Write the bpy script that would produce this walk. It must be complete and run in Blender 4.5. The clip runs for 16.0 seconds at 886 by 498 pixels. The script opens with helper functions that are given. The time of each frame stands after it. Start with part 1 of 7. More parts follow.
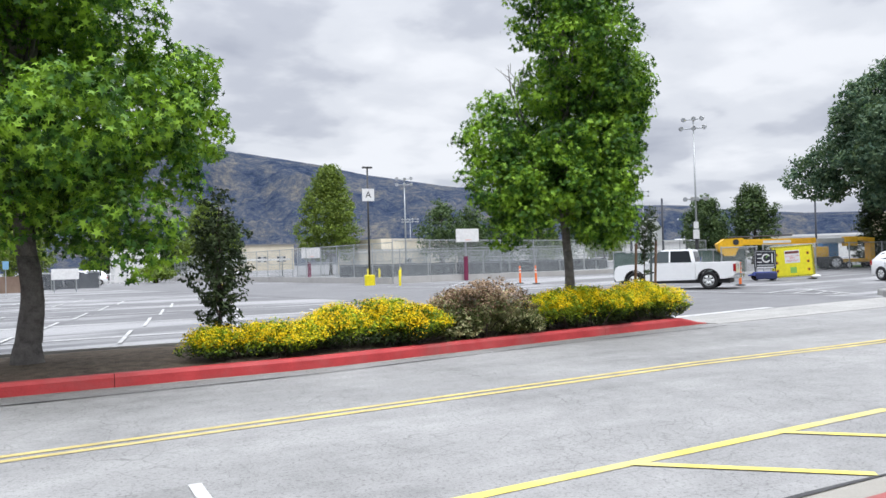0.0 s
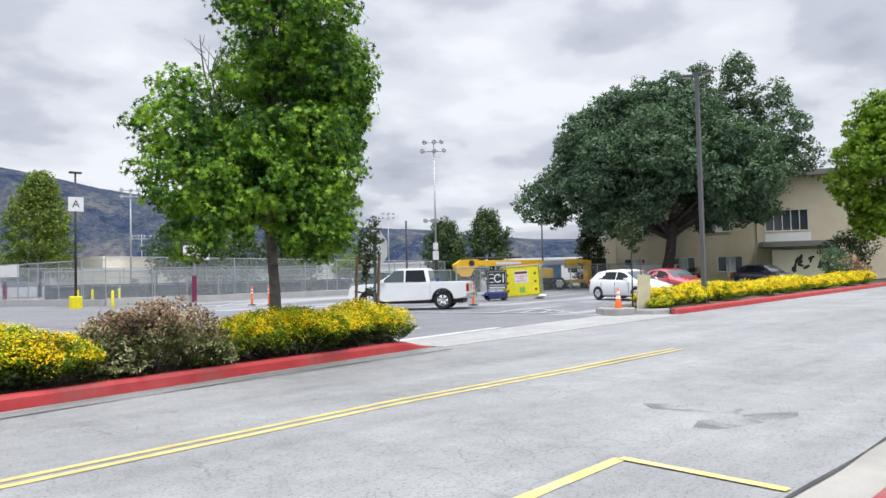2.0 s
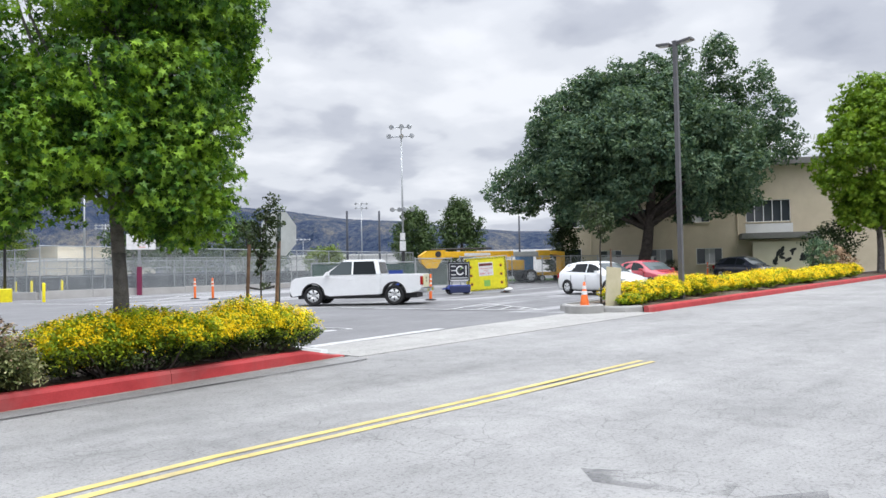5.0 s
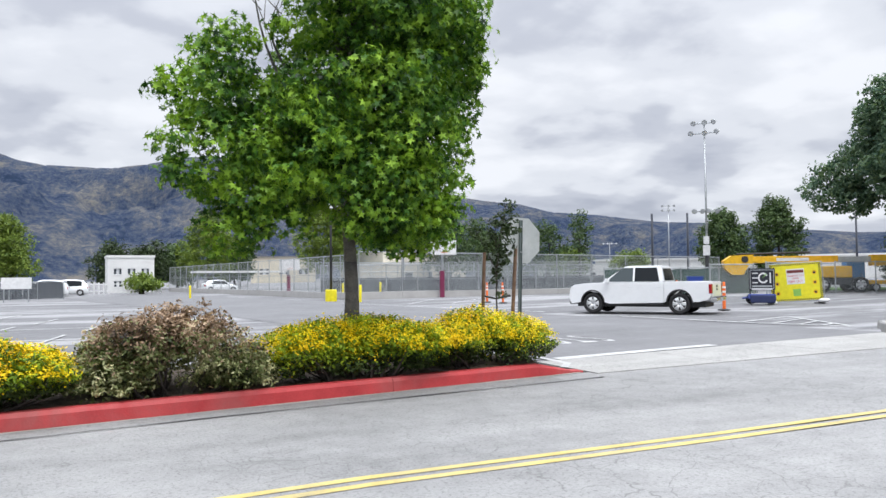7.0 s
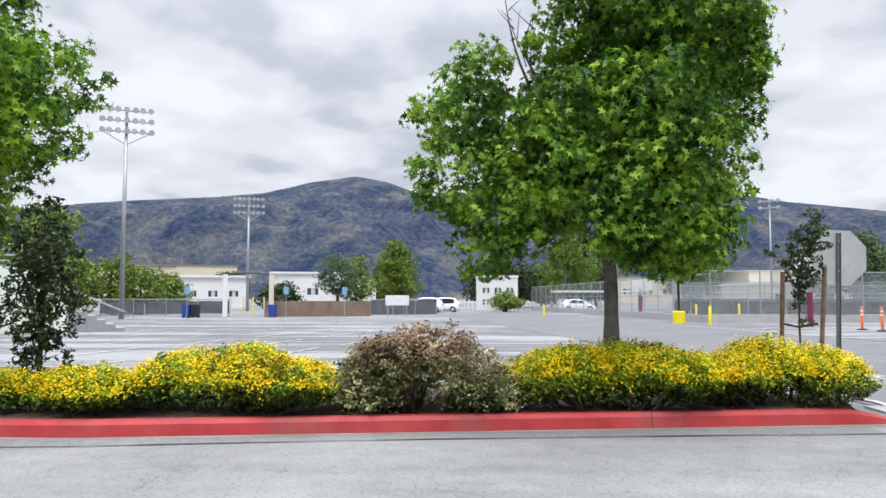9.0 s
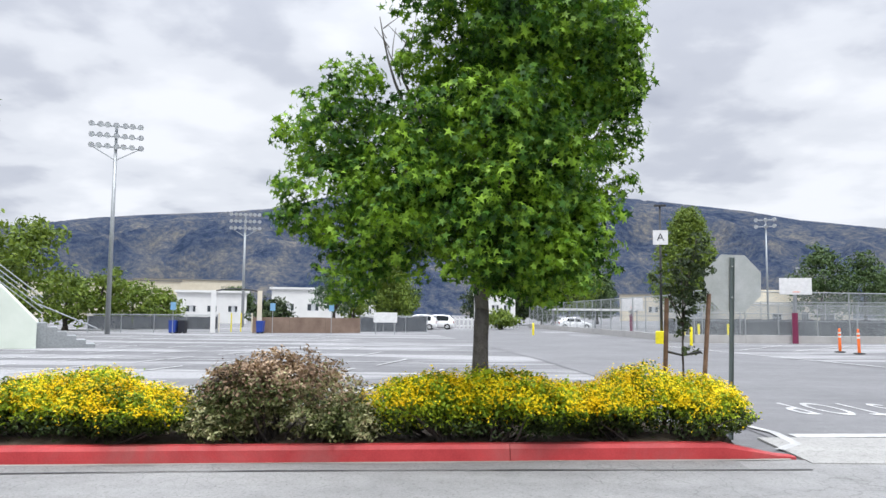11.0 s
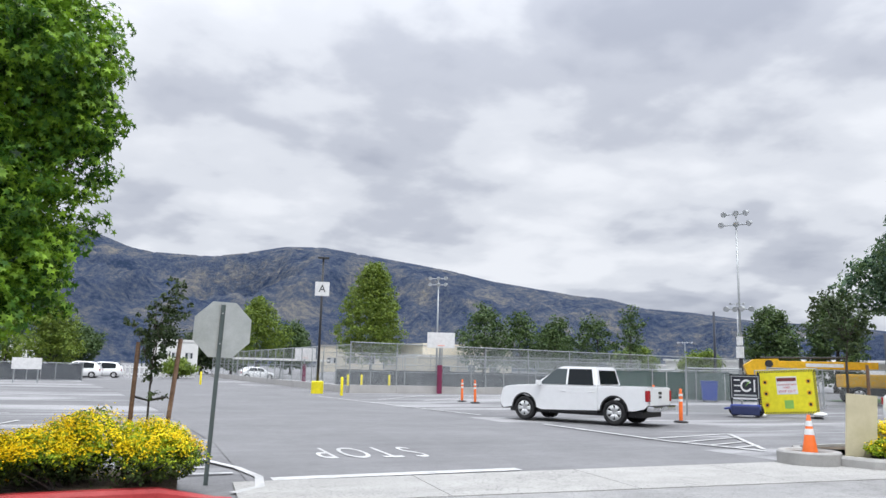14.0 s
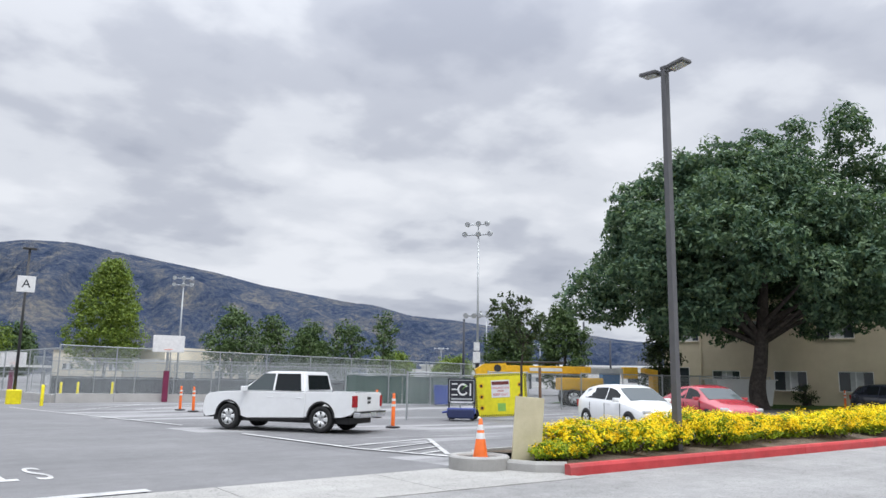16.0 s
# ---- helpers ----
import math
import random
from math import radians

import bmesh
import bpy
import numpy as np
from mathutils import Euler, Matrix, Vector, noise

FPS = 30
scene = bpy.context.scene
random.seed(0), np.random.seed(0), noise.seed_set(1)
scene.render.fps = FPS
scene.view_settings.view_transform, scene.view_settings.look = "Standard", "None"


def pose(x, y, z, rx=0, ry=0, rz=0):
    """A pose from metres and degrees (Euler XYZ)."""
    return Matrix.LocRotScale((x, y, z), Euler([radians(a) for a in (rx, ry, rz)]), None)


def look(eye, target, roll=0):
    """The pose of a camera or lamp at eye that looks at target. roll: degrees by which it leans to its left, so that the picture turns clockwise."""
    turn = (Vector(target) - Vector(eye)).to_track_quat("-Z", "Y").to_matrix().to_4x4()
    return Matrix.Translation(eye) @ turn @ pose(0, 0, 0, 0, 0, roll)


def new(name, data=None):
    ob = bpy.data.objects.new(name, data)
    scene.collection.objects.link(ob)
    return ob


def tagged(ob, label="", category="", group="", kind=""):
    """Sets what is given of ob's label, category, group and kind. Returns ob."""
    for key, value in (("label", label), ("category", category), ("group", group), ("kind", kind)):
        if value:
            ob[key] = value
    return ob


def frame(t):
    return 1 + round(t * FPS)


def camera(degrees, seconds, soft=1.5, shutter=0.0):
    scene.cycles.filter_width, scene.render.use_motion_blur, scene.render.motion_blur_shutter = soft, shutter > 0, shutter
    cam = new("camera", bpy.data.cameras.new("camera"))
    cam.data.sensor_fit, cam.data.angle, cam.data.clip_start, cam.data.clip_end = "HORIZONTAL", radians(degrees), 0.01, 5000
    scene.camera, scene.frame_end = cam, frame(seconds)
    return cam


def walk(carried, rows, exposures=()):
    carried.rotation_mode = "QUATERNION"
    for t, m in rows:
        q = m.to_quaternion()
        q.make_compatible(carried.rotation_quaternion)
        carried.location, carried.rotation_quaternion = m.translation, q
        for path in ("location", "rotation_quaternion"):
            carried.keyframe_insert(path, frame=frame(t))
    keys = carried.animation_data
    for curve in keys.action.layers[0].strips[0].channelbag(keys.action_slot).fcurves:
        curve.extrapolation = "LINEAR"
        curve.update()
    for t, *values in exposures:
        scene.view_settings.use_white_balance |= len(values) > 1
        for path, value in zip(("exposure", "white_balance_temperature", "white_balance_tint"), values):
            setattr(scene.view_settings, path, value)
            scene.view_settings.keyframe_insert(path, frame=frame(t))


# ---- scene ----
cam = camera(60.8, 16.0)
PATH = [
    (0, (6.384, -0.772, 1.648), (7.313, 0.998, 1.681), -1.5),
    (0.5, (6.76, -0.481, 1.661), (7.871, 1.181, 1.694), -1.5),
    (1, (7.45, 0.051, 1.597), (8.691, 1.619, 1.653), -1.4),
    (1.5, (8.044, 0.467, 1.54), (9.39, 1.945, 1.609), -1.4),
    (2, (8.578, 0.798, 1.513), (10.028, 2.174, 1.587), -1.3),
    (2.5, (8.968, 1.027, 1.532), (10.506, 2.303, 1.598), -1.4),
    (3, (9.481, 1.258, 1.509), (11.105, 2.424, 1.565), -1.4),
    (3.2, (9.607, 1.296, 1.533), (11.259, 2.422, 1.586), -1.1),
    (5.3, (11.91, 2.21, 1.498), (13.326, 3.622, 1.549), -0.9),
    (5.5, (12.03, 2.186, 1.507), (13.391, 3.651, 1.558), -0.7),
    (6, (12.43, 2.188, 1.499), (13.623, 3.793, 1.556), -0.7),
    (6.5, (12.726, 2.111, 1.52), (13.755, 3.824, 1.585), -0.7),
    (7, (13.094, 2.037, 1.567), (13.927, 3.853, 1.641), -0.6),
    (7.5, (13.494, 2.152, 1.563), (14.129, 4.046, 1.651), -0.6),
    (8, (13.955, 2.183, 1.562), (14.33, 4.145, 1.67), -0.9),
    (8.5, (14.377, 2.262, 1.571), (14.479, 4.255, 1.699), -0.8),
    (8.7, (14.491, 2.262, 1.581), (14.467, 4.258, 1.709), 0.0),
    (10.8, (16.362, 2.612, 1.7), (16.14, 4.592, 1.875), 0.2),
    (11, (16.561, 2.654, 1.718), (16.434, 4.643, 1.891), 0.5),
    (11.5, (17.098, 2.583, 1.697), (17.18, 4.572, 1.888), 0.3),
    (12, (17.677, 2.43, 1.697), (17.957, 4.398, 1.912), 0.5),
    (12.5, (18.192, 2.24, 1.712), (18.612, 4.18, 1.953), 0.9),
    (13, (18.699, 2.094, 1.727), (19.217, 4.007, 1.996), 1.3),
    (13.5, (19.207, 2.059, 1.734), (19.769, 3.957, 2.023), 1.4),
    (14, (19.712, 2.098, 1.698), (20.314, 3.979, 2.014), 1.4),
    (14.5, (20.19, 2.046, 1.696), (20.837, 3.909, 2.032), 1.4),
    (15, (20.674, 2.085, 1.707), (21.425, 3.905, 2.055), 1.2),
    (15.5, (21.318, 2.35, 1.729), (22.222, 4.099, 2.081), 1.1),
    (16, (21.958, 2.538, 1.71), (23.091, 4.15, 2.053), 1.0),
]
walk(cam, [(t, look(eye, target, roll)) for t, eye, target, roll in PATH], exposures=((0.0, 0.03), (6.0, 0.06), (8.5, 0.05), (11.0, 0.10), (12.0, 0.06), (13.5, 0.0), (16.0, -0.08)))

# ---- world, sun ----
world = bpy.data.worlds.new("overcast_sky")
scene.world = world
world.use_nodes = True


class Nodes:
    """A thin helper to chain shader nodes."""

    def __init__(self, tree):
        self.tree = tree

    def add(self, kind, inputs=None, **props):
        n = self.tree.nodes.new(kind)
        for k, v in props.items():
            setattr(n, k, v)
        for k, v in (inputs or {}).items():
            s = n.inputs[k]
            if isinstance(v, bpy.types.NodeSocket):
                self.tree.links.new(v, s)
            else:
                s.default_value = v
        return n

    def noise(self, vector, scale, detail=4.0, rough=0.55, distortion=0.0):
        return self.add("ShaderNodeTexNoise", {"Vector": vector, "Scale": scale, "Detail": detail, "Roughness": rough, "Distortion": distortion}).outputs["Fac"]

    def math(self, op, a, b=0.0, clamp=False):
        return self.add("ShaderNodeMath", {0: a, 1: b}, operation=op, use_clamp=clamp).outputs[0]

    def ramp(self, fac, stops, smooth=False):
        n = self.add("ShaderNodeValToRGB", {"Fac": fac})
        r = n.color_ramp
        r.interpolation = "EASE" if smooth else "LINEAR"
        while len(r.elements) < len(stops):
            r.elements.new(0.5)
        for e, (p, c) in zip(r.elements, stops):
            e.position = p
            e.color = (*c, 1) if len(c) == 3 else c
        return n.outputs["Color"]

    def mix(self, fac, a, b, blend="MIX"):
        n = self.add("ShaderNodeMix", data_type="RGBA", blend_type=blend)
        for i, v in ((0, fac), (6, a), (7, b)):
            s = n.inputs[i]
            if isinstance(v, bpy.types.NodeSocket):
                self.tree.links.new(v, s)
            else:
                s.default_value = (*v, 1) if i and len(v) == 3 else v
        return n.outputs[2]


def build_sky():
    t = world.node_tree
    t.nodes.clear()
    n = Nodes(t)
    way = n.add("ShaderNodeTexCoord").outputs["Generated"]
    xyz = n.add("ShaderNodeSeparateXYZ", {0: way})
    up = n.math("MAXIMUM", xyz.outputs[2], 0.0)
    # the cloud deck is a flat layer overhead: directions are laid onto it
    flat = n.math("ADD", up, 0.22)
    px, py = n.math("DIVIDE", xyz.outputs[0], flat), n.math("DIVIDE", xyz.outputs[1], flat)
    deck = n.add("ShaderNodeCombineXYZ", {0: px, 1: py, 2: 0.0}).outputs[0]
    big = n.noise(deck, 1.25, 3.0, 0.5, 0.2)
    small = n.noise(deck, 3.4, 5.0, 0.5, 0.1)
    both = n.math("ADD", n.math("MULTIPLY", big, 0.66), n.math("MULTIPLY", small, 0.34))
    cloud = n.ramp(both, [(0.36, (0.465, 0.50, 0.595)), (0.44, (0.585, 0.62, 0.71)), (0.51, (0.775, 0.81, 0.885)), (0.60, (0.915, 0.945, 1.01))], True)
    # an overcast sky is about three times as bright overhead as at the horizon
    rise = n.math("ADD", 1.0, n.math("MULTIPLY", n.math("POWER", up, 4.0), 6.0))
    lit = n.mix(1.0, cloud, n.add("ShaderNodeCombineXYZ", {0: rise, 1: rise, 2: rise}).outputs[0], "MULTIPLY")
    sky = n.add("ShaderNodeTexSky", sky_type="NISHITA", sun_disc=False, sun_elevation=radians(58), sun_rotation=radians(150))
    blue = n.add("ShaderNodeBackground", {"Color": sky.outputs[0], "Strength": 0.05})
    deck_light = n.add("ShaderNodeBackground", {"Color": lit, "Strength": 1.0})
    both_light = n.add("ShaderNodeMixShader", {0: 0.93, 1: blue.outputs[0], 2: deck_light.outputs[0]})
    n.add("ShaderNodeOutputWorld", {0: both_light.outputs[0]})


build_sky()
sun = new("sun", bpy.data.lights.new("sun", "SUN"))
sun.data.energy, sun.data.angle, sun.data.color = 1.4, radians(14), (0.98, 0.965, 0.91)
# the veiled sun stands behind the walker's right shoulder
sun.matrix_world = look((18, -22, 60), (18, 10, 0))


# ---- materials ----
MATS = {}


def material(name):
    m = bpy.data.materials.new(name)
    m.use_nodes = True
    m.node_tree.nodes.clear()
    MATS[name] = m
    return m, Nodes(m.node_tree)


def rough_matte(rough):
    return isinstance(rough, float) and rough > 0.7


def finish(n, colour, rough=0.8, bump=None, bump_strength=0.3, distance=0.01, metal=0.0, **extra):
    ins = {"Base Color": colour, "Roughness": rough, "Metallic": metal, "Specular IOR Level": 0.25 if rough_matte(rough) else 0.5}
    if bump is not None:
        ins["Normal"] = n.add("ShaderNodeBump", {"Height": bump, "Strength": bump_strength, "Distance": distance}).outputs[0]
    for k, v in extra.items():
        ins[k.replace("_", " ")] = v
    b = n.add("ShaderNodeBsdfPrincipled", ins)
    n.add("ShaderNodeOutputMaterial", {0: b.outputs[0]})


def spot(n, kind="Object"):
    return n.add("ShaderNodeTexCoord").outputs[kind]


def place(n):
    return n.add("ShaderNodeNewGeometry").outputs["Position"]


def surface(name, dark, light, rough=0.8, scale=6.0, fine=60.0, bump=0.25, metal=0.0, world_space=False, stain=None, distance=0.01, **extra):
    """A mottled surface: broad blotches, fine grain, and stains if given as (colour, amount)."""
    m, n = material(name)
    v = place(n) if world_space else spot(n)
    broad = n.noise(v, scale, 5.0, 0.6)
    grain = n.noise(v, fine, 3.0, 0.6)
    c = n.ramp(n.math("ADD", n.math("MULTIPLY", broad, 0.65), n.math("MULTIPLY", grain, 0.35)), [(0.34, dark), (0.64, light)])
    if stain:
        colour, amount = stain
        s = n.ramp(n.noise(v, scale * 0.37, 6.0, 0.65, 0.6), [(0.60 - amount * 0.2, (0, 0, 0)), (0.74, (1, 1, 1))])
        c = n.mix(n.math("MULTIPLY", s, amount), c, colour)
    finish(n, c, rough, grain, bump, distance, metal, **extra)
    return m


def paint(name, colour, rough=0.35, metal=0.0, wear=0.08, scale=5.0, **extra):
    """Painted metal or plastic with slight dirt."""
    m, n = material(name)
    v = spot(n)
    k = n.ramp(n.noise(v, scale, 6.0, 0.62), [(0.35, tuple(c * (1 - wear * 2) for c in colour)), (0.65, colour)])
    r = n.math("ADD", rough - 0.05, n.math("MULTIPLY", n.noise(v, scale * 4, 4.0), 0.1))
    finish(n, k, r, n.noise(v, 90.0, 2.0), 0.04, 0.004, metal, **extra)
    return m


def leaf_material(name, dark, mid, light, translucent=0.35, rough=0.5):
    m, n = material(name)
    g = n.add("ShaderNodeNewGeometry")
    island = g.outputs["Random Per Island"]
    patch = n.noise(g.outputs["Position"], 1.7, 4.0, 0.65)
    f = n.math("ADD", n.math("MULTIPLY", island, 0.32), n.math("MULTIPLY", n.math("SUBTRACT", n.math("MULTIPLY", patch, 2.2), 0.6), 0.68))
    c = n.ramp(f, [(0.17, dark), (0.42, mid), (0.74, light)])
    d = n.add("ShaderNodeBsdfPrincipled", {"Base Color": c, "Roughness": rough, "Specular IOR Level": 0.2})
    t = n.add("ShaderNodeBsdfTranslucent", {"Color": n.mix(1.0, c, (1.0, 1.0, 0.55), "MULTIPLY")})
    s = n.add("ShaderNodeMixShader", {0: translucent, 1: d.outputs[0], 2: t.outputs[0]})
    n.add("ShaderNodeOutputMaterial", {0: s.outputs[0]})
    return m


def asphalt(name, dark, light, crack=0.5, streak=0.0, bare=None):
    """Aged asphalt: stone grain, bleached patches, tyre-wear streaks along x, fine cracks."""
    m, n = material(name)
    v = place(n)
    broad = n.noise(v, 0.35, 6.0, 0.62, 0.4)
    mid = n.noise(v, 3.0, 5.0, 0.65)
    grain = n.noise(v, 55.0, 2.0, 0.7)
    stretched = n.add("ShaderNodeMapping", {"Vector": v, "Scale": (0.05, 1.3, 1.0)}).outputs[0]
    lane = n.noise(stretched, 1.0, 4.0, 0.6)
    f = n.math("ADD", n.math("ADD", n.math("MULTIPLY", broad, 0.34), n.math("MULTIPLY", mid, 0.22)), n.math("ADD", n.math("MULTIPLY", grain, 0.24), n.math("MULTIPLY", lane, 0.20)))
    c = n.ramp(f, [(0.36, dark), (0.62, light)])
    if bare:
        s = n.ramp(n.noise(n.add("ShaderNodeMapping", {"Vector": v, "Scale": (0.06, 0.34, 1.0)}).outputs[0], 1.0, 5.0, 0.6, 0.5), [(0.5, (0, 0, 0)), (0.58, (1, 1, 1))])
        c = n.mix(n.math("MULTIPLY", s, 0.85), c, bare)
    if crack:
        warped = n.add("ShaderNodeMix", {0: 0.2, 4: v, 5: n.add("ShaderNodeTexNoise", {"Vector": v, "Scale": 2.2, "Detail": 3.0}).outputs["Color"]}, data_type="VECTOR").outputs[1]
        cell = n.add("ShaderNodeTexVoronoi", {"Vector": warped, "Scale": 2.3}, feature="DISTANCE_TO_EDGE").outputs["Distance"]
        line = n.ramp(cell, [(0.0, (1, 1, 1)), (0.010, (0, 0, 0))])
        patchy = n.ramp(n.noise(v, 0.5, 3.0), [(0.47, (0, 0, 0)), (0.6, (1, 1, 1))])
        c = n.mix(n.math("MULTIPLY", n.math("MULTIPLY", line, patchy), crack), c, (0.05, 0.05, 0.05))
        fine = n.add("ShaderNodeTexVoronoi", {"Vector": warped, "Scale": 4.2}, feature="DISTANCE_TO_EDGE").outputs["Distance"]
        craze = n.ramp(fine, [(0.0, (1, 1, 1)), (0.026, (0, 0, 0))])
        worn = n.ramp(n.noise(v, 0.8, 4.0, 0.6), [(0.40, (0, 0, 0)), (0.62, (1, 1, 1))])
        c = n.mix(n.math("MULTIPLY", n.math("MULTIPLY", craze, worn), crack * 0.95), c, (0.07, 0.07, 0.07))
        pits = n.ramp(n.noise(v, 26.0, 3.0, 0.75), [(0.36, (1, 1, 1)), (0.47, (0, 0, 0))])
        c = n.mix(n.math("MULTIPLY", pits, min(0.5, crack * 1.2)), c, (0.09, 0.09, 0.09))
    finish(n, c, 0.88, n.math("ADD", grain, n.math("MULTIPLY", mid, 0.4)), 0.5, 0.012)
    return m


ROAD_ASPHALT = asphalt("road_asphalt", (0.170, 0.169, 0.168), (0.342, 0.339, 0.334), 0.45)
LOT_ASPHALT = asphalt("lot_asphalt", (0.11, 0.11, 0.115), (0.21, 0.21, 0.215), 0.5, bare=(0.34, 0.34, 0.345))
DRIVE_ASPHALT = asphalt("drive_asphalt", (0.13, 0.13, 0.135), (0.21, 0.21, 0.215), 0.2)
SEAL = asphalt("kerbside_seal", (0.15, 0.15, 0.15), (0.29, 0.287, 0.28), 0.6)
TAR = asphalt("joint_tar", (0.03, 0.03, 0.032), (0.09, 0.09, 0.092), 0.0)


def stain_material():
    m, n = material("oil_stain")
    v = place(n)
    mask = n.ramp(n.add("ShaderNodeMath", {0: n.noise(v, 1.5, 5.0, 0.6, 0.6), 1: 1.0}, operation="MULTIPLY").outputs[0], [(0.42, (0, 0, 0)), (0.60, (1, 1, 1))])
    c = n.ramp(n.noise(v, 40.0, 3.0), [(0.35, (0.09, 0.09, 0.095)), (0.65, (0.17, 0.17, 0.175))])
    b = n.add("ShaderNodeBsdfPrincipled", {"Base Color": c, "Roughness": 0.8})
    s = n.add("ShaderNodeMixShader", {0: n.math("MULTIPLY", mask, 0.5), 1: n.add("ShaderNodeBsdfTransparent").outputs[0], 2: b.outputs[0]})
    n.add("ShaderNodeOutputMaterial", {0: s.outputs[0]})
    return m


STAIN = stain_material()
APRON = asphalt("cracked_apron_concrete", (0.26, 0.257, 0.246), (0.41, 0.403, 0.385), 0.5)
CONCRETE = surface("pale_concrete", (0.27, 0.265, 0.255), (0.40, 0.395, 0.38), 0.85, 1.3, 70.0, 0.3, world_space=True, stain=((0.22, 0.21, 0.2), 0.5))
WALK = surface("sidewalk_concrete", (0.25, 0.238, 0.21), (0.37, 0.353, 0.32), 0.85, 1.0, 80.0, 0.3, world_space=True, stain=((0.25, 0.23, 0.2), 0.4))
RED_KERB = surface("red_kerb_paint", (0.34, 0.022, 0.026), (0.50, 0.045, 0.048), 0.6, 2.5, 50.0, 0.3, world_space=True, stain=((0.30, 0.12, 0.11), 0.5))
SOIL = surface("dry_soil", (0.06, 0.045, 0.035), (0.17, 0.135, 0.10), 0.95, 5.0, 40.0, 1.0, world_space=True, distance=0.03)
WHITE_LINE = surface("worn_white_line", (0.34, 0.34, 0.34), (0.62, 0.62, 0.61), 0.7, 4.0, 30.0, 0.2, world_space=True, stain=((0.24, 0.24, 0.24), 0.85))
YELLOW_LINE = surface("worn_yellow_line", (0.40, 0.31, 0.10), (0.62, 0.50, 0.17), 0.7, 3.0, 30.0, 0.2, world_space=True, stain=((0.30, 0.28, 0.22), 0.7))
BRIGHT_YELLOW_LINE = surface("yellow_zone_line", (0.50, 0.41, 0.09), (0.74, 0.62, 0.14), 0.7, 3.0, 40.0, 0.2, world_space=True, stain=((0.32, 0.31, 0.28), 0.75))
WORN_RED = surface("worn_red_kerb_paint", (0.20, 0.035, 0.036), (0.36, 0.06, 0.06), 0.7, 2.5, 50.0, 0.3, world_space=True, stain=((0.24, 0.16, 0.14), 0.6))
GRASS = surface("lawn", (0.03, 0.07, 0.015), (0.07, 0.14, 0.03), 0.95, 2.0, 60.0, 1.0, world_space=True)
BARK = surface("grey_bark", (0.095, 0.088, 0.085), (0.23, 0.215, 0.205), 0.95, 7.0, 45.0, 1.0, distance=0.03)
DARK_BARK = surface("dark_bark", (0.035, 0.03, 0.027), (0.10, 0.085, 0.075), 0.95, 5.0, 35.0, 1.0, distance=0.03)
STAKE = surface("weathered_stake", (0.10, 0.06, 0.04), (0.22, 0.14, 0.10), 0.9, 9.0, 60.0, 0.5)
# stops widened to paint sunlit clumps and dark crown hollows into the green
SWEETGUM = leaf_material("maple_sun_and_shade_leaf", (0.008, 0.026, 0.008), (0.056, 0.148, 0.021), (0.30, 0.49, 0.05), 0.28, 0.42)
CAMPHOR = leaf_material("dull_green_leaf", (0.024, 0.054, 0.036), (0.070, 0.13, 0.084), (0.19, 0.27, 0.155), 0.35)
FRESH = leaf_material("fresh_green_leaf", (0.045, 0.095, 0.010), (0.13, 0.24, 0.018), (0.27, 0.40, 0.04))
CONIFER = leaf_material("pine_green_leaf", (0.05, 0.085, 0.016), (0.11, 0.17, 0.028), (0.22, 0.29, 0.05), 0.25)
PURPLE = leaf_material("purple_blossom", (0.18, 0.13, 0.42), (0.33, 0.25, 0.66), (0.52, 0.44, 0.84), 0.35)
SHRUB = leaf_material("shrub_green_leaf", (0.035, 0.07, 0.010), (0.16, 0.26, 0.016), (0.42, 0.52, 0.03), 0.25)
BLOSSOM = leaf_material("yellow_blossom", (0.62, 0.38, 0.004), (0.85, 0.60, 0.006), (0.92, 0.76, 0.02), 0.25, 0.6)
BROWN_SHRUB = leaf_material("bronze_shrub_leaf", (0.022, 0.016, 0.012), (0.22, 0.14, 0.09), (0.62, 0.46, 0.33), 0.22, 0.6)
DARK_LEAF = leaf_material("dark_sapling_leaf", (0.012, 0.022, 0.010), (0.03, 0.05, 0.02), (0.07, 0.10, 0.04), 0.15)
FAR_LEAF = leaf_material("far_green_leaf", (0.025, 0.05, 0.02), (0.05, 0.09, 0.03), (0.10, 0.15, 0.05), 0.15)
GALV = surface("galvanised_steel", (0.30, 0.32, 0.33), (0.46, 0.48, 0.49), 0.45, 12.0, 80.0, 0.1, metal=0.7)
GREY_POLE = paint("grey_painted_pole", (0.10, 0.10, 0.108), 0.5)
BLACK_STEEL = paint("black_steel", (0.03, 0.03, 0.032), 0.5)
SIGN_BACK = surface("bare_aluminium", (0.36, 0.38, 0.38), (0.48, 0.50, 0.50), 0.5, 4.0, 60.0, 0.08, metal=0.35)
WHITE_PAINT = paint("white_car_paint", (0.80, 0.81, 0.82), 0.22, wear=0.02, Coat_Weight=0.6)
RED_PAINT = paint("red_car_paint", (0.42, 0.04, 0.06), 0.25, wear=0.05, Coat_Weight=0.7)
NAVY_PAINT = paint("navy_car_paint", (0.03, 0.035, 0.05), 0.25, wear=0.05, Coat_Weight=0.7)
TINT_GLASS = paint("tinted_glass", (0.012, 0.015, 0.017), 0.08, wear=0.0, Specular_IOR_Level=0.3)
PALE_GLASS = paint("windscreen_glass", (0.07, 0.085, 0.09), 0.06, wear=0.0, Specular_IOR_Level=0.4)
RUBBER = surface("tyre_rubber", (0.015, 0.015, 0.016), (0.035, 0.035, 0.036), 0.85, 8.0, 90.0, 0.2)
ALLOY = paint("alloy_wheel", (0.72, 0.73, 0.74), 0.3, 0.35)
DARK_TRIM = paint("dark_plastic", (0.025, 0.025, 0.027), 0.6)
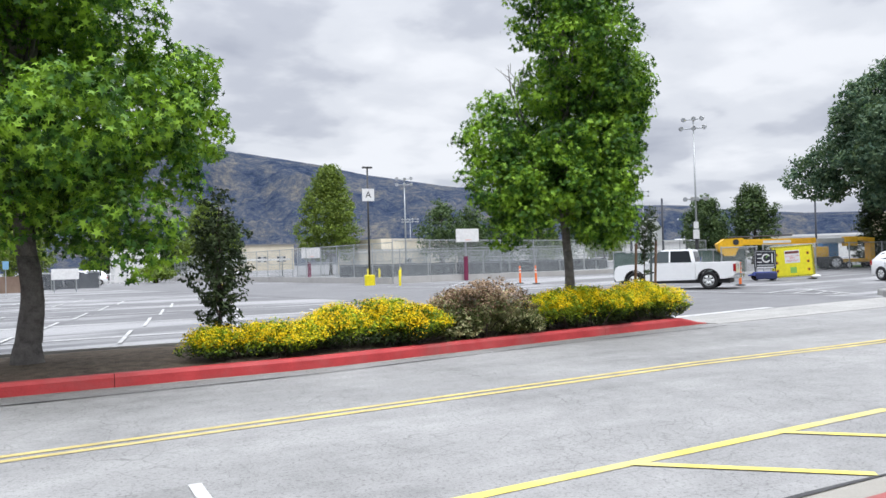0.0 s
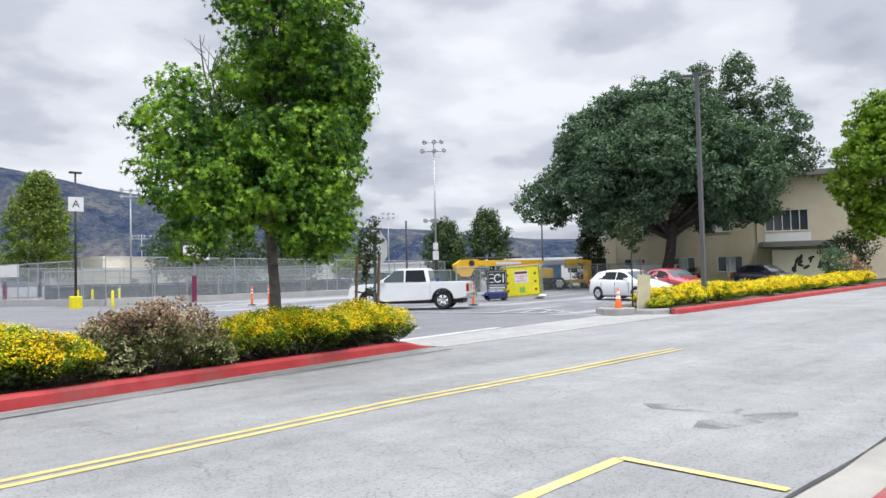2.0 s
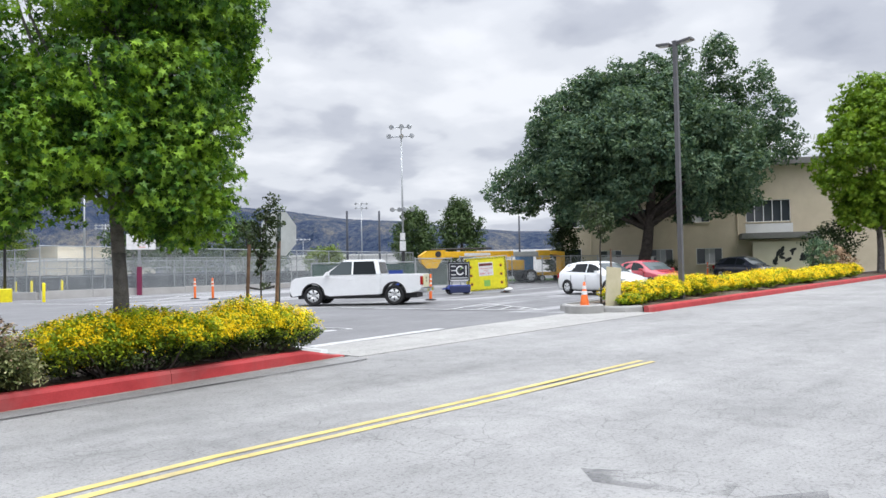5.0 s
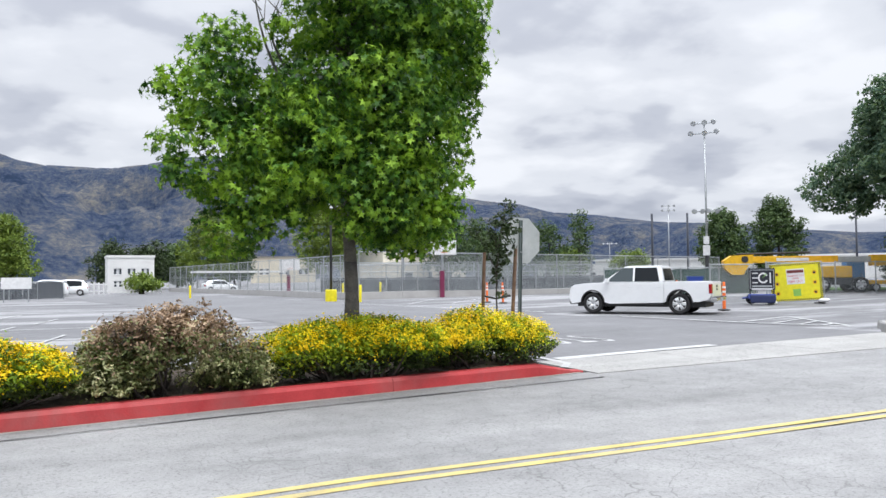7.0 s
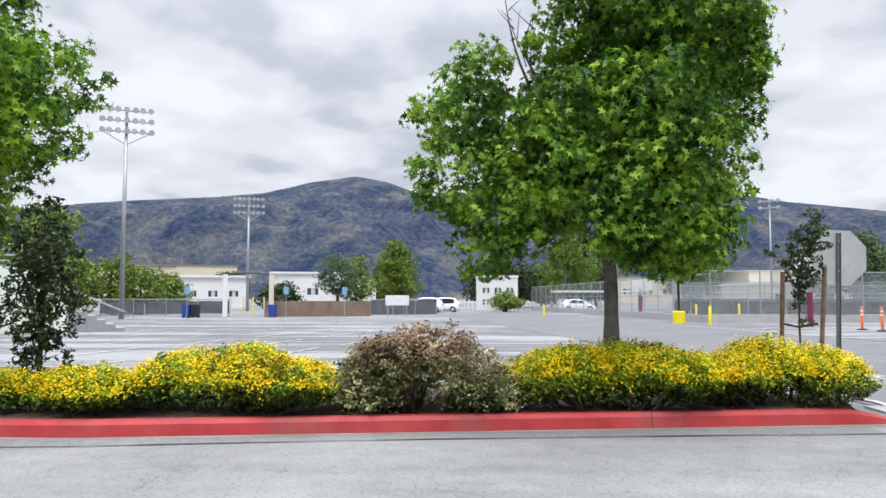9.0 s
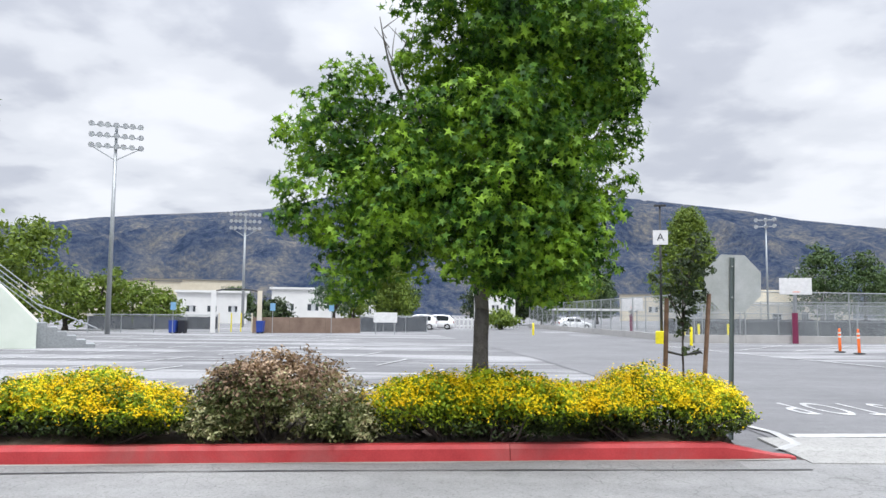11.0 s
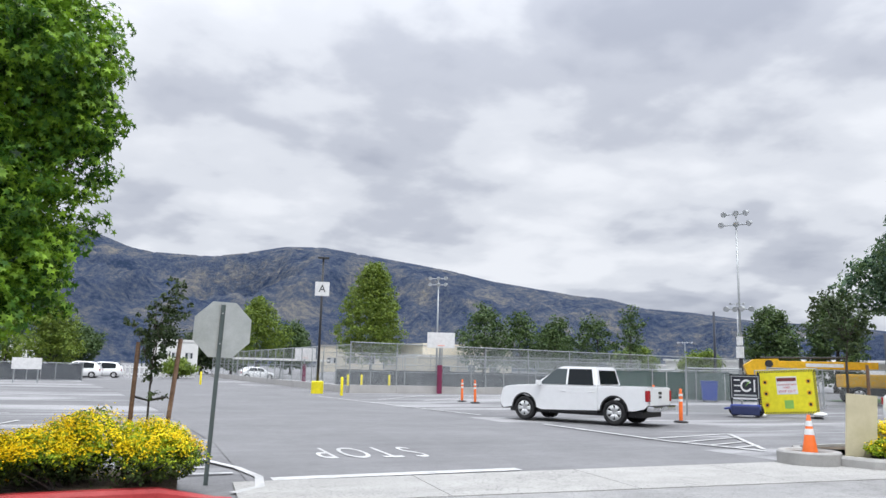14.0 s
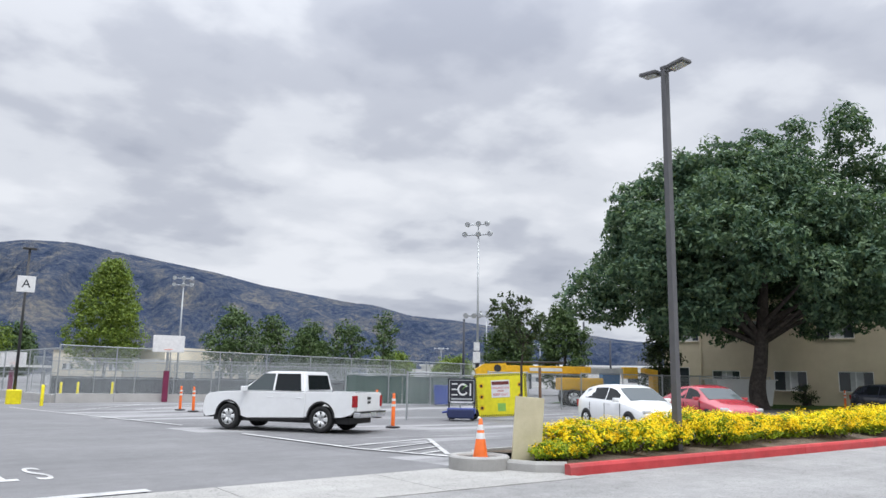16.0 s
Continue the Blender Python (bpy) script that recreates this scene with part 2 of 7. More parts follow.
TAIL_RED = paint("tail_lamp_red", (0.35, 0.01, 0.015), 0.15)
HEAD_LAMP = paint("head_lamp_clear", (0.6, 0.62, 0.64), 0.1)
ORANGE = paint("orange_plastic", (0.85, 0.16, 0.02), 0.5)
WHITE_PLASTIC = paint("white_plastic", (0.75, 0.75, 0.75), 0.5)
MACHINE_YELLOW = paint("machine_yellow", (0.82, 0.46, 0.01), 0.4, wear=0.12)
SIGN_YELLOW = paint("sign_yellow", (0.80, 0.72, 0.02), 0.5)
BASE_YELLOW = paint("bollard_yellow", (0.82, 0.70, 0.01), 0.55)
SIGN_BLACK = paint("sign_black", (0.012, 0.014, 0.025), 0.5)
SIGN_BLUE = paint("sign_blue", (0.03, 0.06, 0.30), 0.5)
SIGN_RED = paint("sign_red", (0.6, 0.05, 0.05), 0.5)
SIGN_GREEN = paint("sign_green", (0.25, 0.5, 0.1), 0.5)
TOILET_BLUE = paint("toilet_blue", (0.06, 0.22, 0.50), 0.5)
BIN_BLUE = paint("bin_blue", (0.02, 0.06, 0.32), 0.5)
BIN_GREEN = paint("bin_green", (0.10, 0.26, 0.06), 0.5)
TAN_BOARD = surface("tan_plywood", (0.44, 0.40, 0.27), (0.56, 0.51, 0.36), 0.8, 3.0, 50.0, 0.15, stain=((0.36, 0.32, 0.22), 0.3))
SCREEN = surface("dark_windscreen", (0.035, 0.04, 0.055), (0.065, 0.07, 0.085), 0.9, 1.5, 40.0, 0.3)
GREEN_SCREEN = surface("green_mesh_screen", (0.02, 0.06, 0.045), (0.04, 0.10, 0.07), 0.9, 1.5, 40.0, 0.3)
NET = paint("dark_net_pole", (0.04, 0.045, 0.06), 0.7)
STUCCO = surface("beige_stucco", (0.52, 0.45, 0.33), (0.62, 0.54, 0.41), 0.9, 0.8, 30.0, 0.3, world_space=True)
CREAM = surface("cream_plaster", (0.60, 0.54, 0.42), (0.70, 0.64, 0.52), 0.9, 0.6, 30.0, 0.2, world_space=True)
WHITE_WALL = surface("white_wall", (0.68, 0.68, 0.67), (0.78, 0.78, 0.77), 0.85, 0.6, 30.0, 0.2, world_space=True)
BROWN_WALL = surface("brown_block_wall", (0.16, 0.11, 0.085), (0.26, 0.19, 0.15), 0.9, 1.0, 20.0, 0.3, world_space=True)
ROOF_GREY = surface("grey_fascia", (0.16, 0.155, 0.15), (0.24, 0.235, 0.23), 0.8, 1.0, 30.0, 0.2, world_space=True)
BLOCK_WALL = surface("grey_block_wall", (0.36, 0.35, 0.34), (0.46, 0.45, 0.44), 0.9, 1.2, 30.0, 0.3, world_space=True)
WINDOW_DARK = paint("dark_window_glass", (0.05, 0.06, 0.07), 0.1, wear=0.0)
BLIND = paint("pale_blind", (0.5, 0.52, 0.54), 0.6)


def wire_material():
    """Chain-link: diagonal wires cut out of a sheet, by its own coordinates in metres."""
    m, n = material("chain_link_wire")
    xyz = n.add("ShaderNodeSeparateXYZ", {0: spot(n)})
    a = n.math("ADD", xyz.outputs[0], xyz.outputs[2])
    b = n.math("SUBTRACT", xyz.outputs[0], xyz.outputs[2])
    wires = []
    for d in (a, b):
        f = n.math("FRACT", n.math("MULTIPLY", d, 11.0))
        wires.append(n.math("LESS_THAN", f, 0.13))
    w = n.math("MAXIMUM", *wires)
    bsdf = n.add("ShaderNodeBsdfPrincipled", {"Base Color": (0.42, 0.45, 0.46, 1), "Roughness": 0.5, "Metallic": 0.4})
    clear = n.add("ShaderNodeBsdfTransparent")
    s = n.add("ShaderNodeMixShader", {0: w, 1: clear.outputs[0], 2: bsdf.outputs[0]})
    n.add("ShaderNodeOutputMaterial", {0: s.outputs[0]})
    return m


CHAIN = wire_material()


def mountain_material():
    m, n = material("hazed_chaparral_slope")
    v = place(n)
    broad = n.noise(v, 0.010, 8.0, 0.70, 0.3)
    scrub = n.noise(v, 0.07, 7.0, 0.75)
    # scrub and tan tones, with the blue of distance haze mixed into the stops
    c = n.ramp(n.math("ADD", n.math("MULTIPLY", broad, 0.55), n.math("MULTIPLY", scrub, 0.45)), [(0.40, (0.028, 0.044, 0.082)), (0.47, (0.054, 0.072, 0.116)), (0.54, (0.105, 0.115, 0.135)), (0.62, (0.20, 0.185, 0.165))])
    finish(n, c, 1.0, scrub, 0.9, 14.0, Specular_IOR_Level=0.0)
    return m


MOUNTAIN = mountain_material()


# ---- building helpers ----
def G(x):
    """Height of the ground: level, then rising gently along the road."""
    return 0.010 * max(0.0, min(x, 80.0) - 20.0)


def mesh_of(bm, name, mat, smooth=False):
    me = bpy.data.meshes.new(name)
    bm.to_mesh(me)
    bm.free()
    for p in me.polygons:
        p.use_smooth = smooth
    if mat is not None:
        me.materials.append(mat)
    return me


def part(name, bm, mat, parent=None, label="", smooth=False):
    ob = new(name, mesh_of(bm, name, mat, smooth))
    if parent is not None:
        ob.parent = parent
    if label:
        ob["label"] = label
    return ob


def thing(name, m, label, category, group="", kind=""):
    ob = new(name)
    ob.matrix_basis = m
    return tagged(ob, label, category, group, kind)


def box(bm, x0, x1, y0, y1, z0, z1, bevel=0.0, m=None):
    r = bmesh.ops.create_cube(bm, size=1.0, matrix=Matrix.Translation(((x0 + x1) / 2, (y0 + y1) / 2, (z0 + z1) / 2)) @ Matrix.Diagonal((x1 - x0, y1 - y0, z1 - z0, 1)))
    vs = r["verts"]
    if bevel:
        es = list({e for v in vs for e in v.link_edges})
        r = bmesh.ops.bevel(bm, geom=es, offset=bevel, segments=2, affect="EDGES", profile=0.6)
        vs = list({v for f in r["faces"] for v in f.verts} | {v for v in vs if v.is_valid})
    if m is not None:
        bmesh.ops.transform(bm, matrix=m, verts=vs)
    return vs


def rod(bm, a, b, r0, r1=None, seg=10):
    """A tapered round bar from a to b."""
    a, b = Vector(a), Vector(b)
    r1 = r0 if r1 is None else r1
    d = b - a
    q = d.to_track_quat("Z", "Y").to_matrix().to_4x4()
    bmesh.ops.create_cone(bm, cap_ends=True, segments=seg, radius1=r0, radius2=r1, depth=d.length, matrix=Matrix.Translation((a + b) / 2) @ q)


def prism(bm, outline, y0, y1):
    """An outline in x and z, pulled from y0 to y1."""
    lo = [bm.verts.new((x, y0, z)) for x, z in outline]
    hi = [bm.verts.new((x, y1, z)) for x, z in outline]
    bm.faces.new(lo)
    bm.faces.new(hi[::-1])
    n = len(outline)
    for i in range(n):
        j = (i + 1) % n
        bm.faces.new((lo[j], lo[i], hi[i], hi[j]))


def bx(*a, bevel=0.0):
    bm = bmesh.new()
    box(bm, *a, bevel=bevel)
    return bm


def rd(*a, **k):
    bm = bmesh.new()
    rod(bm, *a, **k)
    return bm


def sheet(name, outline, z, mat, label, category="ground", follow=True, thick=0.0, step=4.0):
    """A flat piece laid on the ground. outline: corner points, counter-clockwise."""
    bm = bmesh.new()
    vs = [bm.verts.new((x, y, (G(x) if follow else 0) + z)) for x, y in outline]
    bm.faces.new(vs)
    if thick:
        r = bmesh.ops.extrude_face_region(bm, geom=bm.faces[:])
        for v in r["geom"]:
            if isinstance(v, bmesh.types.BMVert):
                v.co.z -= thick
    bmesh.ops.recalc_face_normals(bm, faces=bm.faces[:])
    return tagged(part(name, bm, mat), label, category, kind="structure")


def band(name, near, far, x0, x1, z, mat, label, category="ground", step=1.0, drop=0.0):
    """A strip along the road between two lines y(x)."""
    bm = bmesh.new()
    n = max(1, int((x1 - x0) / step))
    rows = []
    for i in range(n + 1):
        x = x0 + (x1 - x0) * i / n
        rows.append((bm.verts.new((x, near(x), G(x) + z)), bm.verts.new((x, far(x), G(x) + z + drop))))
    for a, b in zip(rows, rows[1:]):
        bm.faces.new((a[0], b[0], b[1], a[1]))
    return tagged(part(name, bm, mat), label, category, kind="structure")


def line_y(y, x, slope):
    return lambda u: y + slope * (u - x)


def KERB1(x):
    return 12.3 + 0.15 * (max(x, 10.0) - 20.3)


KERB2 = line_y(12.28, 31.5, 0.01)


def CENTRE(x):
    return 7.62 + 0.07 * min(0.0, x - 15.0)


NEAR_KERB = line_y(2.1, 14.8, 0.0)
GUTTER = line_y(2.62, 14.5, -0.01)


# ---- ground ----
def build_ground():
    bm = bmesh.new()
    xs = [-4000, -1500, -500, -200, -80, -40] + list(range(-20, 121, 5)) + [160, 260, 600, 1500, 4000]
    ys = [-3000, -900, -300, -100, -40, -15, 0, 15, 30, 45, 60, 90, 150, 300, 700, 1600, 4000]
    grid = [[bm.verts.new((x, y, G(x) - 0.02)) for y in ys] for x in xs]
    for a, b in zip(grid, grid[1:]):
        for i in range(len(ys) - 1):
            bm.faces.new((a[i], b[i], b[i + 1], a[i + 1]))
    tagged(part("ground", bm, LOT_ASPHALT), "weathered grey asphalt ground of a large parking lot", "ground", kind="structure")


build_ground()
band("road", lambda x: GUTTER(x), lambda x: KERB1(x) if x < 20.3 else KERB2(x) + 0.0, -60, 130, 0.0, ROAD_ASPHALT, "aged light grey asphalt road with fine cracks", "road")
band("road_gutter", NEAR_KERB, GUTTER, -60, 130, 0.004, WALK, "pale concrete gutter beside the red kerb", "gutter", drop=-0.004)
band("gutter_crack", lambda x: GUTTER(x) - 0.012 - 0.012 * math.sin(x * 3.1), lambda x: GUTTER(x) + 0.022 + 0.014 * math.sin(x * 2.3 + 1), -20, 60, 0.009, TAR, "dark open crack between gutter and road", "road joint", step=0.25)
band("kerbside_patch", lambda x: KERB1(x) - 0.55 - 0.12 * math.sin(x * 0.35), lambda x: KERB1(x) - 0.02, -40, 19.5, 0.005, SEAL, "grey sealed asphalt strip along the red kerb", "road patch")
band("gutter_lip", lambda x: KERB1(x) - 0.07 - 0.02 * math.sin(x * 1.7), lambda x: KERB1(x) - 0.004, -40, 20.2, 0.008, WALK, "pale unpainted concrete lip under the red kerb", "gutter", step=0.5)
band("gutter_joint", lambda x: KERB1(x) - 0.60 - 0.12 * math.sin(x * 0.35), lambda x: KERB1(x) - 0.565 - 0.12 * math.sin(x * 0.35) + 0.02 * math.sin(x * 2.3), -40, 20.2, 0.009, TAR, "dark open joint along the edge of the gutter", "road joint")


def kerb_piece(name, path, mat, label, height=0.19, width=0.16):
    """A kerb stone run along a list of ground points, the road on its right-hand side."""
    bm = bmesh.new()
    rings = []
    for i, (x, y, h) in enumerate(path):
        a = Vector(path[max(i - 1, 0)][:2])
        b = Vector(path[min(i + 1, len(path) - 1)][:2])
        d = (b - a).normalized()
        side = Vector((-d.y, d.x))
        g = G(x)
        prof = [(0.0, -0.1), (0.015, height * h * 0.75), (0.045, height * h), (width, height * h + 0.004), (width, -0.1)]
        rings.append([bm.verts.new((x + side.x * o, y + side.y * o, g + z)) for o, z in prof])
    for a, b in zip(rings, rings[1:]):
        for i in range(len(a) - 1):
            bm.faces.new((a[i], b[i], b[i + 1], a[i + 1]))
    bm.faces.new(rings[0])
    bm.faces.new(rings[-1][::-1])
    bmesh.ops.recalc_face_normals(bm, faces=bm.faces[:])
    return part(name, bm, mat)


def kerb_run(name, line, x0, x1, seg, mat, label, tail=0.0):
    root = new(name)
    tagged(root, label, "kerb", kind="structure")
    x = x0
    while x < x1 - 0.05:
        e = min(x + seg, x1)
        pts = []
        for i in range(17):
            u = x + (e - 0.008 - x) * i / 16
            h = 1.0 if not tail or u < x1 - tail else max(0.12, (x1 - u) / tail)
            pts.append((u, line(u), h))
        k = kerb_piece("kerb_stone", pts, mat, "")
        k.parent = root
        x = e
    return root


kerb_run("kerb_planter_north", KERB1, -21.6, 20.3, 9.6, RED_KERB, "red painted concrete kerb along the planter bed", tail=0.9)
kerb_run("kerb_planter_east", KERB2, 31.6, 75.0, 3.8, RED_KERB, "red painted concrete kerb along the far planter bed")


def near_kerb():
    root = tagged(new("kerb_sidewalk"), "red painted concrete kerb along the near sidewalk", "kerb", kind="structure")
    x = 100.0
    while x > -40:
        pts = [(x - 3.8 * i / 3 + (0.012 if i == 3 else 0), NEAR_KERB(x - 3.8 * i / 3), 1.0) for i in range(4)]
        kerb_piece("kerb_stone", pts, WORN_RED, "").parent = root
        x -= 3.8


near_kerb()


def sidewalk():
    root = tagged(new("sidewalk"), "pale concrete sidewalk slabs beside the road", "sidewalk", kind="structure")
    x = -30.0
    while x < 80:
        bm = bmesh.new()
        e = x + 1.5 - 0.012
        for y0, y1 in ((0.38, None), (-1.15, 0.368)):
            a = [(x, y0), (e, y0), (e, NEAR_KERB(e) - 0.165 if y1 is None else y1), (x, NEAR_KERB(x) - 0.165 if y1 is None else y1)]
            lo = [bm.verts.new((u, w, G(u) + 0.02)) for u, w in a]
            hi = [bm.verts.new((u, w, G(u) + 0.15)) for u, w in a]
            bm.faces.new(hi)
            for i in range(4):
                bm.faces.new((lo[i], lo[(i + 1) % 4], hi[(i + 1) % 4], hi[i]))
        part("slab", bm, WALK, root)
        x += 1.5
    band("verge", lambda u: -30.0, lambda u: -1.16, -60, 130, 0.12, GRASS, "mown lawn behind the sidewalk", "lawn", step=10)


sidewalk()


def planter(name, outline, label):
    """A mounded bed of soil inside the kerbs."""
    bm = bmesh.new()
    n = 60
    (x0, x1, front, back) = outline
    rows = []
    for i in range(n + 1):
        x = x0 + (x1 - x0) * i / n
        row = []
        for j in range(9):
            f = j / 8
            y = front(x) + (back(x) - front(x)) * f
            z = 0.13 + 0.10 * math.sin(math.pi * f) + 0.05 * noise.noise((x * 1.3, y * 1.3, 0)) + 0.025 * noise.noise((x * 6, y * 6, 3))
            if j in (0, 8):
                z = 0.12
            row.append(bm.verts.new((x, y, G(x) + z)))
        rows.append(row)
    for a, b in zip(rows, rows[1:]):
        for j in range(8):
            bm.faces.new((a[j], b[j], b[j + 1], a[j + 1]))
    tagged(part(name, bm, SOIL, smooth=True), label, "planter soil", kind="structure")


BACK1 = line_y(14.9, 12.0, -0.02)
BACK2 = line_y(15.5, 31.5, 0.01)
planter("planter_soil_north", (-20, 19.6, lambda x: KERB1(x) + 0.15, lambda x: BACK1(x) - max(0, x - 17.0) * 0.28), "bare dry brown soil of the planter bed")
planter("planter_soil_east", (31.8, 74, lambda x: KERB2(x) + 0.15, BACK2), "bare dry brown soil of the far planter bed")


def back_kerb(name, pts, label):
    root = tagged(new(name), label, "kerb", kind="structure")
    for a, b in zip(pts, pts[1:]):
        kerb_piece("kerb_stone", [(b[0], b[1], 1.0), (a[0], a[1], 1.0)], CONCRETE, "").parent = root


back_kerb("kerb_lot_north", [(x, BACK1(x) - max(0, x - 17.0) * 0.28) for x in range(-20, 20, 3)] + [(19.5, 13.75)], "grey concrete kerb behind the planter bed")
back_kerb("kerb_lot_east", [(31.8, 12.58), (31.35, 12.92), (31.14, 13.47), (31.25, 14.7), (31.77, 15.41), (33.18, 15.59)] + [(x, BACK2(x)) for x in range(37, 75, 4)], "grey concrete kerb round the far planter bed")


# ---- driveway mouth: concrete apron, asphalt drive ----
def apron():
    root = tagged(new("driveway_apron"), "pale concrete driveway apron with cracked slabs", "apron", kind="structure")
    xs = [20.35, 23.1, 26.0, 28.8, 31.7]
    for a, b in zip(xs, xs[1:]):
        def front(x):
            return 12.0

        def rear(x):
            return 13.85 + 0.045 * (x - 20.3)

        bm = bmesh.new()
        e = b - 0.015
        c = [(a, front(a)), (e, front(e)), (e, rear(e)), (a, rear(a))]
        low = [bm.verts.new((x, y, G(x) - 0.05)) for x, y in c]
        top = [bm.verts.new((x, y, G(x) + 0.012)) for x, y in c]
        bm.faces.new(top)
        for i in range(4):
            bm.faces.new((low[i], low[(i + 1) % 4], top[(i + 1) % 4], top[i]))
        part("slab", bm, APRON, root)


apron()
sheet("drive", [(20.58, 13.81), (30.79, 14.42), (30.06, 19.37), (28.57, 30.09), (27.37, 43.21), (21.59, 82.24), (9.11, 81.54), (15.17, 52.05), (18.53, 32.19), (20.23, 19.77)], -0.008, DRIVE_ASPHALT, "dark grey asphalt drive lane crossing the lot", "road")


# ---- painted lines ----
def strip(name, a, b, width, mat, label, z=0.006):
    a, b = Vector(a), Vector(b)
    d = (b - a).normalized()
    s = Vector((-d.y, d.x)) * (width / 2)
    n = max(1, int((b - a).length / 2.5))
    bm = bmesh.new()
    rows = []
    for i in range(n + 1):
        p = a.lerp(b, i / n)
        rows.append([bm.verts.new((q.x, q.y, G(q.x) + z)) for q in (p - s, p + s)])
    for r, t in zip(rows, rows[1:]):
        bm.faces.new((r[0], t[0], t[1], r[1]))
    return tagged(part(name, bm, mat), label, "road marking", kind="structure")


for off in (-0.1, 0.1):
    strip("centre_line", (-20, CENTRE(-20) + off), (15.0, CENTRE(15.0) + off), 0.1, YELLOW_LINE, "worn yellow double centre line on the road")
    strip("centre_line", (15.0, CENTRE(15.0) + off), (22.3, CENTRE(22.3) + off), 0.1, YELLOW_LINE, "worn yellow double centre line on the road")
    strip("centre_line", (40, CENTRE(40) + off), (100, CENTRE(100) + off), 0.1, YELLOW_LINE, "faded yellow double centre line further up the road")
strip("zone_line", (-8, 3.1), (14.05, 4.05), 0.12, BRIGHT_YELLOW_LINE, "yellow painted edge line of a kerbside zone")
strip("zone_line", (14.05, 4.05), (13.95, 2.7), 0.1, BRIGHT_YELLOW_LINE, "yellow painted end line of a kerbside zone", 0.012)
for x in (1.2, 3.05, 4.9, 6.75, 8.6, 10.45, 12.3):
    strip("zone_line", (x, 3.1 + 0.043 * (x + 8)), (x + 1.3, 2.7), 0.1, BRIGHT_YELLOW_LINE, "yellow painted diagonal hatch of a kerbside zone", 0.010)
def patch(name, outline, mat, label):
    sheet(name, outline, 0.004, mat, label, "road patch")


patch("road_patch", [(15.4, 4.1), (15.7, 3.85), (16.7, 3.55), (17.0, 3.65), (16.6, 3.95), (15.9, 4.25)], STAIN, "dark oil-stained patch on the asphalt")
patch("road_patch", [(16.25, 4.95), (16.3, 4.6), (16.5, 4.1), (16.8, 4.15), (16.75, 4.7), (16.5, 5.2)], STAIN, "dark oil-stained patch on the asphalt")
patch("road_patch", [(21.4, 2.5), (25.0, 2.4), (25.6, 2.7), (24.2, 3.8), (22.0, 3.7)], STAIN, "dark stained patch near the gutter")
cov = tagged(new("utility_cover"), "dark square utility cover with a white painted edge", "utility cover", kind="structure")
part("plate", bx(6.35, 7.29, 4.3, 5.2, 0.0, 0.012), SEAL, cov)
part("edge", bx(7.3, 7.4, 4.25, 5.22, 0.0, 0.013), WHITE_LINE, cov)
strip("stop_line", (20.93, 14.09), (25.1, 14.4), 0.3, WHITE_LINE, "worn white stop line at the driveway mouth")


# ---- vegetation ----
STAR = [(0.0, -0.56), (0.13, -0.16), (0.54, -0.18), (0.2, 0.1), (0.34, 0.52), (0.0, 0.22), (-0.34, 0.52), (-0.2, 0.1), (-0.54, -0.18), (-0.13, -0.16)]
OVAL = [(0.0, -0.5), (0.2, -0.1), (0.16, 0.25), (0.0, 0.5), (-0.16, 0.25), (-0.2, -0.1)]
DIAMOND = [(0.0, -0.5), (0.26, 0.0), (0.0, 0.5), (-0.26, 0.0)]


def leaf_mesh(name, centres, outward, size, shape, mat, rng, up=0.5, curl=0.18):
    """One mesh of many single leaves, each a small bent blade of its own."""
    n = len(centres)
    k = len(shape)
    pts = np.array(shape)
    nrm = outward * 0.8 + rng.normal(0, 0.55, (n, 3))
    nrm[:, 2] += up
    nrm /= np.linalg.norm(nrm, axis=1)[:, None] + 1e-9
    ref = rng.normal(0, 1, (n, 3))
    u = np.cross(nrm, ref)
    u /= np.linalg.norm(u, axis=1)[:, None] + 1e-9
    v = np.cross(nrm, u)
    s = size * rng.uniform(0.65, 1.25, n)
    lift = -curl * (pts ** 2).sum(1)
    co = centres[:, None, :] + s[:, None, None] * (u[:, None, :] * pts[None, :, :1] + v[:, None, :] * pts[None, :, 1:] + nrm[:, None, :] * lift[None, :, None])
    me = bpy.data.meshes.new(name)
    me.vertices.add(n * k)
    me.vertices.foreach_set("co", co.reshape(-1))
    me.loops.add(n * k)
    me.loops.foreach_set("vertex_index", np.arange(n * k, dtype=np.int32))
    me.polygons.add(n)
    me.polygons.foreach_set("loop_start", np.arange(0, n * k, k, dtype=np.int32))
    me.update(calc_edges=True)
    me.materials.append(mat)
    return me


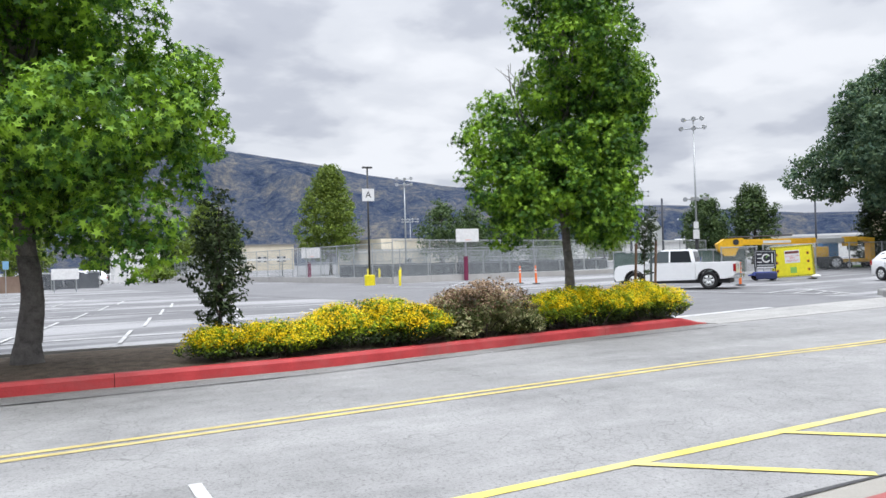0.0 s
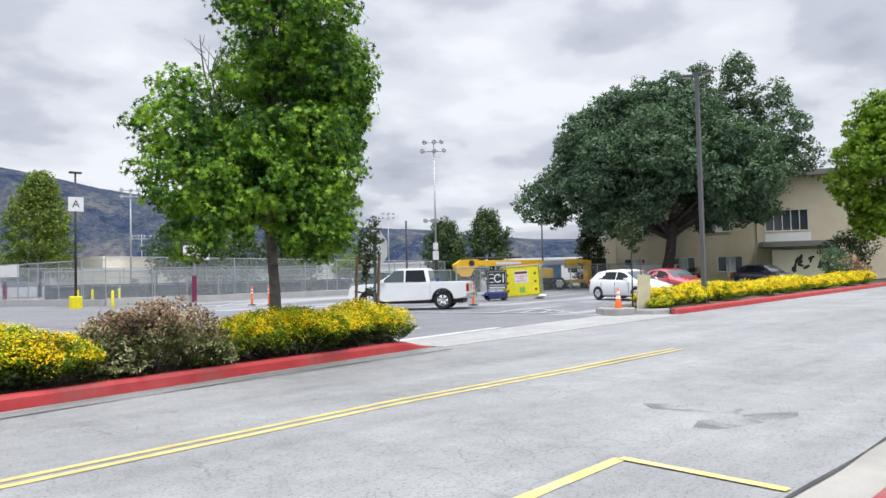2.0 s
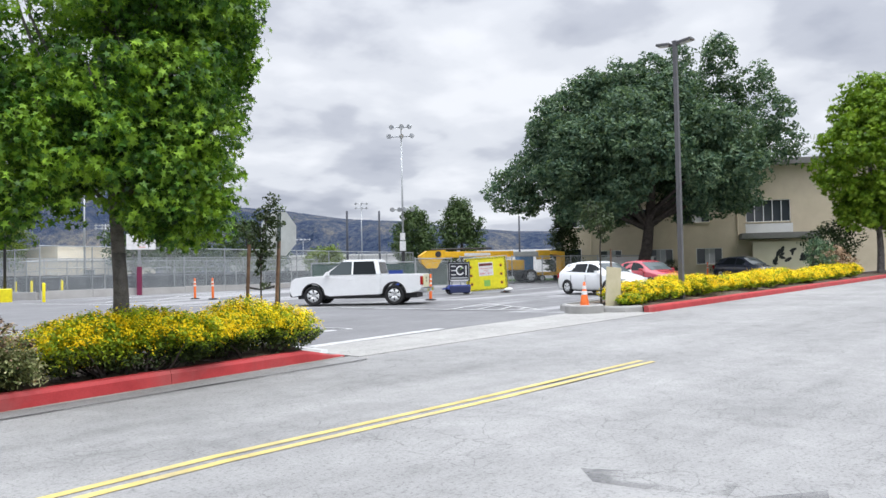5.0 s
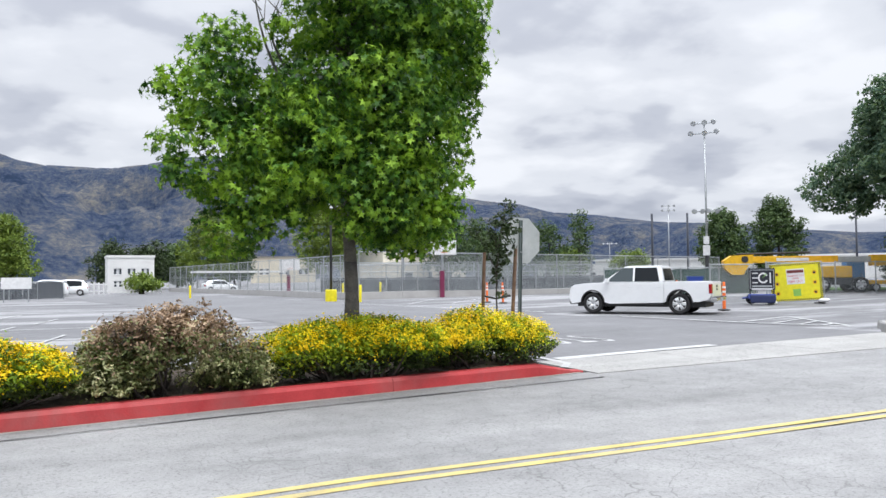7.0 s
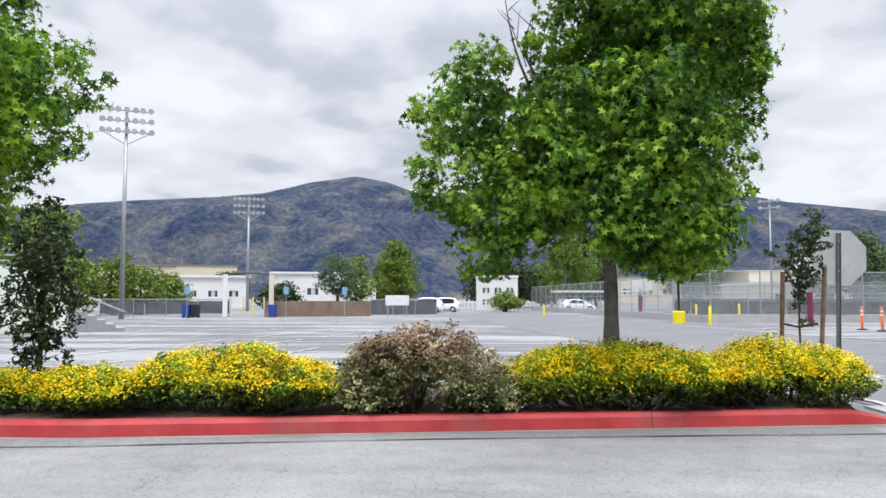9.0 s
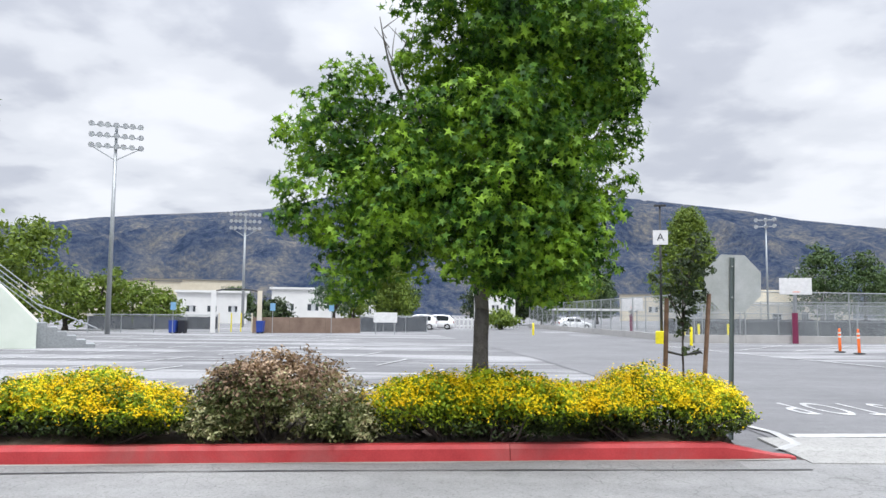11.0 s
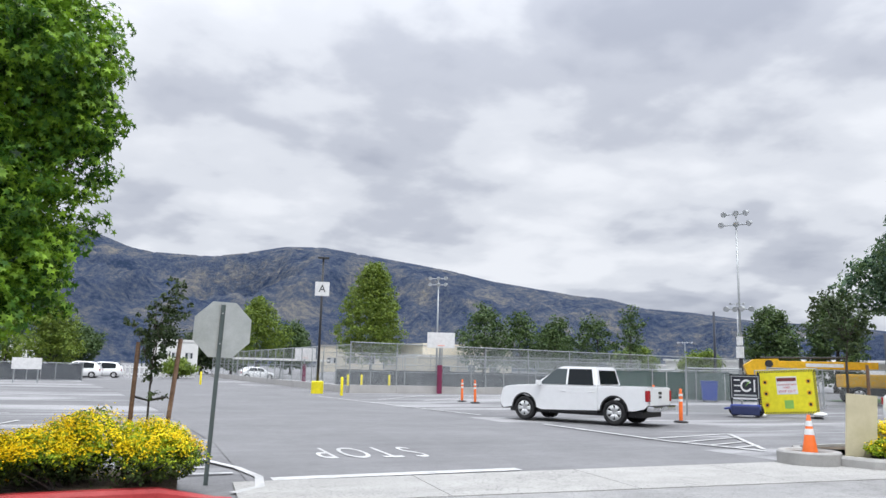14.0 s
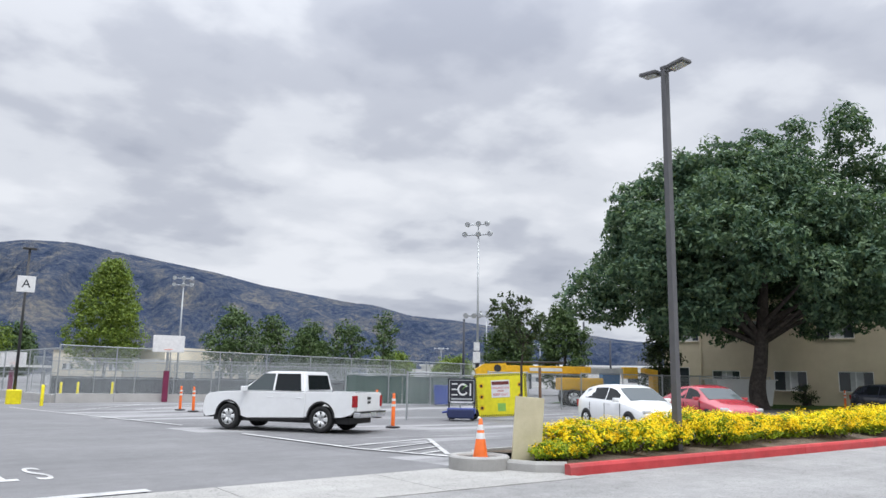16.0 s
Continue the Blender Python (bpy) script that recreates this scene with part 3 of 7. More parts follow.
def lobes_to_leaves(lobes, per_area, rng, shell=0.55, sprig=0.2, per_sprig=9):
    """Leaves in rounded sprigs over the lobes (x, y, z, r[, flatness]) of a crown, thickest near each lobe's skin."""
    cs, outs = [], []
    for lb in lobes:
        x, y, z, r = lb[:4]
        flat = lb[4] if len(lb) > 4 else 0.85
        n = max(4, int(per_area * r * r))
        d = rng.normal(0, 1, (n, 3))
        d /= np.linalg.norm(d, axis=1)[:, None]
        q = shell + (1.0 - shell) * rng.random(n) ** 0.5
        bump = 1 + 0.13 * np.sin(d[:, 0] * 5 + x * 3) * np.sin(d[:, 2] * 6 + z * 2) + 0.08 * np.sin(d[:, 1] * 9 + y)
        c = np.array([x, y, z]) + d * (q * bump * r)[:, None] * np.array([1, 1, flat])
        e = rng.normal(0, 1, (n * per_sprig, 3))
        e /= np.linalg.norm(e, axis=1)[:, None]
        e[:, 2] = np.where(e[:, 2] < 0, e[:, 2] * 0.55, e[:, 2])
        reach = sprig * (0.55 + 0.75 * rng.random(n))
        cs.append(np.repeat(c, per_sprig, axis=0) + e * np.repeat(reach, per_sprig)[:, None] * (0.6 + 0.5 * rng.random((n * per_sprig, 1))) * np.array([1, 1, 0.8]))
        outs.append(e * 0.9 + np.repeat(d, per_sprig, axis=0) * 0.35)
    return np.concatenate(cs), np.concatenate(outs)


def limb(bm, a, b, r0, r1, bend, rng, steps=6, seg=8):
    a, b = Vector(a), Vector(b)
    mid = Vector((bend * rng.normal(), bend * rng.normal(), bend * 0.4 * rng.normal()))
    last = None
    d = (b - a).normalized()
    q = d.to_track_quat("Z", "Y").to_matrix()
    for i in range(steps + 1):
        f = i / steps
        c = a.lerp(b, f) + mid * math.sin(math.pi * f)
        r = r0 + (r1 - r0) * f
        ring = [bm.verts.new(c + q @ Vector((math.cos(2 * math.pi * j / seg) * r * (1 + 0.1 * math.sin(3 * j + i)), math.sin(2 * math.pi * j / seg) * r, 0))) for j in range(seg)]
        if last:
            for j in range(seg):
                bm.faces.new((last[j], last[(j + 1) % seg], ring[(j + 1) % seg], ring[j]))
        last = ring
    bm.faces.new(last)


def tree(x, y, z, trunk_h, trunk_r, lobes, leaf, size, shape, bark, label, seed, per_area=150, name="tree", sprig=0.2, lean=(0.0, 0.0), group="", flare=1.35, per_sprig=9, bare=(), twig_limit=40):
    """A tapered trunk, a limb to each lobe of the crown, and a crown of single leaves."""
    rng = np.random.default_rng(seed)
    root = thing(name, pose(x, y, z), label, "tree", group)
    bm = bmesh.new()
    top = max(lb[2] for lb in lobes)
    fork = Vector((lean[0] * trunk_h, lean[1] * trunk_h, trunk_h))
    limb(bm, (0, 0, -0.1), (lean[0] * 0.35, lean[1] * 0.35, 0.35), trunk_r * flare, trunk_r, 0.0, rng, 3, 14)
    limb(bm, (lean[0] * 0.35, lean[1] * 0.35, 0.33), fork, trunk_r, trunk_r * 0.78, trunk_r * 0.25, rng, 6, 14)
    limb(bm, fork, (fork.x * 1.5, fork.y * 1.5, top * 0.9), trunk_r * 0.78, min(0.03, trunk_r * 0.3), trunk_r, rng, 8, 10)
    part("trunk", bm, bark, root, smooth=True)
    for lb in lobes[:twig_limit]:
        bm = bmesh.new()
        h = trunk_h + max(0.0, (lb[2] - trunk_h) * 0.45)
        f = (h - trunk_h) / max(0.1, top - trunk_h)
        base = fork + Vector((fork.x * 0.5 * f, fork.y * 0.5 * f, h - trunk_h))
        limb(bm, base, (lb[0], lb[1], lb[2] + lb[3] * 0.3), max(min(0.03, trunk_r * 0.4), trunk_r * 0.42 * (1 - f)), min(0.012, trunk_r * 0.25), min(0.12, trunk_r), rng, 5, 6)
        part("limb", bm, bark, root, smooth=True)
    for a, b in bare:
        bm = bmesh.new()
        limb(bm, a, b, 0.028, 0.006, 0.06, rng, 5, 5)
        for i in range(7):
            p = Vector(a).lerp(Vector(b), 0.35 + 0.09 * i)
            limb(bm, p, p + Vector((rng.normal() * 0.18, rng.normal() * 0.18, 0.28 + 0.2 * rng.random())), 0.009, 0.003, 0.02, rng, 3, 4)
        part("bare_twig", bm, bark, root, "leafless grey twig")
    c, o = lobes_to_leaves(lobes, per_area, rng, sprig=sprig, per_sprig=per_sprig)
    crown = new("crown", leaf_mesh("crown", c, o, size, shape, leaf, rng, 0.3, 0.3))
    crown.parent = root
    return root


def crown_lobes(rng, z0, z1, width, n, r0, r1, power=1.0, depth=1.0):
    """Lobes filling an egg-shaped crown from z0 to z1; width(f) is its half-width at height fraction f."""
    out = []
    for i in range(n):
        f = (i + 0.5) / n
        a = i * 2.39996 + rng.normal(0, 0.25)
        w = width(f)
        r = r0 + (r1 - r0) * rng.random()
        q = max(0.0, w - r * 0.8) * math.sqrt(0.25 + 0.75 * rng.random())
        out.append((q * math.cos(a), q * math.sin(a) * depth, z0 + (z1 - z0) * f + rng.normal(0, 0.1), min(r, max(0.3, w))))
    return out


def egg(w_low, w_mid, w_top, peak=0.35):
    def width(f):
        if f < peak:
            return w_low + (w_mid - w_low) * math.sin(f / peak * math.pi / 2)
        return w_top + (w_mid - w_top) * math.cos((f - peak) / (1 - peak) * math.pi / 2)
    return width


# the two street trees in the planter bed
rng_a = np.random.default_rng(11)
lobes_a = [(lb[0] - 0.45, *lb[1:]) for lb in crown_lobes(rng_a, 2.9, 9.2, egg(2.3, 2.9, 1.4, 0.4), 46, 0.8, 1.1)] + [(2.5, -0.6, 3.3, 0.75), (2.0, -1.3, 2.6, 0.7), (2.3, 0.3, 4.2, 0.75), (1.3, -2.2, 2.5, 0.75), (-0.8, -2.6, 2.6, 0.8), (-2.6, -1.0, 2.9, 0.9), (1.7, -1.5, 5.2, 0.85), (0.6, -2.8, 3.9, 0.9), (-1.6, -2.6, 4.5, 0.9), (2.2, -1.0, 4.0, 0.7), (1.7, -1.9, 3.2, 0.7)]
lobes_a = [(lb[0] * 0.85 - 0.35, *lb[1:]) if lb[2] >= 4.4 else (lb[0] - 0.1, lb[1], lb[2] + (0.45 if lb[0] > 1.4 else -0.5), lb[3]) for lb in lobes_a]
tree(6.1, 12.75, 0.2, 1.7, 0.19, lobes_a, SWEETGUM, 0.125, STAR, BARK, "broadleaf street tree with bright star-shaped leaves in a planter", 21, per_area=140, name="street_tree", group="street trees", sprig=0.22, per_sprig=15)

rng_b = np.random.default_rng(5)
lobes_b = [(lb[0] + (0.18 if lb[2] > 4.8 else 0.0), *lb[1:]) for lb in crown_lobes(rng_b, 2.9, 9.9, egg(1.7, 2.2, 0.85, 0.4), 44, 0.62, 0.9) if not (lb[0] < -0.7 and 4.6 < lb[2] < 7.4) and not (lb[0] > 0.9 and 6.2 < lb[2] < 8.2)] + [
    (-2.3, -0.2, 4.25, 0.72), (1.85, -0.1, 4.2, 0.5), (1.9, 0.0, 4.9, 0.55), (1.8, -0.3, 5.6, 0.6), (1.5, 0.2, 6.7, 0.58), (1.35, 0.0, 7.5, 0.55), (-2.35, -0.4, 3.25, 0.78), (-2.05, 0.0, 4.95, 0.5), (-1.75, -0.5, 2.65, 0.62), (-1.6, 0.3, 4.0, 0.8), (-1.0, -0.9, 3.3, 0.85), (-0.2, -1.1, 2.75, 0.75), (0.8, -0.7, 2.45, 0.6),
    (1.3, -0.3, 2.75, 0.68), (1.55, 0.2, 3.6, 0.65), (1.7, -0.2, 5.0, 0.72), (1.6, -0.2, 6.0, 0.8), (0.3, -1.2, 4.2, 0.85), (-0.5, -0.9, 6.4, 0.85), (-1.1, 0.9, 3.3, 0.85), (0.9, 1.2, 3.2, 0.8), (0.6, -1.1, 5.6, 0.85), (1.0, -0.5, 2.15, 0.5), (0.3, -0.9, 2.3, 0.5), (-0.7, 0.3, 7.0, 0.6), (-0.7, -0.2, 5.4, 0.6), (-0.4, 0.6, 4.8, 0.8)]
lobes_b = [(lb[0] * 0.87, lb[1] * 0.87, lb[2] * 0.92, lb[3] * 0.88) for lb in lobes_b]
lobes_b += [(0.75, -0.3, 1.95, 0.4), (0.3, -0.5, 2.0, 0.4), (-1.65, -0.2, 2.0, 0.42), (-1.2, -0.5, 2.15, 0.4), (1.3, 0.0, 2.3, 0.4)]
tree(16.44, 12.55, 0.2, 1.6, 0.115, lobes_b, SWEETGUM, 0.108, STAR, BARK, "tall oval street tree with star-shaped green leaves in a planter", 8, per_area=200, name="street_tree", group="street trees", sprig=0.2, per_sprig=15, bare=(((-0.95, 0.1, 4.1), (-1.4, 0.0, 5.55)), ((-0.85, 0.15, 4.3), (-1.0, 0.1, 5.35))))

rng_s = np.random.default_rng(3)
tree(8.9, 12.0, 0.2, 0.5, 0.035, crown_lobes(rng_s, 0.55, 2.45, egg(0.3, 0.55, 0.25, 0.5), 12, 0.28, 0.42), DARK_LEAF, 0.085, OVAL, DARK_BARK, "slender dark-leaved sapling in the planter bed", 31, per_area=330, name="sapling", sprig=0.08)


def staked_sapling():
    rng = np.random.default_rng(44)
    x, y = 19.15, 13.12
    lobes = [(0.05, 0, 1.95, 0.2), (0.1, 0.02, 2.2, 0.25), (0.14, 0, 2.45, 0.27), (0.2, 0.03, 2.7, 0.22), (0.22, 0.02, 2.95, 0.15), (0.0, 0.02, 1.6, 0.14), (0.02, 0.0, 1.7, 0.09), (-0.3, 0.1, 2.4, 0.11), (-0.16, 0.05, 2.2, 0.08), (0.08, 0.0, 1.25, 0.1)]
    lobes = [(lb[0], lb[1], lb[2] * 0.86, lb[3]) for lb in lobes]
    tree(x, y, 0.2, 1.0, 0.017, lobes, DARK_LEAF, 0.075, OVAL, DARK_BARK, "thin newly planted sapling tied between two stakes", 45, per_area=560, name="sapling", sprig=0.06, flare=1.1)
    for dx, dy, top in ((-0.24, 0.12, (-0.19, 0.05, 1.82)), (0.2, -0.08, (0.33, -0.05, 1.88))):
        s = thing("stake", pose(x + dx, y + dy, 0.15), "weathered brown timber stake beside a sapling", "stake", "sapling stakes")
        bm = bmesh.new()
        rod(bm, (0, 0, -0.1), (top[0] - dx + (0.0 if dx < 0 else 0.02), top[1] - dy, top[2]), 0.032, 0.03, 8)
        part("pole", bm, STAKE, s)
        bm = bmesh.new()
        zt = 1.1
        rod(bm, (0.02, 0, zt), (-dx * 0.95, -dy * 0.95, zt - 0.05), 0.018, 0.014, 6)
        part("tie", bm, DARK_TRIM, s, "black rubber tree tie")


staked_sapling()


def shrub(x, y, z, humps, leaf, size, shape, label, seed, flowers=None, per_area=900, fl_size=0.040, fl_area=5600, name="shrub", group="", low_leaf=None):
    rng = np.random.default_rng(seed)
    root = thing(name, pose(x, y, z), label, "shrub", group)
    bm = bmesh.new()
    for h in humps[:12]:
        for k in range(4):
            limb(bm, (h[0] * 0.5 + rng.normal() * 0.1, h[1] * 0.5 + rng.normal() * 0.1, -0.05), (h[0] + rng.normal() * h[3] * 0.4, h[1] + rng.normal() * h[3] * 0.4, h[2]), 0.018, 0.005, 0.05, rng, 3, 5)
    tagged(part("stem", bm, DARK_BARK, root), kind="stuff")
    c, o = lobes_to_leaves(humps, per_area, rng, shell=0.5, sprig=size * 1.5, per_sprig=12)
    keep = (c[:, 2] > 0.10) | (rng.random(len(c)) < 0.12)
    if flowers is not None:
        # the skirt is thin: old wood and shade show under the overhanging sprays
        height = c[:, 2] / max(lb[2] + lb[3] * 0.85 for lb in humps)
        wide = max(abs(lb[0]) + lb[3] for lb in humps)
        deep = max(abs(lb[1]) + lb[3] for lb in humps)
        rim = (c[:, 0] / wide) ** 4 + (c[:, 1] / deep) ** 2
        inner = 0.22 + 1.9 * np.clip(height - 0.05, 0.0, 1.0) + 0.12 * np.sin(c[:, 0] * 4.0)
        keep &= (rim < inner) & (rng.random(len(c)) < np.clip(height * 3.0, 0.3, 1.0))
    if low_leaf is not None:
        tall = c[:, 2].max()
        # on flowering shrubs the low leaves take a darker green, painting the underside's shade
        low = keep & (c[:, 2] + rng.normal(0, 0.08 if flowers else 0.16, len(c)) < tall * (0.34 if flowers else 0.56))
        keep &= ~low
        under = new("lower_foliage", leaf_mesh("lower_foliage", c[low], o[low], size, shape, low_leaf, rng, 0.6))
        under["label"] = "lower leaves coloured dark green as shade under the overhang" if flowers else "green and cream lower leaves"
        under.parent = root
    leaves = new("foliage", leaf_mesh("foliage", c[keep], o[keep], size, shape, leaf, rng, 0.6))
    leaves.parent = root
    if flowers is not None:
        d, o2 = [], []
        for lb in humps:
            n = int(fl_area * lb[3] ** 2)
            v = rng.normal(0, 1, (n, 3))
            v /= np.linalg.norm(v, axis=1)[:, None]
            sel = (v[:, 2] > 0.02) & (rng.random(n) < 0.22 + 0.78 * (np.sin(v[:, 0] * 4 + lb[0] * 5) * np.sin(v[:, 1] * 5 + lb[1] * 3) > -0.15))
            v = v[sel]
            p = np.array(lb[:3]) + v * lb[3] * np.array([1, 1, lb[4] if len(lb) > 4 else 0.85]) * (1.0 + 0.08 * rng.random((len(v), 1)))
            p = np.repeat(p, 3, axis=0) + rng.normal(0, 0.03, (len(p) * 3, 3))
            d.append(p)
            o2.append(np.repeat(v, 3, axis=0))
        d, o2 = np.concatenate(d), np.concatenate(o2)
        # flowers sit in a belt below the green tips of the new growth
        height = d[:, 2] / max(lb[2] + lb[3] * 0.85 for lb in humps)
        bloom = rng.random(len(d)) < np.interp(height, (0.25, 0.42, 0.52, 0.85, 1.0), (0.03, 0.15, 1.0, 0.85, 0.4))
        bloom &= (d[:, 0] / wide) ** 4 + (d[:, 1] / deep) ** 2 < 0.30 + 1.9 * np.clip(height - 0.05, 0.0, 1.0) + 0.12 * np.sin(d[:, 0] * 4.0)
        d, o2 = d[bloom], o2[bloom]
        f = new("blossom", leaf_mesh("blossom", d, o2, fl_size, DIAMOND, flowers, rng, 0.8))
        f["label"] = "small bright yellow flowers"
        f.parent = root
    return root


def humps(rng, length, depth, height, n, r0, r1, profile=None):
    out = []
    for i in range(n):
        u = rng.uniform(-0.5, 0.5)
        h = height * (profile(u) if profile else 1.0)
        r = min(rng.uniform(r0, r1), max(0.2, h * 0.8))
        out.append((u * max(0.05, length - r), rng.uniform(-0.5, 0.5) * max(0.05, depth - 1.6 * r), max(r * 0.35, (h - r * 0.85) * rng.uniform(0.75, 1.0)), r))
    for i in range(n // 2):
        u = rng.uniform(-0.5, 0.5)
        r = rng.uniform(r0, r1) * 0.75 * (0.6 + 0.4 * dome(u))
        out.append((u * (length - 1.4 * r), rng.uniform(-0.3, 0.4) * max(0.05, depth - 1.5 * r), r * 0.7, r))
    return out


def dome(u):
    return math.sqrt(max(0.12, 1 - (2.0 * u) ** 2))


# near-black green: shade beneath the yellow shrubs, put into the leaf colour
SHADE_LEAF = leaf_material("shade_dark_shrub_leaf", (0.014, 0.026, 0.008), (0.03, 0.052, 0.014), (0.075, 0.11, 0.025), 0.1, 0.6)
CREAM_LEAF = leaf_material("cream_green_leaf", (0.012, 0.020, 0.006), (0.11, 0.14, 0.04), (0.60, 0.58, 0.33), 0.2, 0.5)


def add_shrubs():
    r = np.random.default_rng(77)
    yellow = "spreading shrub covered in small yellow flowers in the planter"
    shrub(18.65, 12.68, 0.15, humps(r, 2.7, 1.5, 0.98, 22, 0.34, 0.52, dome), SHRUB, 0.05, OVAL, yellow, 1, BLOSSOM, low_leaf=SHADE_LEAF, name="flowering_shrub", group="yellow shrubs")
    shrub(16.4, 12.22, 0.15, humps(r, 2.9, 1.2, 0.9, 26, 0.3, 0.44, lambda u: 0.6 + 0.4 * dome(u)), SHRUB, 0.055, OVAL, yellow, 2, BLOSSOM, low_leaf=SHADE_LEAF, name="flowering_shrub", group="yellow shrubs")
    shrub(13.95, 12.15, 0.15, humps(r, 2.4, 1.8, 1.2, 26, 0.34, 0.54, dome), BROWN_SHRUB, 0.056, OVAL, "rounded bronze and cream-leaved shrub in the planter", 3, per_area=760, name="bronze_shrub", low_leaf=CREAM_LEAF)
    shrub(11.5, 11.78, 0.15, humps(r, 3.1, 1.6, 0.94, 24, 0.34, 0.52, dome), SHRUB, 0.055, OVAL, yellow, 4, BLOSSOM, low_leaf=SHADE_LEAF, name="flowering_shrub", group="yellow shrubs")
    shrub(9.35, 11.65, 0.15, humps(r, 2.4, 1.3, 0.66, 16, 0.27, 0.38, lambda u: 0.9), SHRUB, 0.055, OVAL, yellow, 5, BLOSSOM, low_leaf=SHADE_LEAF, name="flowering_shrub", group="yellow shrubs")
    for i, x in enumerate((33.9, 36.9, 40.0, 43.2, 46.6, 50.0, 53.4, 56.6)):
        shrub(x, KERB2(x) + 1.3, G(x) + 0.15, humps(r, 3.9, 2.2, 0.74 + 0.1 * math.sin(i * 2.1), 16, 0.4, 0.6, lambda u: 0.75 + 0.25 * dome(u)), SHRUB, 0.075, OVAL, "low shrub thick with yellow flowers in the far planter", 10 + i, BLOSSOM, per_area=300, fl_size=0.055, fl_area=4200, name="flowering_shrub", group="far yellow shrubs")


add_shrubs()

# trees beyond the lot
rng_c = np.random.default_rng(9)
lobes_c = crown_lobes(rng_c, 5.0, 13.2, egg(6.6, 8.6, 3.4, 0.3), 96, 1.15, 2.0) + [(7.4, -4.0, 6.0, 1.6), (7.8, -4.5, 8.0, 1.6), (4.5, -3.0, 13.8, 1.5), (5.2, -3.6, 12.6, 1.8), (3.6, -4.2, 15.2, 1.3), (2.2, -4.6, 15.8, 1.0), (5.0, -6.0, 13.6, 1.5), (-3.6, 7.4, 5.6, 1.2), (-2.8, 6.8, 6.8, 1.5), (4.2, -8.0, 9.0, 1.7), (3.8, -7.4, 11.0, 1.7), (-1.0, 3.0, 13.4, 1.6), (8.2, -5.5, 9.4, 1.5), (-3.0, 2.0, 12.4, 1.5), (-5.5, 3.5, 11.0, 1.8), (6.5, -4.5, 11.0, 1.8), (-4.4, 9.0, 6.4, 1.5), (-3.4, 7.6, 7.6, 1.7), (-4.5, 4.6, 9.0, 1.6), (-4.0, 5.2, 10.6, 1.5), (-3.5, 6.2, 9.0, 1.5), (-4.8, 5.6, 8.0, 1.4), (-3.0, 4.0, 12.2, 1.4), (-2.6, 0.4, 13.9, 1.2), (-0.4, -1.0, 14.5, 1.2), (1.4, -2.2, 15.2, 1.1), (-4.2, 2.8, 12.9, 1.2), (-3.4, 1.8, 13.5, 1.1), (-4.8, 3.6, 11.7, 1.4), (-5.2, 4.6, 10.2, 1.3), (0.6, 0.8, 14.2, 1.1), (-3.2, 9.2, 7.4, 1.3), (-2.0, 8.6, 6.0, 1.2)]
lobes_c = [(lb[0] * 1.03, lb[1] * 1.03, lb[2] * 1.035, lb[3]) for lb in lobes_c]
tree(61.73, 27.78, G(59), 2.3, 0.52, lobes_c, CAMPHOR, 0.30, OVAL, DARK_BARK, "huge spreading dark-green tree beside the building", 12, per_area=34, name="shade_tree", sprig=0.45, per_sprig=16, twig_limit=24, lean=(0.06, -0.04))


# ---- mountains ----
RIDGE = [(-96.4, 3.98), (-61.4, 4.17), (-46.4, 3.97), (-34.4, 5.56), (-28.4, 6.56), (-24.9, 6.96), (-19.9, 7.40), (-16.3, 7.81), (-12.7, 8.73), (-9.4, 9.24), (-7.0, 8.84), (-5.0, 8.12), (-3.5, 7.87), (0.6, 7.83), (3.1, 8.23), (5.9, 8.84), (8.7, 8.94), (11.7, 8.54), (15.2, 8.03), (18.5, 7.51), (21.6, 6.80), (27.7, 5.81), (30.3, 5.54), (32.8, 4.87), (36.3, 4.54), (40.4, 3.95), (45.4, 3.68), (48.4, 3.24), (53.4, 2.77), (61.4, 2.57), (74.4, 2.56), (99.4, 2.35)]


def ridge_height(a):
    for (a0, e0), (a1, e1) in zip(RIDGE, RIDGE[1:]):
        if a0 <= a <= a1:
            return e0 + (e1 - e0) * (a - a0) / (a1 - a0)
    return 2.2


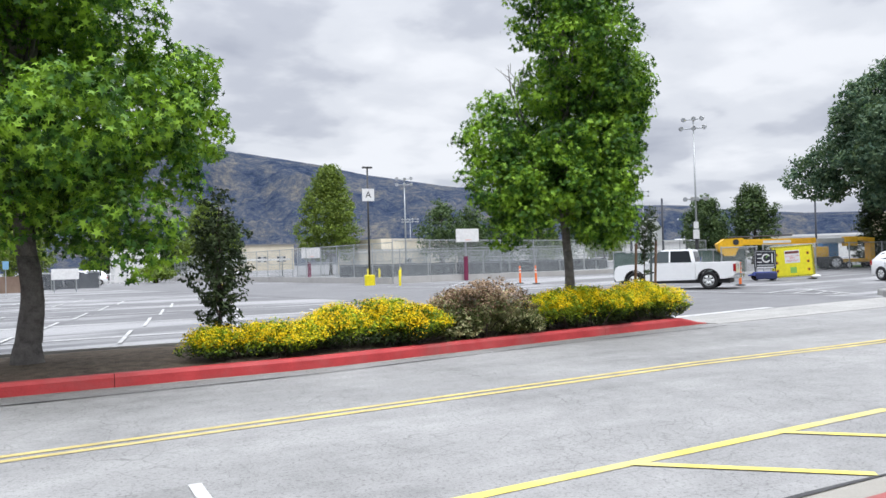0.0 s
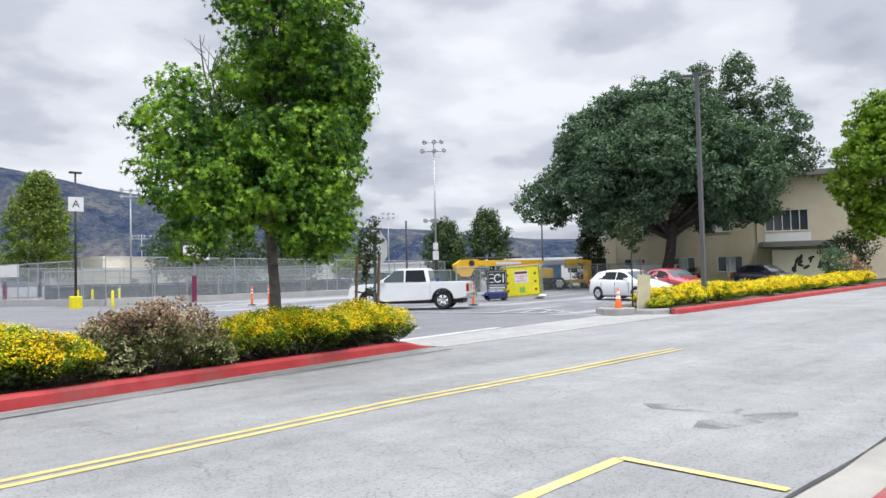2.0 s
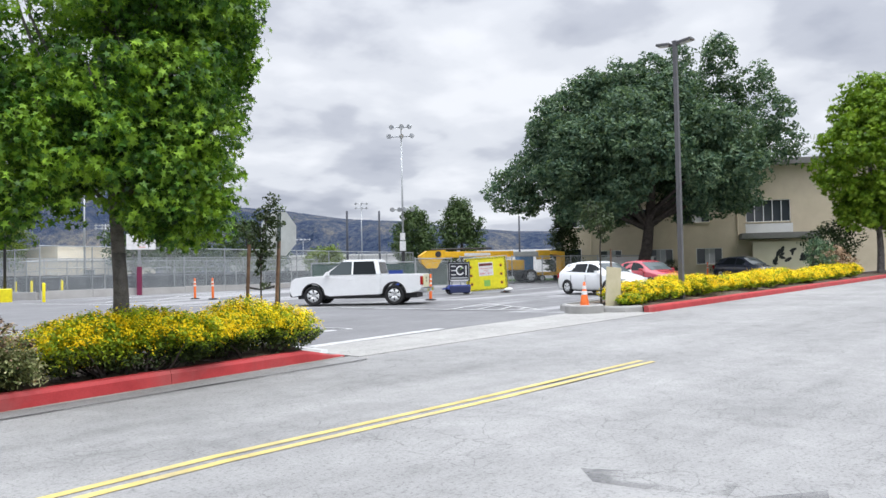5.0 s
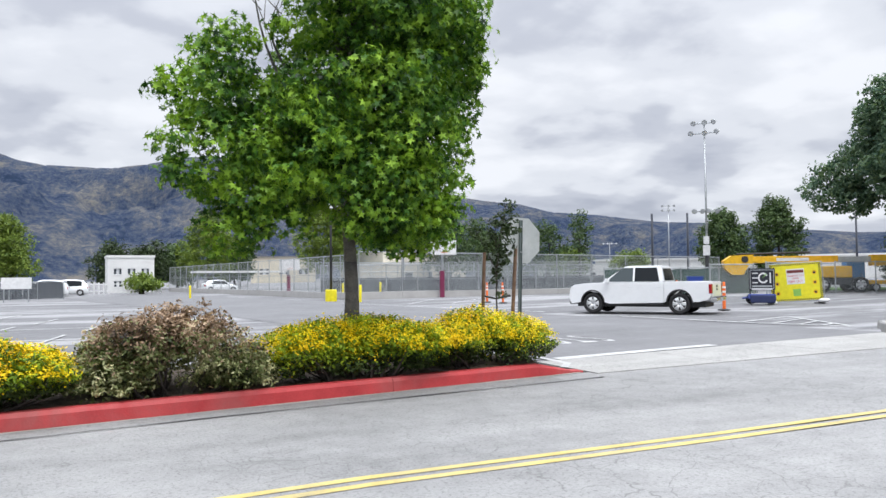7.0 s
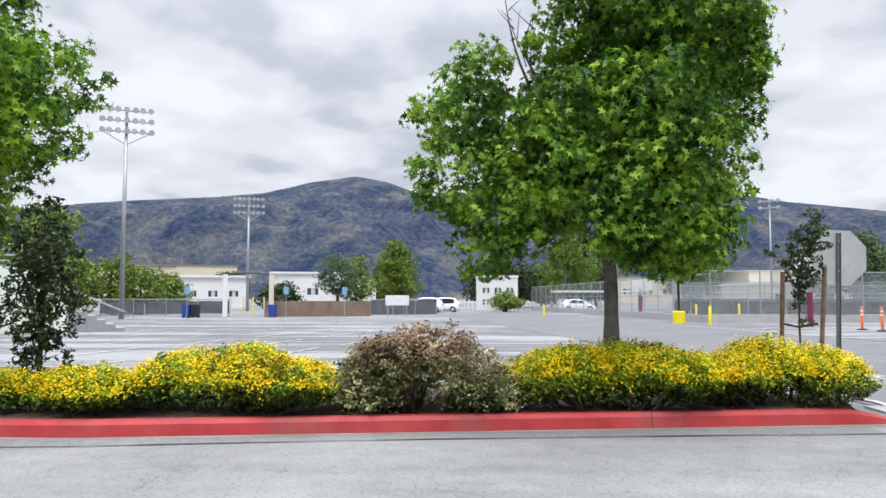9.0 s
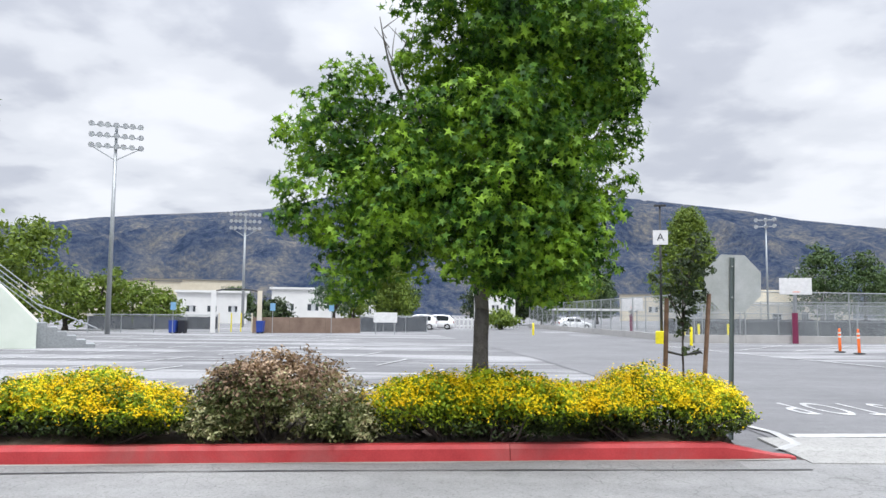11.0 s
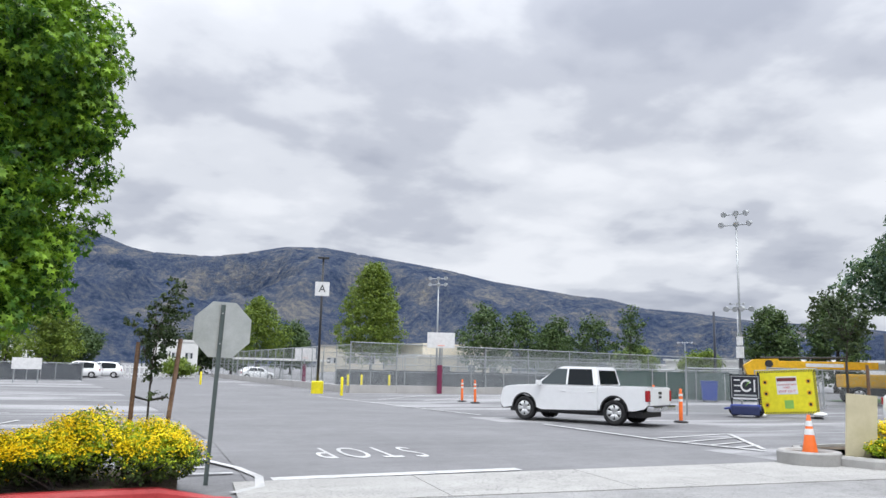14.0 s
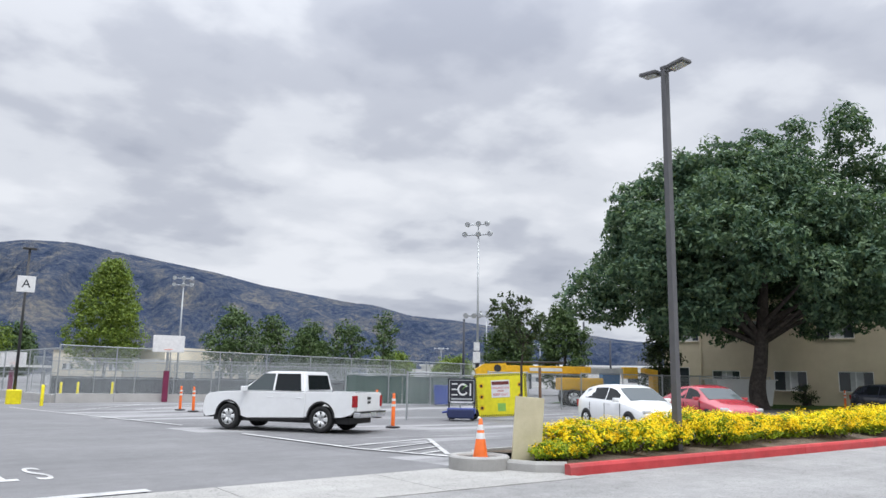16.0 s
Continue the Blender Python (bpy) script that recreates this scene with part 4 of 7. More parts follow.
def build_mountains():
    bm = bmesh.new()
    cols, rows = 420, 44
    grid = []
    for i in range(cols + 1):
        a = -95 + 193 * i / cols
        top = math.tan(radians(ridge_height(a))) * 3000
        col = []
        for j in range(rows + 1):
            f = j / rows
            d = 1500 + 1500 * f
            x, y = 15 + d * math.sin(radians(a)), d * math.cos(radians(a))
            base = top * (f ** 1.15)
            v = Vector((x * 0.0021, y * 0.0021, 0.3))
            r = 0.0
            amp = 1.0
            for _ in range(5):
                r += amp * (0.5 - abs(noise.noise(v)))
                v *= 2.1
                amp *= 0.5
            spur = 230 * r * math.sin(math.pi * min(1.0, f * 1.02)) ** 0.8
            z = max(0.0, base + spur * (1 if f < 0.98 else 0.2) - 28 * (1 - f)) + 7 * noise.noise((a * 3.1, f * 3, 1)) * f
            roof = top * d / 3000 * (0.985 + 0.09 * f + 0.05 * noise.noise((a * 0.9, f * 5, 7)))
            if z > roof * 0.8:
                z = roof * (1 - 0.2 * math.exp(-(z / roof - 0.8) / 0.2))
            col.append((x, y, z, d))
        # the skyline of each stretch keeps its own height
        gain = top / 3000 / max(z / d for x, y, z, d in col)
        col = [bm.verts.new((x, y, z * gain - 2)) for x, y, z, d in col]
        d = 3500
        col.append(bm.verts.new((15 + d * math.sin(radians(a)), d * math.cos(radians(a)), -10)))
        grid.append(col)
    for a, b in zip(grid, grid[1:]):
        for j in range(len(a) - 1):
            bm.faces.new((a[j], b[j], b[j + 1], a[j + 1]))
    tagged(part("mountain_range", bm, MOUNTAIN, smooth=True), "scrub-covered mountain ridge with folded slopes, tinted blue as distance haze", "mountains", kind="structure")


build_mountains()


# ---- vehicles ----
def lathe(bm, profile, seg=28, axis="Y"):
    """Turn a profile of (radius, offset) about the axis."""
    rings = []
    for i in range(seg):
        a = 2 * math.pi * i / seg
        c, s = math.cos(a), math.sin(a)
        if axis == "Y":
            rings.append([bm.verts.new((r * c, o, r * s)) for r, o in profile])
        else:
            rings.append([bm.verts.new((r * c, r * s, o)) for r, o in profile])
    for i in range(seg):
        a, b = rings[i], rings[(i + 1) % seg]
        for j in range(len(profile) - 1):
            bm.faces.new((a[j], a[j + 1], b[j + 1], b[j]))
    bmesh.ops.recalc_face_normals(bm, faces=bm.faces[:])


def wheel(root, x, y, r, width, side):
    """side: +1 for the wheel whose face looks to +y."""
    w = new("wheel")
    w.parent = root
    w.matrix_basis = pose(x, y, r, 0, 0, 0 if side > 0 else 180)
    bm = bmesh.new()
    h = width / 2
    lathe(bm, [(r * 0.62, -h), (r * 0.92, -h), (r, -h * 0.7), (r, h * 0.7), (r * 0.95, h * 0.95), (r * 0.86, h), (r * 0.64, h * 0.92), (r * 0.62, -h)])
    part("tyre", bm, RUBBER, w, smooth=True)
    bm = bmesh.new()
    lathe(bm, [(r * 0.645, -h * 0.6), (r * 0.645, h * 0.85), (r * 0.58, h * 0.8), (r * 0.55, h * 0.3), (0.02, h * 0.25)])
    part("rim", bm, DARK_TRIM, w, smooth=True)
    bm = bmesh.new()
    for i in range(6):
        for d in (-0.16, 0.16):
            a = 2 * math.pi * i / 6 + d
            b = 2 * math.pi * i / 6 + d * 0.5
            m = Matrix.Rotation(-a, 4, "Y")
            rod(bm, (math.cos(b) * r * 0.14, h * 0.62, math.sin(b) * r * 0.14), (math.cos(a) * r * 0.6, h * 0.78, math.sin(a) * r * 0.6), r * 0.11, r * 0.10, 6)
    lathe(bm, [(r * 0.65, h * 0.6), (r * 0.65, h * 0.9), (r * 0.58, h * 0.86)])
    lathe(bm, [(r * 0.17, h * 0.5), (r * 0.17, h * 0.75), (0.01, h * 0.8)])
    part("spokes", bm, ALLOY, w, smooth=True)
    return w


def arch(cx, r, z, n=8, z0=None):
    """Points of a wheel arch, from front to back, over the axle at cx."""
    out = []
    for i in range(n + 1):
        a = math.pi * i / n
        out.append((cx + r * math.cos(a), max(z0 or 0.0, z + r * math.sin(a))))
    return out


def hull(bm, outline, half, tuck=0.05, soft=0.035, crown=0.0):
    """A body side outline pulled across the car, with softened shoulders."""
    cx = sum(x for x, _ in outline) / len(outline)
    cz = sum(z for _, z in outline) / len(outline)
    rings = []
    for y, k in ((-half, 0.975), (-half + soft, 1.0), (half - soft, 1.0), (half, 0.975)):
        rings.append([bm.verts.new((cx + (x - cx) * (0.994 if k < 1 else 1.0), y, cz + (z - cz) * k)) for x, z in outline])
    n = len(outline)
    for a, b in zip(rings, rings[1:]):
        for i in range(n):
            j = (i + 1) % n
            bm.faces.new((a[i], b[i], b[j], a[j]))
    bm.faces.new(rings[0])
    bm.faces.new(rings[-1][::-1])
    bmesh.ops.triangulate(bm, faces=[f for f in bm.faces if len(f.verts) > 4])
    bmesh.ops.recalc_face_normals(bm, faces=bm.faces[:])


def cabin(bm, low, high, half_low, half_high, bevel=0.05):
    """The glasshouse: (x back, x front, z) below and above."""
    vs = []
    for (x0, x1, z), h in ((low, half_low), (high, half_high)):
        vs.append([bm.verts.new(p) for p in ((x0, -h, z), (x1, -h, z), (x1, h, z), (x0, h, z))])
    lo, hi = vs
    bm.faces.new(hi)
    bm.faces.new(lo[::-1])
    for i in range(4):
        j = (i + 1) % 4
        bm.faces.new((lo[i], lo[j], hi[j], hi[i]))
    bmesh.ops.bevel(bm, geom=bm.edges[:], offset=bevel, segments=4, affect="EDGES")


def pane(bm, pts, thick=0.012):
    """A flat pane through given corners, with a little depth along its normal."""
    vs = [bm.verts.new(p) for p in pts]
    f = bm.faces.new(vs)
    f.normal_update()
    n = f.normal.copy()
    r = bmesh.ops.extrude_face_region(bm, geom=[f])
    for v in r["geom"]:
        if isinstance(v, bmesh.types.BMVert):
            v.co += n * thick
    bmesh.ops.recalc_face_normals(bm, faces=bm.faces[:])


def side_pane(low, high, hl, hh, x0, x1, f0, f1, side, slant0=0.0, slant1=0.0, proud=0.006):
    """Corners of a side window on the glasshouse between height fractions f0 and f1."""
    out = []
    for f, a, b in ((f0, x0, x1), (f1, x0 + slant0, x1 + slant1)):
        z = low + (high - low) * f
        y = (hl + (hh - hl) * f + proud) * side
        out.append([(a, y, z), (b, y, z)])
    q = [out[0][0], out[0][1], out[1][1], out[1][0]]
    return q


def add_pane(root, name, pts, mat):
    bm = bmesh.new()
    pane(bm, pts, 0.006)
    return part(name, bm, mat, root)


POST_GREEN = paint("grey_green_post", (0.11, 0.14, 0.14), 0.5)
CHROME = paint("bumper_chrome", (0.7, 0.71, 0.72), 0.18, 0.9)


def pickup(m):
    root = thing("pickup_truck", m, "white four-door pickup truck parked with an open bed", "pickup truck")
    fx, rx = 1.63, -1.63
    out = [(2.48, 0.36), (2.55, 0.48), (2.57, 0.66), (2.55, 0.84), (2.50, 1.0), (2.38, 1.09), (1.95, 1.14), (1.25, 1.17), (-1.08, 1.17), (-1.08, 0.42)] + [(0.95, 0.36)] + arch(fx, 0.47, 0.42, 8, 0.36)[::-1]
    bm = bmesh.new()
    hull(bm, out, 0.925, 0.05)
    part("body", bm, WHITE_PAINT, root, smooth=False)
    for s in (-1, 1):
        bm = bmesh.new()
        y0, y1 = (0.80, 0.922) if s > 0 else (-0.922, -0.80)
        xs = [-1.09] + [rx + 0.48 * math.cos(math.pi * k / 12) for k in range(13)] + [-2.3, -2.62, -2.74]
        cols = []
        for k, x in enumerate(xs):
            d = abs(x - rx)
            low = 0.44 + math.sqrt(max(0.0, 0.48 ** 2 - d * d)) if d < 0.4799 else 0.46
            low = 0.66 if x < -2.7 else (0.54 if x < -2.6 else low)
            cols.append([bm.verts.new(p) for p in ((x, y0, low), (x, y1, low), (x, y1, 1.17), (x, y0, 1.17))])
        for a, b in zip(cols, cols[1:]):
            for k in range(4):
                bm.faces.new((a[k], a[(k + 1) % 4], b[(k + 1) % 4], b[k]))
        bm.faces.new(cols[0])
        bm.faces.new(cols[-1][::-1])
        bmesh.ops.recalc_face_normals(bm, faces=bm.faces[:])
        part("bed_side", bm, WHITE_PAINT, root)
        bm = bmesh.new()
        box(bm, -2.7, -1.1, s * 0.84 - 0.06, s * 0.84 + 0.06, 1.168, 1.19, 0.008)
        part("bed_rail", bm, WHITE_PAINT, root)
        bm = bmesh.new()
        prism(bm, arch(rx, 0.475, 0.44, 12, 0.40) + arch(rx, 0.43, 0.44, 12, 0.40)[::-1], 0.30 * s, 0.935 * s)
        bmesh.ops.recalc_face_normals(bm, faces=bm.faces[:])
        part("wheel_arch", bm, DARK_TRIM, root)
        bm = bmesh.new()
        prism(bm, arch(fx, 0.475, 0.42, 12, 0.38) + arch(fx, 0.43, 0.42, 12, 0.38)[::-1], 0.30 * s, 0.935 * s)
        bmesh.ops.recalc_face_normals(bm, faces=bm.faces[:])
        part("wheel_arch", bm, DARK_TRIM, root)
        part("sill", bx(-1.05, 1.1, s * 0.86 - 0.05, s * 0.86 + 0.05, 0.33, 0.40, bevel=0.02), DARK_TRIM, root)
        part("tail_lamp", bx(-2.775, -2.66, s * 0.85 - 0.09, s * 0.85 + 0.085, 0.76, 1.10, bevel=0.02), TAIL_RED, root, "tall red tail lamp")
        part("head_lamp", bx(2.34, 2.53, s * 0.78 - 0.14, s * 0.78 + 0.11, 0.86, 1.0, bevel=0.03), HEAD_LAMP, root, "clear head lamp")
        bm = bmesh.new()
        box(bm, 0.94, 1.08, s * 1.03 - 0.10, s * 1.03 + 0.10, 1.16, 1.32, 0.03)
        part("wing_mirror", bm, WHITE_PAINT, root)
        for x in (0.14, -0.86):
            part("door_handle", bx(x - 0.09, x + 0.09, s * 0.915 - 0.02, s * 0.915 + 0.025, 0.985, 1.015, bevel=0.008), WHITE_PAINT, root)
        for x in (1.12, 0.02, -1.06):
            part("door_seam", bx(x - 0.002, x + 0.002, s * 0.90 - 0.02, s * 0.90 + 0.0165, 0.48, 1.10), SIGN_BACK, root)
    part("bed_floor", bx(-2.72, -1.08, -0.82, 0.82, 0.60, 0.66), DARK_TRIM, root)
    part("tailgate", bx(-2.765, -2.69, -0.78, 0.78, 0.62, 1.175, bevel=0.015), WHITE_PAINT, root)
    part("tailgate_handle", bx(-2.78, -2.75, -0.12, 0.12, 0.98, 1.06, bevel=0.01), DARK_TRIM, root)
    part("badge", bx(-2.776, -2.76, -0.10, 0.10, 0.86, 0.93, bevel=0.004), DARK_TRIM, root)
    part("rear_bumper", bx(-2.93, -2.70, -0.90, 0.90, 0.46, 0.63, bevel=0.04), CHROME, root)
    part("number_plate", bx(-2.945, -2.92, -0.16, 0.16, 0.50, 0.61, bevel=0.004), SIGN_BACK, root)
    part("bumper_step", bx(-2.94, -2.74, -0.88, 0.88, 0.615, 0.645, bevel=0.01), DARK_TRIM, root)
    part("front_bumper", bx(2.38, 2.60, -0.86, 0.86, 0.34, 0.56, bevel=0.06), DARK_TRIM, root)
    part("grille", bx(2.21, 2.575, -0.55, 0.55, 0.66, 0.92, bevel=0.03), DARK_TRIM, root)
    part("chassis", bx(-2.5, 2.3, -0.72, 0.72, 0.26, 0.44), DARK_TRIM, root)
    lo, hi = (-1.07, 1.30, 1.16), (-0.94, 0.36, 1.79)
    bm = bmesh.new()
    cabin(bm, lo, hi, 0.89, 0.72)
    part("cab", bm, WHITE_PAINT, root)
    for s in (-1, 1):
        add_pane(root, "side_window", side_pane(1.16, 1.79, 0.89, 0.72, 0.08, 1.10, 0.07, 0.88, s, 0.0, -0.62), PALE_GLASS)
        add_pane(root, "side_window", side_pane(1.16, 1.79, 0.89, 0.72, -0.92, 0.01, 0.07, 0.88, s, 0.12, 0.0), TINT_GLASS)
    add_pane(root, "rear_window", [(-1.065, 0.68, 1.24), (-1.065, -0.68, 1.24), (-0.975, -0.6, 1.68), (-0.975, 0.6, 1.68)], TINT_GLASS)
    add_pane(root, "windscreen", [(1.23, -0.76, 1.23), (1.23, 0.76, 1.23), (0.47, 0.64, 1.73), (0.47, -0.64, 1.73)], PALE_GLASS)
    for x, r in ((fx, 0.385), (rx, 0.385)):
        wheel(root, x, 0.80, r, 0.26, 1)
        wheel(root, x, -0.80, r, 0.26, -1)
    return root


def hatchback(m, mat, label, name="car", length=4.3, height=1.45, sedan=False):
    """A small car lofted through cross-sections (x, belt, top, half width, half roof width)."""
    root = thing(name, m, label, "car", "parked cars")
    h = length / 2
    k = height / 1.48
    tail = [(-h + 1.55, 0.95, 1.44 * k, 0.87, 0.60), (-h + 1.05, 0.96, 1.30 * k, 0.87, 0.62), (-h + 0.55, 0.97, 1.02, 0.86, 0.74), (-h + 0.10, 0.93, 0.98, 0.80, 0.70)] if sedan else \
        [(-h + 1.25, 0.96, 1.47 * k, 0.87, 0.61), (-h + 0.50, 0.98, 1.38 * k, 0.86, 0.60), (-h + 0.20, 0.98, 1.14 * k, 0.84, 0.64), (-h + 0.06, 0.95, 0.99, 0.80, 0.70)]
    st = [(h, 0.42, 0.46, 0.56, 0.44), (h - 0.05, 0.56, 0.62, 0.68, 0.56), (h - 0.22, 0.70, 0.76, 0.78, 0.62), (h - 0.55, 0.80, 0.86, 0.84, 0.66), (h - 0.98, 0.88, 0.95, 0.86, 0.68),
          (h - 1.36, 0.90, 1.17 * k, 0.87, 0.66), (h - 1.78, 0.92, 1.40 * k, 0.87, 0.62), (h - 2.2, 0.93, 1.48 * k, 0.87, 0.61)] + tail + [(-h, 0.60, 0.64, 0.74, 0.6)]

    def ring(s):
        x, belt, top, w, rw = s
        half = [(w * 0.90, 0.20), (w * 0.985, 0.28), (w, 0.28 + 0.45 * (belt - 0.28)), (w * 0.985, belt - 0.05), (w * 0.95, belt), (rw + 0.02, top - 0.055), (rw - 0.05, top - 0.012), (rw * 0.5, top + 0.012)]
        return [(x, y, z) for y, z in half] + [(x, -y, z) for y, z in half[::-1]]
    bm = bmesh.new()
    rings = [[bm.verts.new(p) for p in ring(s)] for s in st]
    for a, b in zip(rings, rings[1:]):
        for i in range(len(a)):
            j = (i + 1) % len(a)
            bm.faces.new((a[i], b[i], b[j], a[j]))
    bm.faces.new(rings[0])
    bm.faces.new(rings[-1][::-1])
    bmesh.ops.recalc_face_normals(bm, faces=bm.faces[:])
    part("body", bm, mat, root, smooth=True)

    def at_x(x):
        for a, b in zip(st, st[1:]):
            if b[0] <= x <= a[0]:
                f = (a[0] - x) / (a[0] - b[0])
                return [p + (q - p) * f for p, q in zip(a, b)]

    def side_strip(x0, x1, s):
        """A side window following the body between two stations."""
        bm = bmesh.new()
        cols = []
        for i in range(7):
            x, belt, top, w, rw = at_x(x0 + (x1 - x0) * i / 6)
            lo_z, hi_z = belt + 0.035, max(belt + 0.05, top - 0.10)
            q = []
            for z in (lo_z, hi_z):
                f = (z - belt) / max(0.02, top - 0.055 - belt)
                y = w * 0.95 + (rw + 0.02 - w * 0.95) * f
                q += [(x, s * (y + 0.006), z), (x, s * (y - 0.004), z)]
            cols.append([bm.verts.new(p) for p in (q[0], q[2], q[3], q[1])])
        for a, b in zip(cols, cols[1:]):
            for i in range(4):
                bm.faces.new((a[i], a[(i + 1) % 4], b[(i + 1) % 4], b[i]))
        bm.faces.new(cols[0])
        bm.faces.new(cols[-1][::-1])
        bmesh.ops.recalc_face_normals(bm, faces=bm.faces[:])
        part("side_window", bm, TINT_GLASS, root)

    def screen(name, xs):
        bm = bmesh.new()
        cols = []
        for x in xs:
            _, belt, top, w, rw = at_x(x)
            cols.append([bm.verts.new((x, y, top + z)) for y, z in ((-rw + 0.03, 0.0), (-rw * 0.5, 0.020), (0, 0.022), (rw * 0.5, 0.020), (rw - 0.03, 0.0), (rw - 0.05, -0.03), (-rw + 0.05, -0.03))])
        for a, b in zip(cols, cols[1:]):
            for i in range(7):
                bm.faces.new((a[i], a[(i + 1) % 7], b[(i + 1) % 7], b[i]))
        bm.faces.new(cols[0])
        bm.faces.new(cols[-1][::-1])
        bmesh.ops.recalc_face_normals(bm, faces=bm.faces[:])
        part(name, bm, PALE_GLASS, root)
    screen("windscreen", (h - 1.02, h - 1.36, h - 1.72))
    screen("rear_window", (-h + 1.0, -h + 0.8, -h + 0.6) if sedan else (-h + 0.46, -h + 0.34, -h + 0.21))
    fx, rx = h - 0.82, -h + 0.78
    mid = -0.12
    for s in (-1, 1):
        side_strip(h - 1.5, mid + 0.03, s)
        side_strip(mid - 0.03, -h + (1.2 if sedan else 0.62), s)
        part("wing_mirror", bx(h - 1.50, h - 1.34, s * 0.93 - 0.09, s * 0.93 + 0.09, 0.93, 1.05, bevel=0.03), mat, root)
        part("head_lamp", bx(h - 0.44, h - 0.10, s * 0.62 - 0.13, s * 0.62 + 0.15, 0.60, 0.72, bevel=0.05), HEAD_LAMP, root, "clear head lamp")
        part("tail_lamp", bx(-h + 0.02, -h + 0.20, s * 0.70 - 0.12, s * 0.70 + 0.10, 0.70, 0.94, bevel=0.03), TAIL_RED, root, "red tail lamp")
        part("door_handle", bx(0.02, 0.2, s * 0.868 - 0.01, s * 0.868 + 0.02, 0.83, 0.86, bevel=0.006), mat, root)
        for x in (h - 1.3, mid, -h + 1.05):
            part("door_seam", bx(x - 0.004, x + 0.004, s * 0.86 - 0.02, s * 0.86 + 0.0125, 0.36, 0.86), DARK_TRIM, root)
        for x in (fx, rx):
            bm = bmesh.new()
            prism(bm, arch(x, 0.365, 0.30, 14, 0.22), 0.60 * s, 0.874 * s)
            bmesh.ops.recalc_face_normals(bm, faces=bm.faces[:])
            part("wheel_arch", bm, DARK_TRIM, root)
    part("grille", bx(h - 0.06, h + 0.012, -0.40, 0.40, 0.30, 0.42, bevel=0.02), DARK_TRIM, root)
    part("number_plate", bx(h - 0.02, h + 0.02, -0.16, 0.16, 0.44, 0.54, bevel=0.004), SIGN_BACK, root)
    part("underside", bx(-h + 0.4, h - 0.4, -0.7, 0.7, 0.14, 0.26), DARK_TRIM, root)
    for x in (fx, rx):
        wheel(root, x, 0.79, 0.31, 0.2, 1)
        wheel(root, x, -0.79, 0.31, 0.2, -1)
    return root


pickup(pose(32.07, 25.2, G(32), 0, 0, 124.5))
hatchback(pose(41.43, 19.51, G(42), 0, 0, -108), WHITE_PAINT, "white compact hatchback parked behind the yellow shrubs", "hatchback_car", 4.3, 1.46)
hatchback(pose(45.49, 19.48, G(46), 0, 0, -114), RED_PAINT, "red sedan parked behind the yellow shrubs", "sedan_car", 4.5, 1.44, True)
hatchback(pose(63.33, 21.25, G(60), 0, 0, -112), NAVY_PAINT, "dark navy hatchback parked near the lawn", "hatchback_car", 4.3, 1.5)


# ---- signs and posts at the driveway mouth ----
def text_part(words, size, parent, m, mat, name="lettering", label="", stretch=1.0, extrude=0.002):
    cu = bpy.data.curves.new(name, "FONT")
    cu.body, cu.size, cu.extrude, cu.align_x, cu.align_y = words, size, extrude, "CENTER", "CENTER"
    tmp = bpy.data.objects.new(name, cu)
    scene.collection.objects.link(tmp)
    me = bpy.data.meshes.new_from_object(tmp.evaluated_get(bpy.context.evaluated_depsgraph_get()))
    bpy.data.objects.remove(tmp)
    me.transform(Matrix.Diagonal((1, stretch, 1, 1)))
    me.materials.clear()
    me.materials.append(mat)
    ob = new(name, me)
    ob.parent = parent
    ob.matrix_basis = m
    if label:
        ob["label"] = label
    return ob


def stop_sign():
    root = thing("stop_sign", pose(19.97, 13.83, 0.0, 0, 1.8, 4), "octagonal stop sign seen from its bare metal back", "road sign")
    bm = bmesh.new()
    for dx in (-0.03, 0.026):
        box(bm, dx, dx + 0.006, -0.03, 0.0, -0.15, 2.58)
    box(bm, -0.03, 0.032, -0.006, 0.0, -0.15, 2.58)
    part("post", bm, POST_GREEN, root, "dull grey-green steel channel post")
    bm = bmesh.new()
    r = 0.41 / math.cos(math.pi / 8)
    o = [(0.02 + r * math.cos(math.pi / 8 + i * math.pi / 4), 2.21 + r * math.sin(math.pi / 8 + i * math.pi / 4)) for i in range(8)]
    prism(bm, o, 0.004, 0.012)
    bmesh.ops.recalc_face_normals(bm, faces=bm.faces[:])
    part("plate", bm, SIGN_BACK, root, "bare aluminium back of the plate")
    bm = bmesh.new()
    prism(bm, [(0.02 + (x - 0.02) * 0.97, 2.21 + (z - 2.21) * 0.97) for x, z in o], 0.013, 0.015)
    bmesh.ops.recalc_face_normals(bm, faces=bm.faces[:])
    part("face", bm, SIGN_RED, root, "red reflective face")
    for z in (2.0, 2.45):
        bm = bmesh.new()
        rod(bm, (0, -0.04, z), (0, 0.02, z), 0.012, 0.012, 8)
        part("bolt", bm, GALV, root)


stop_sign()


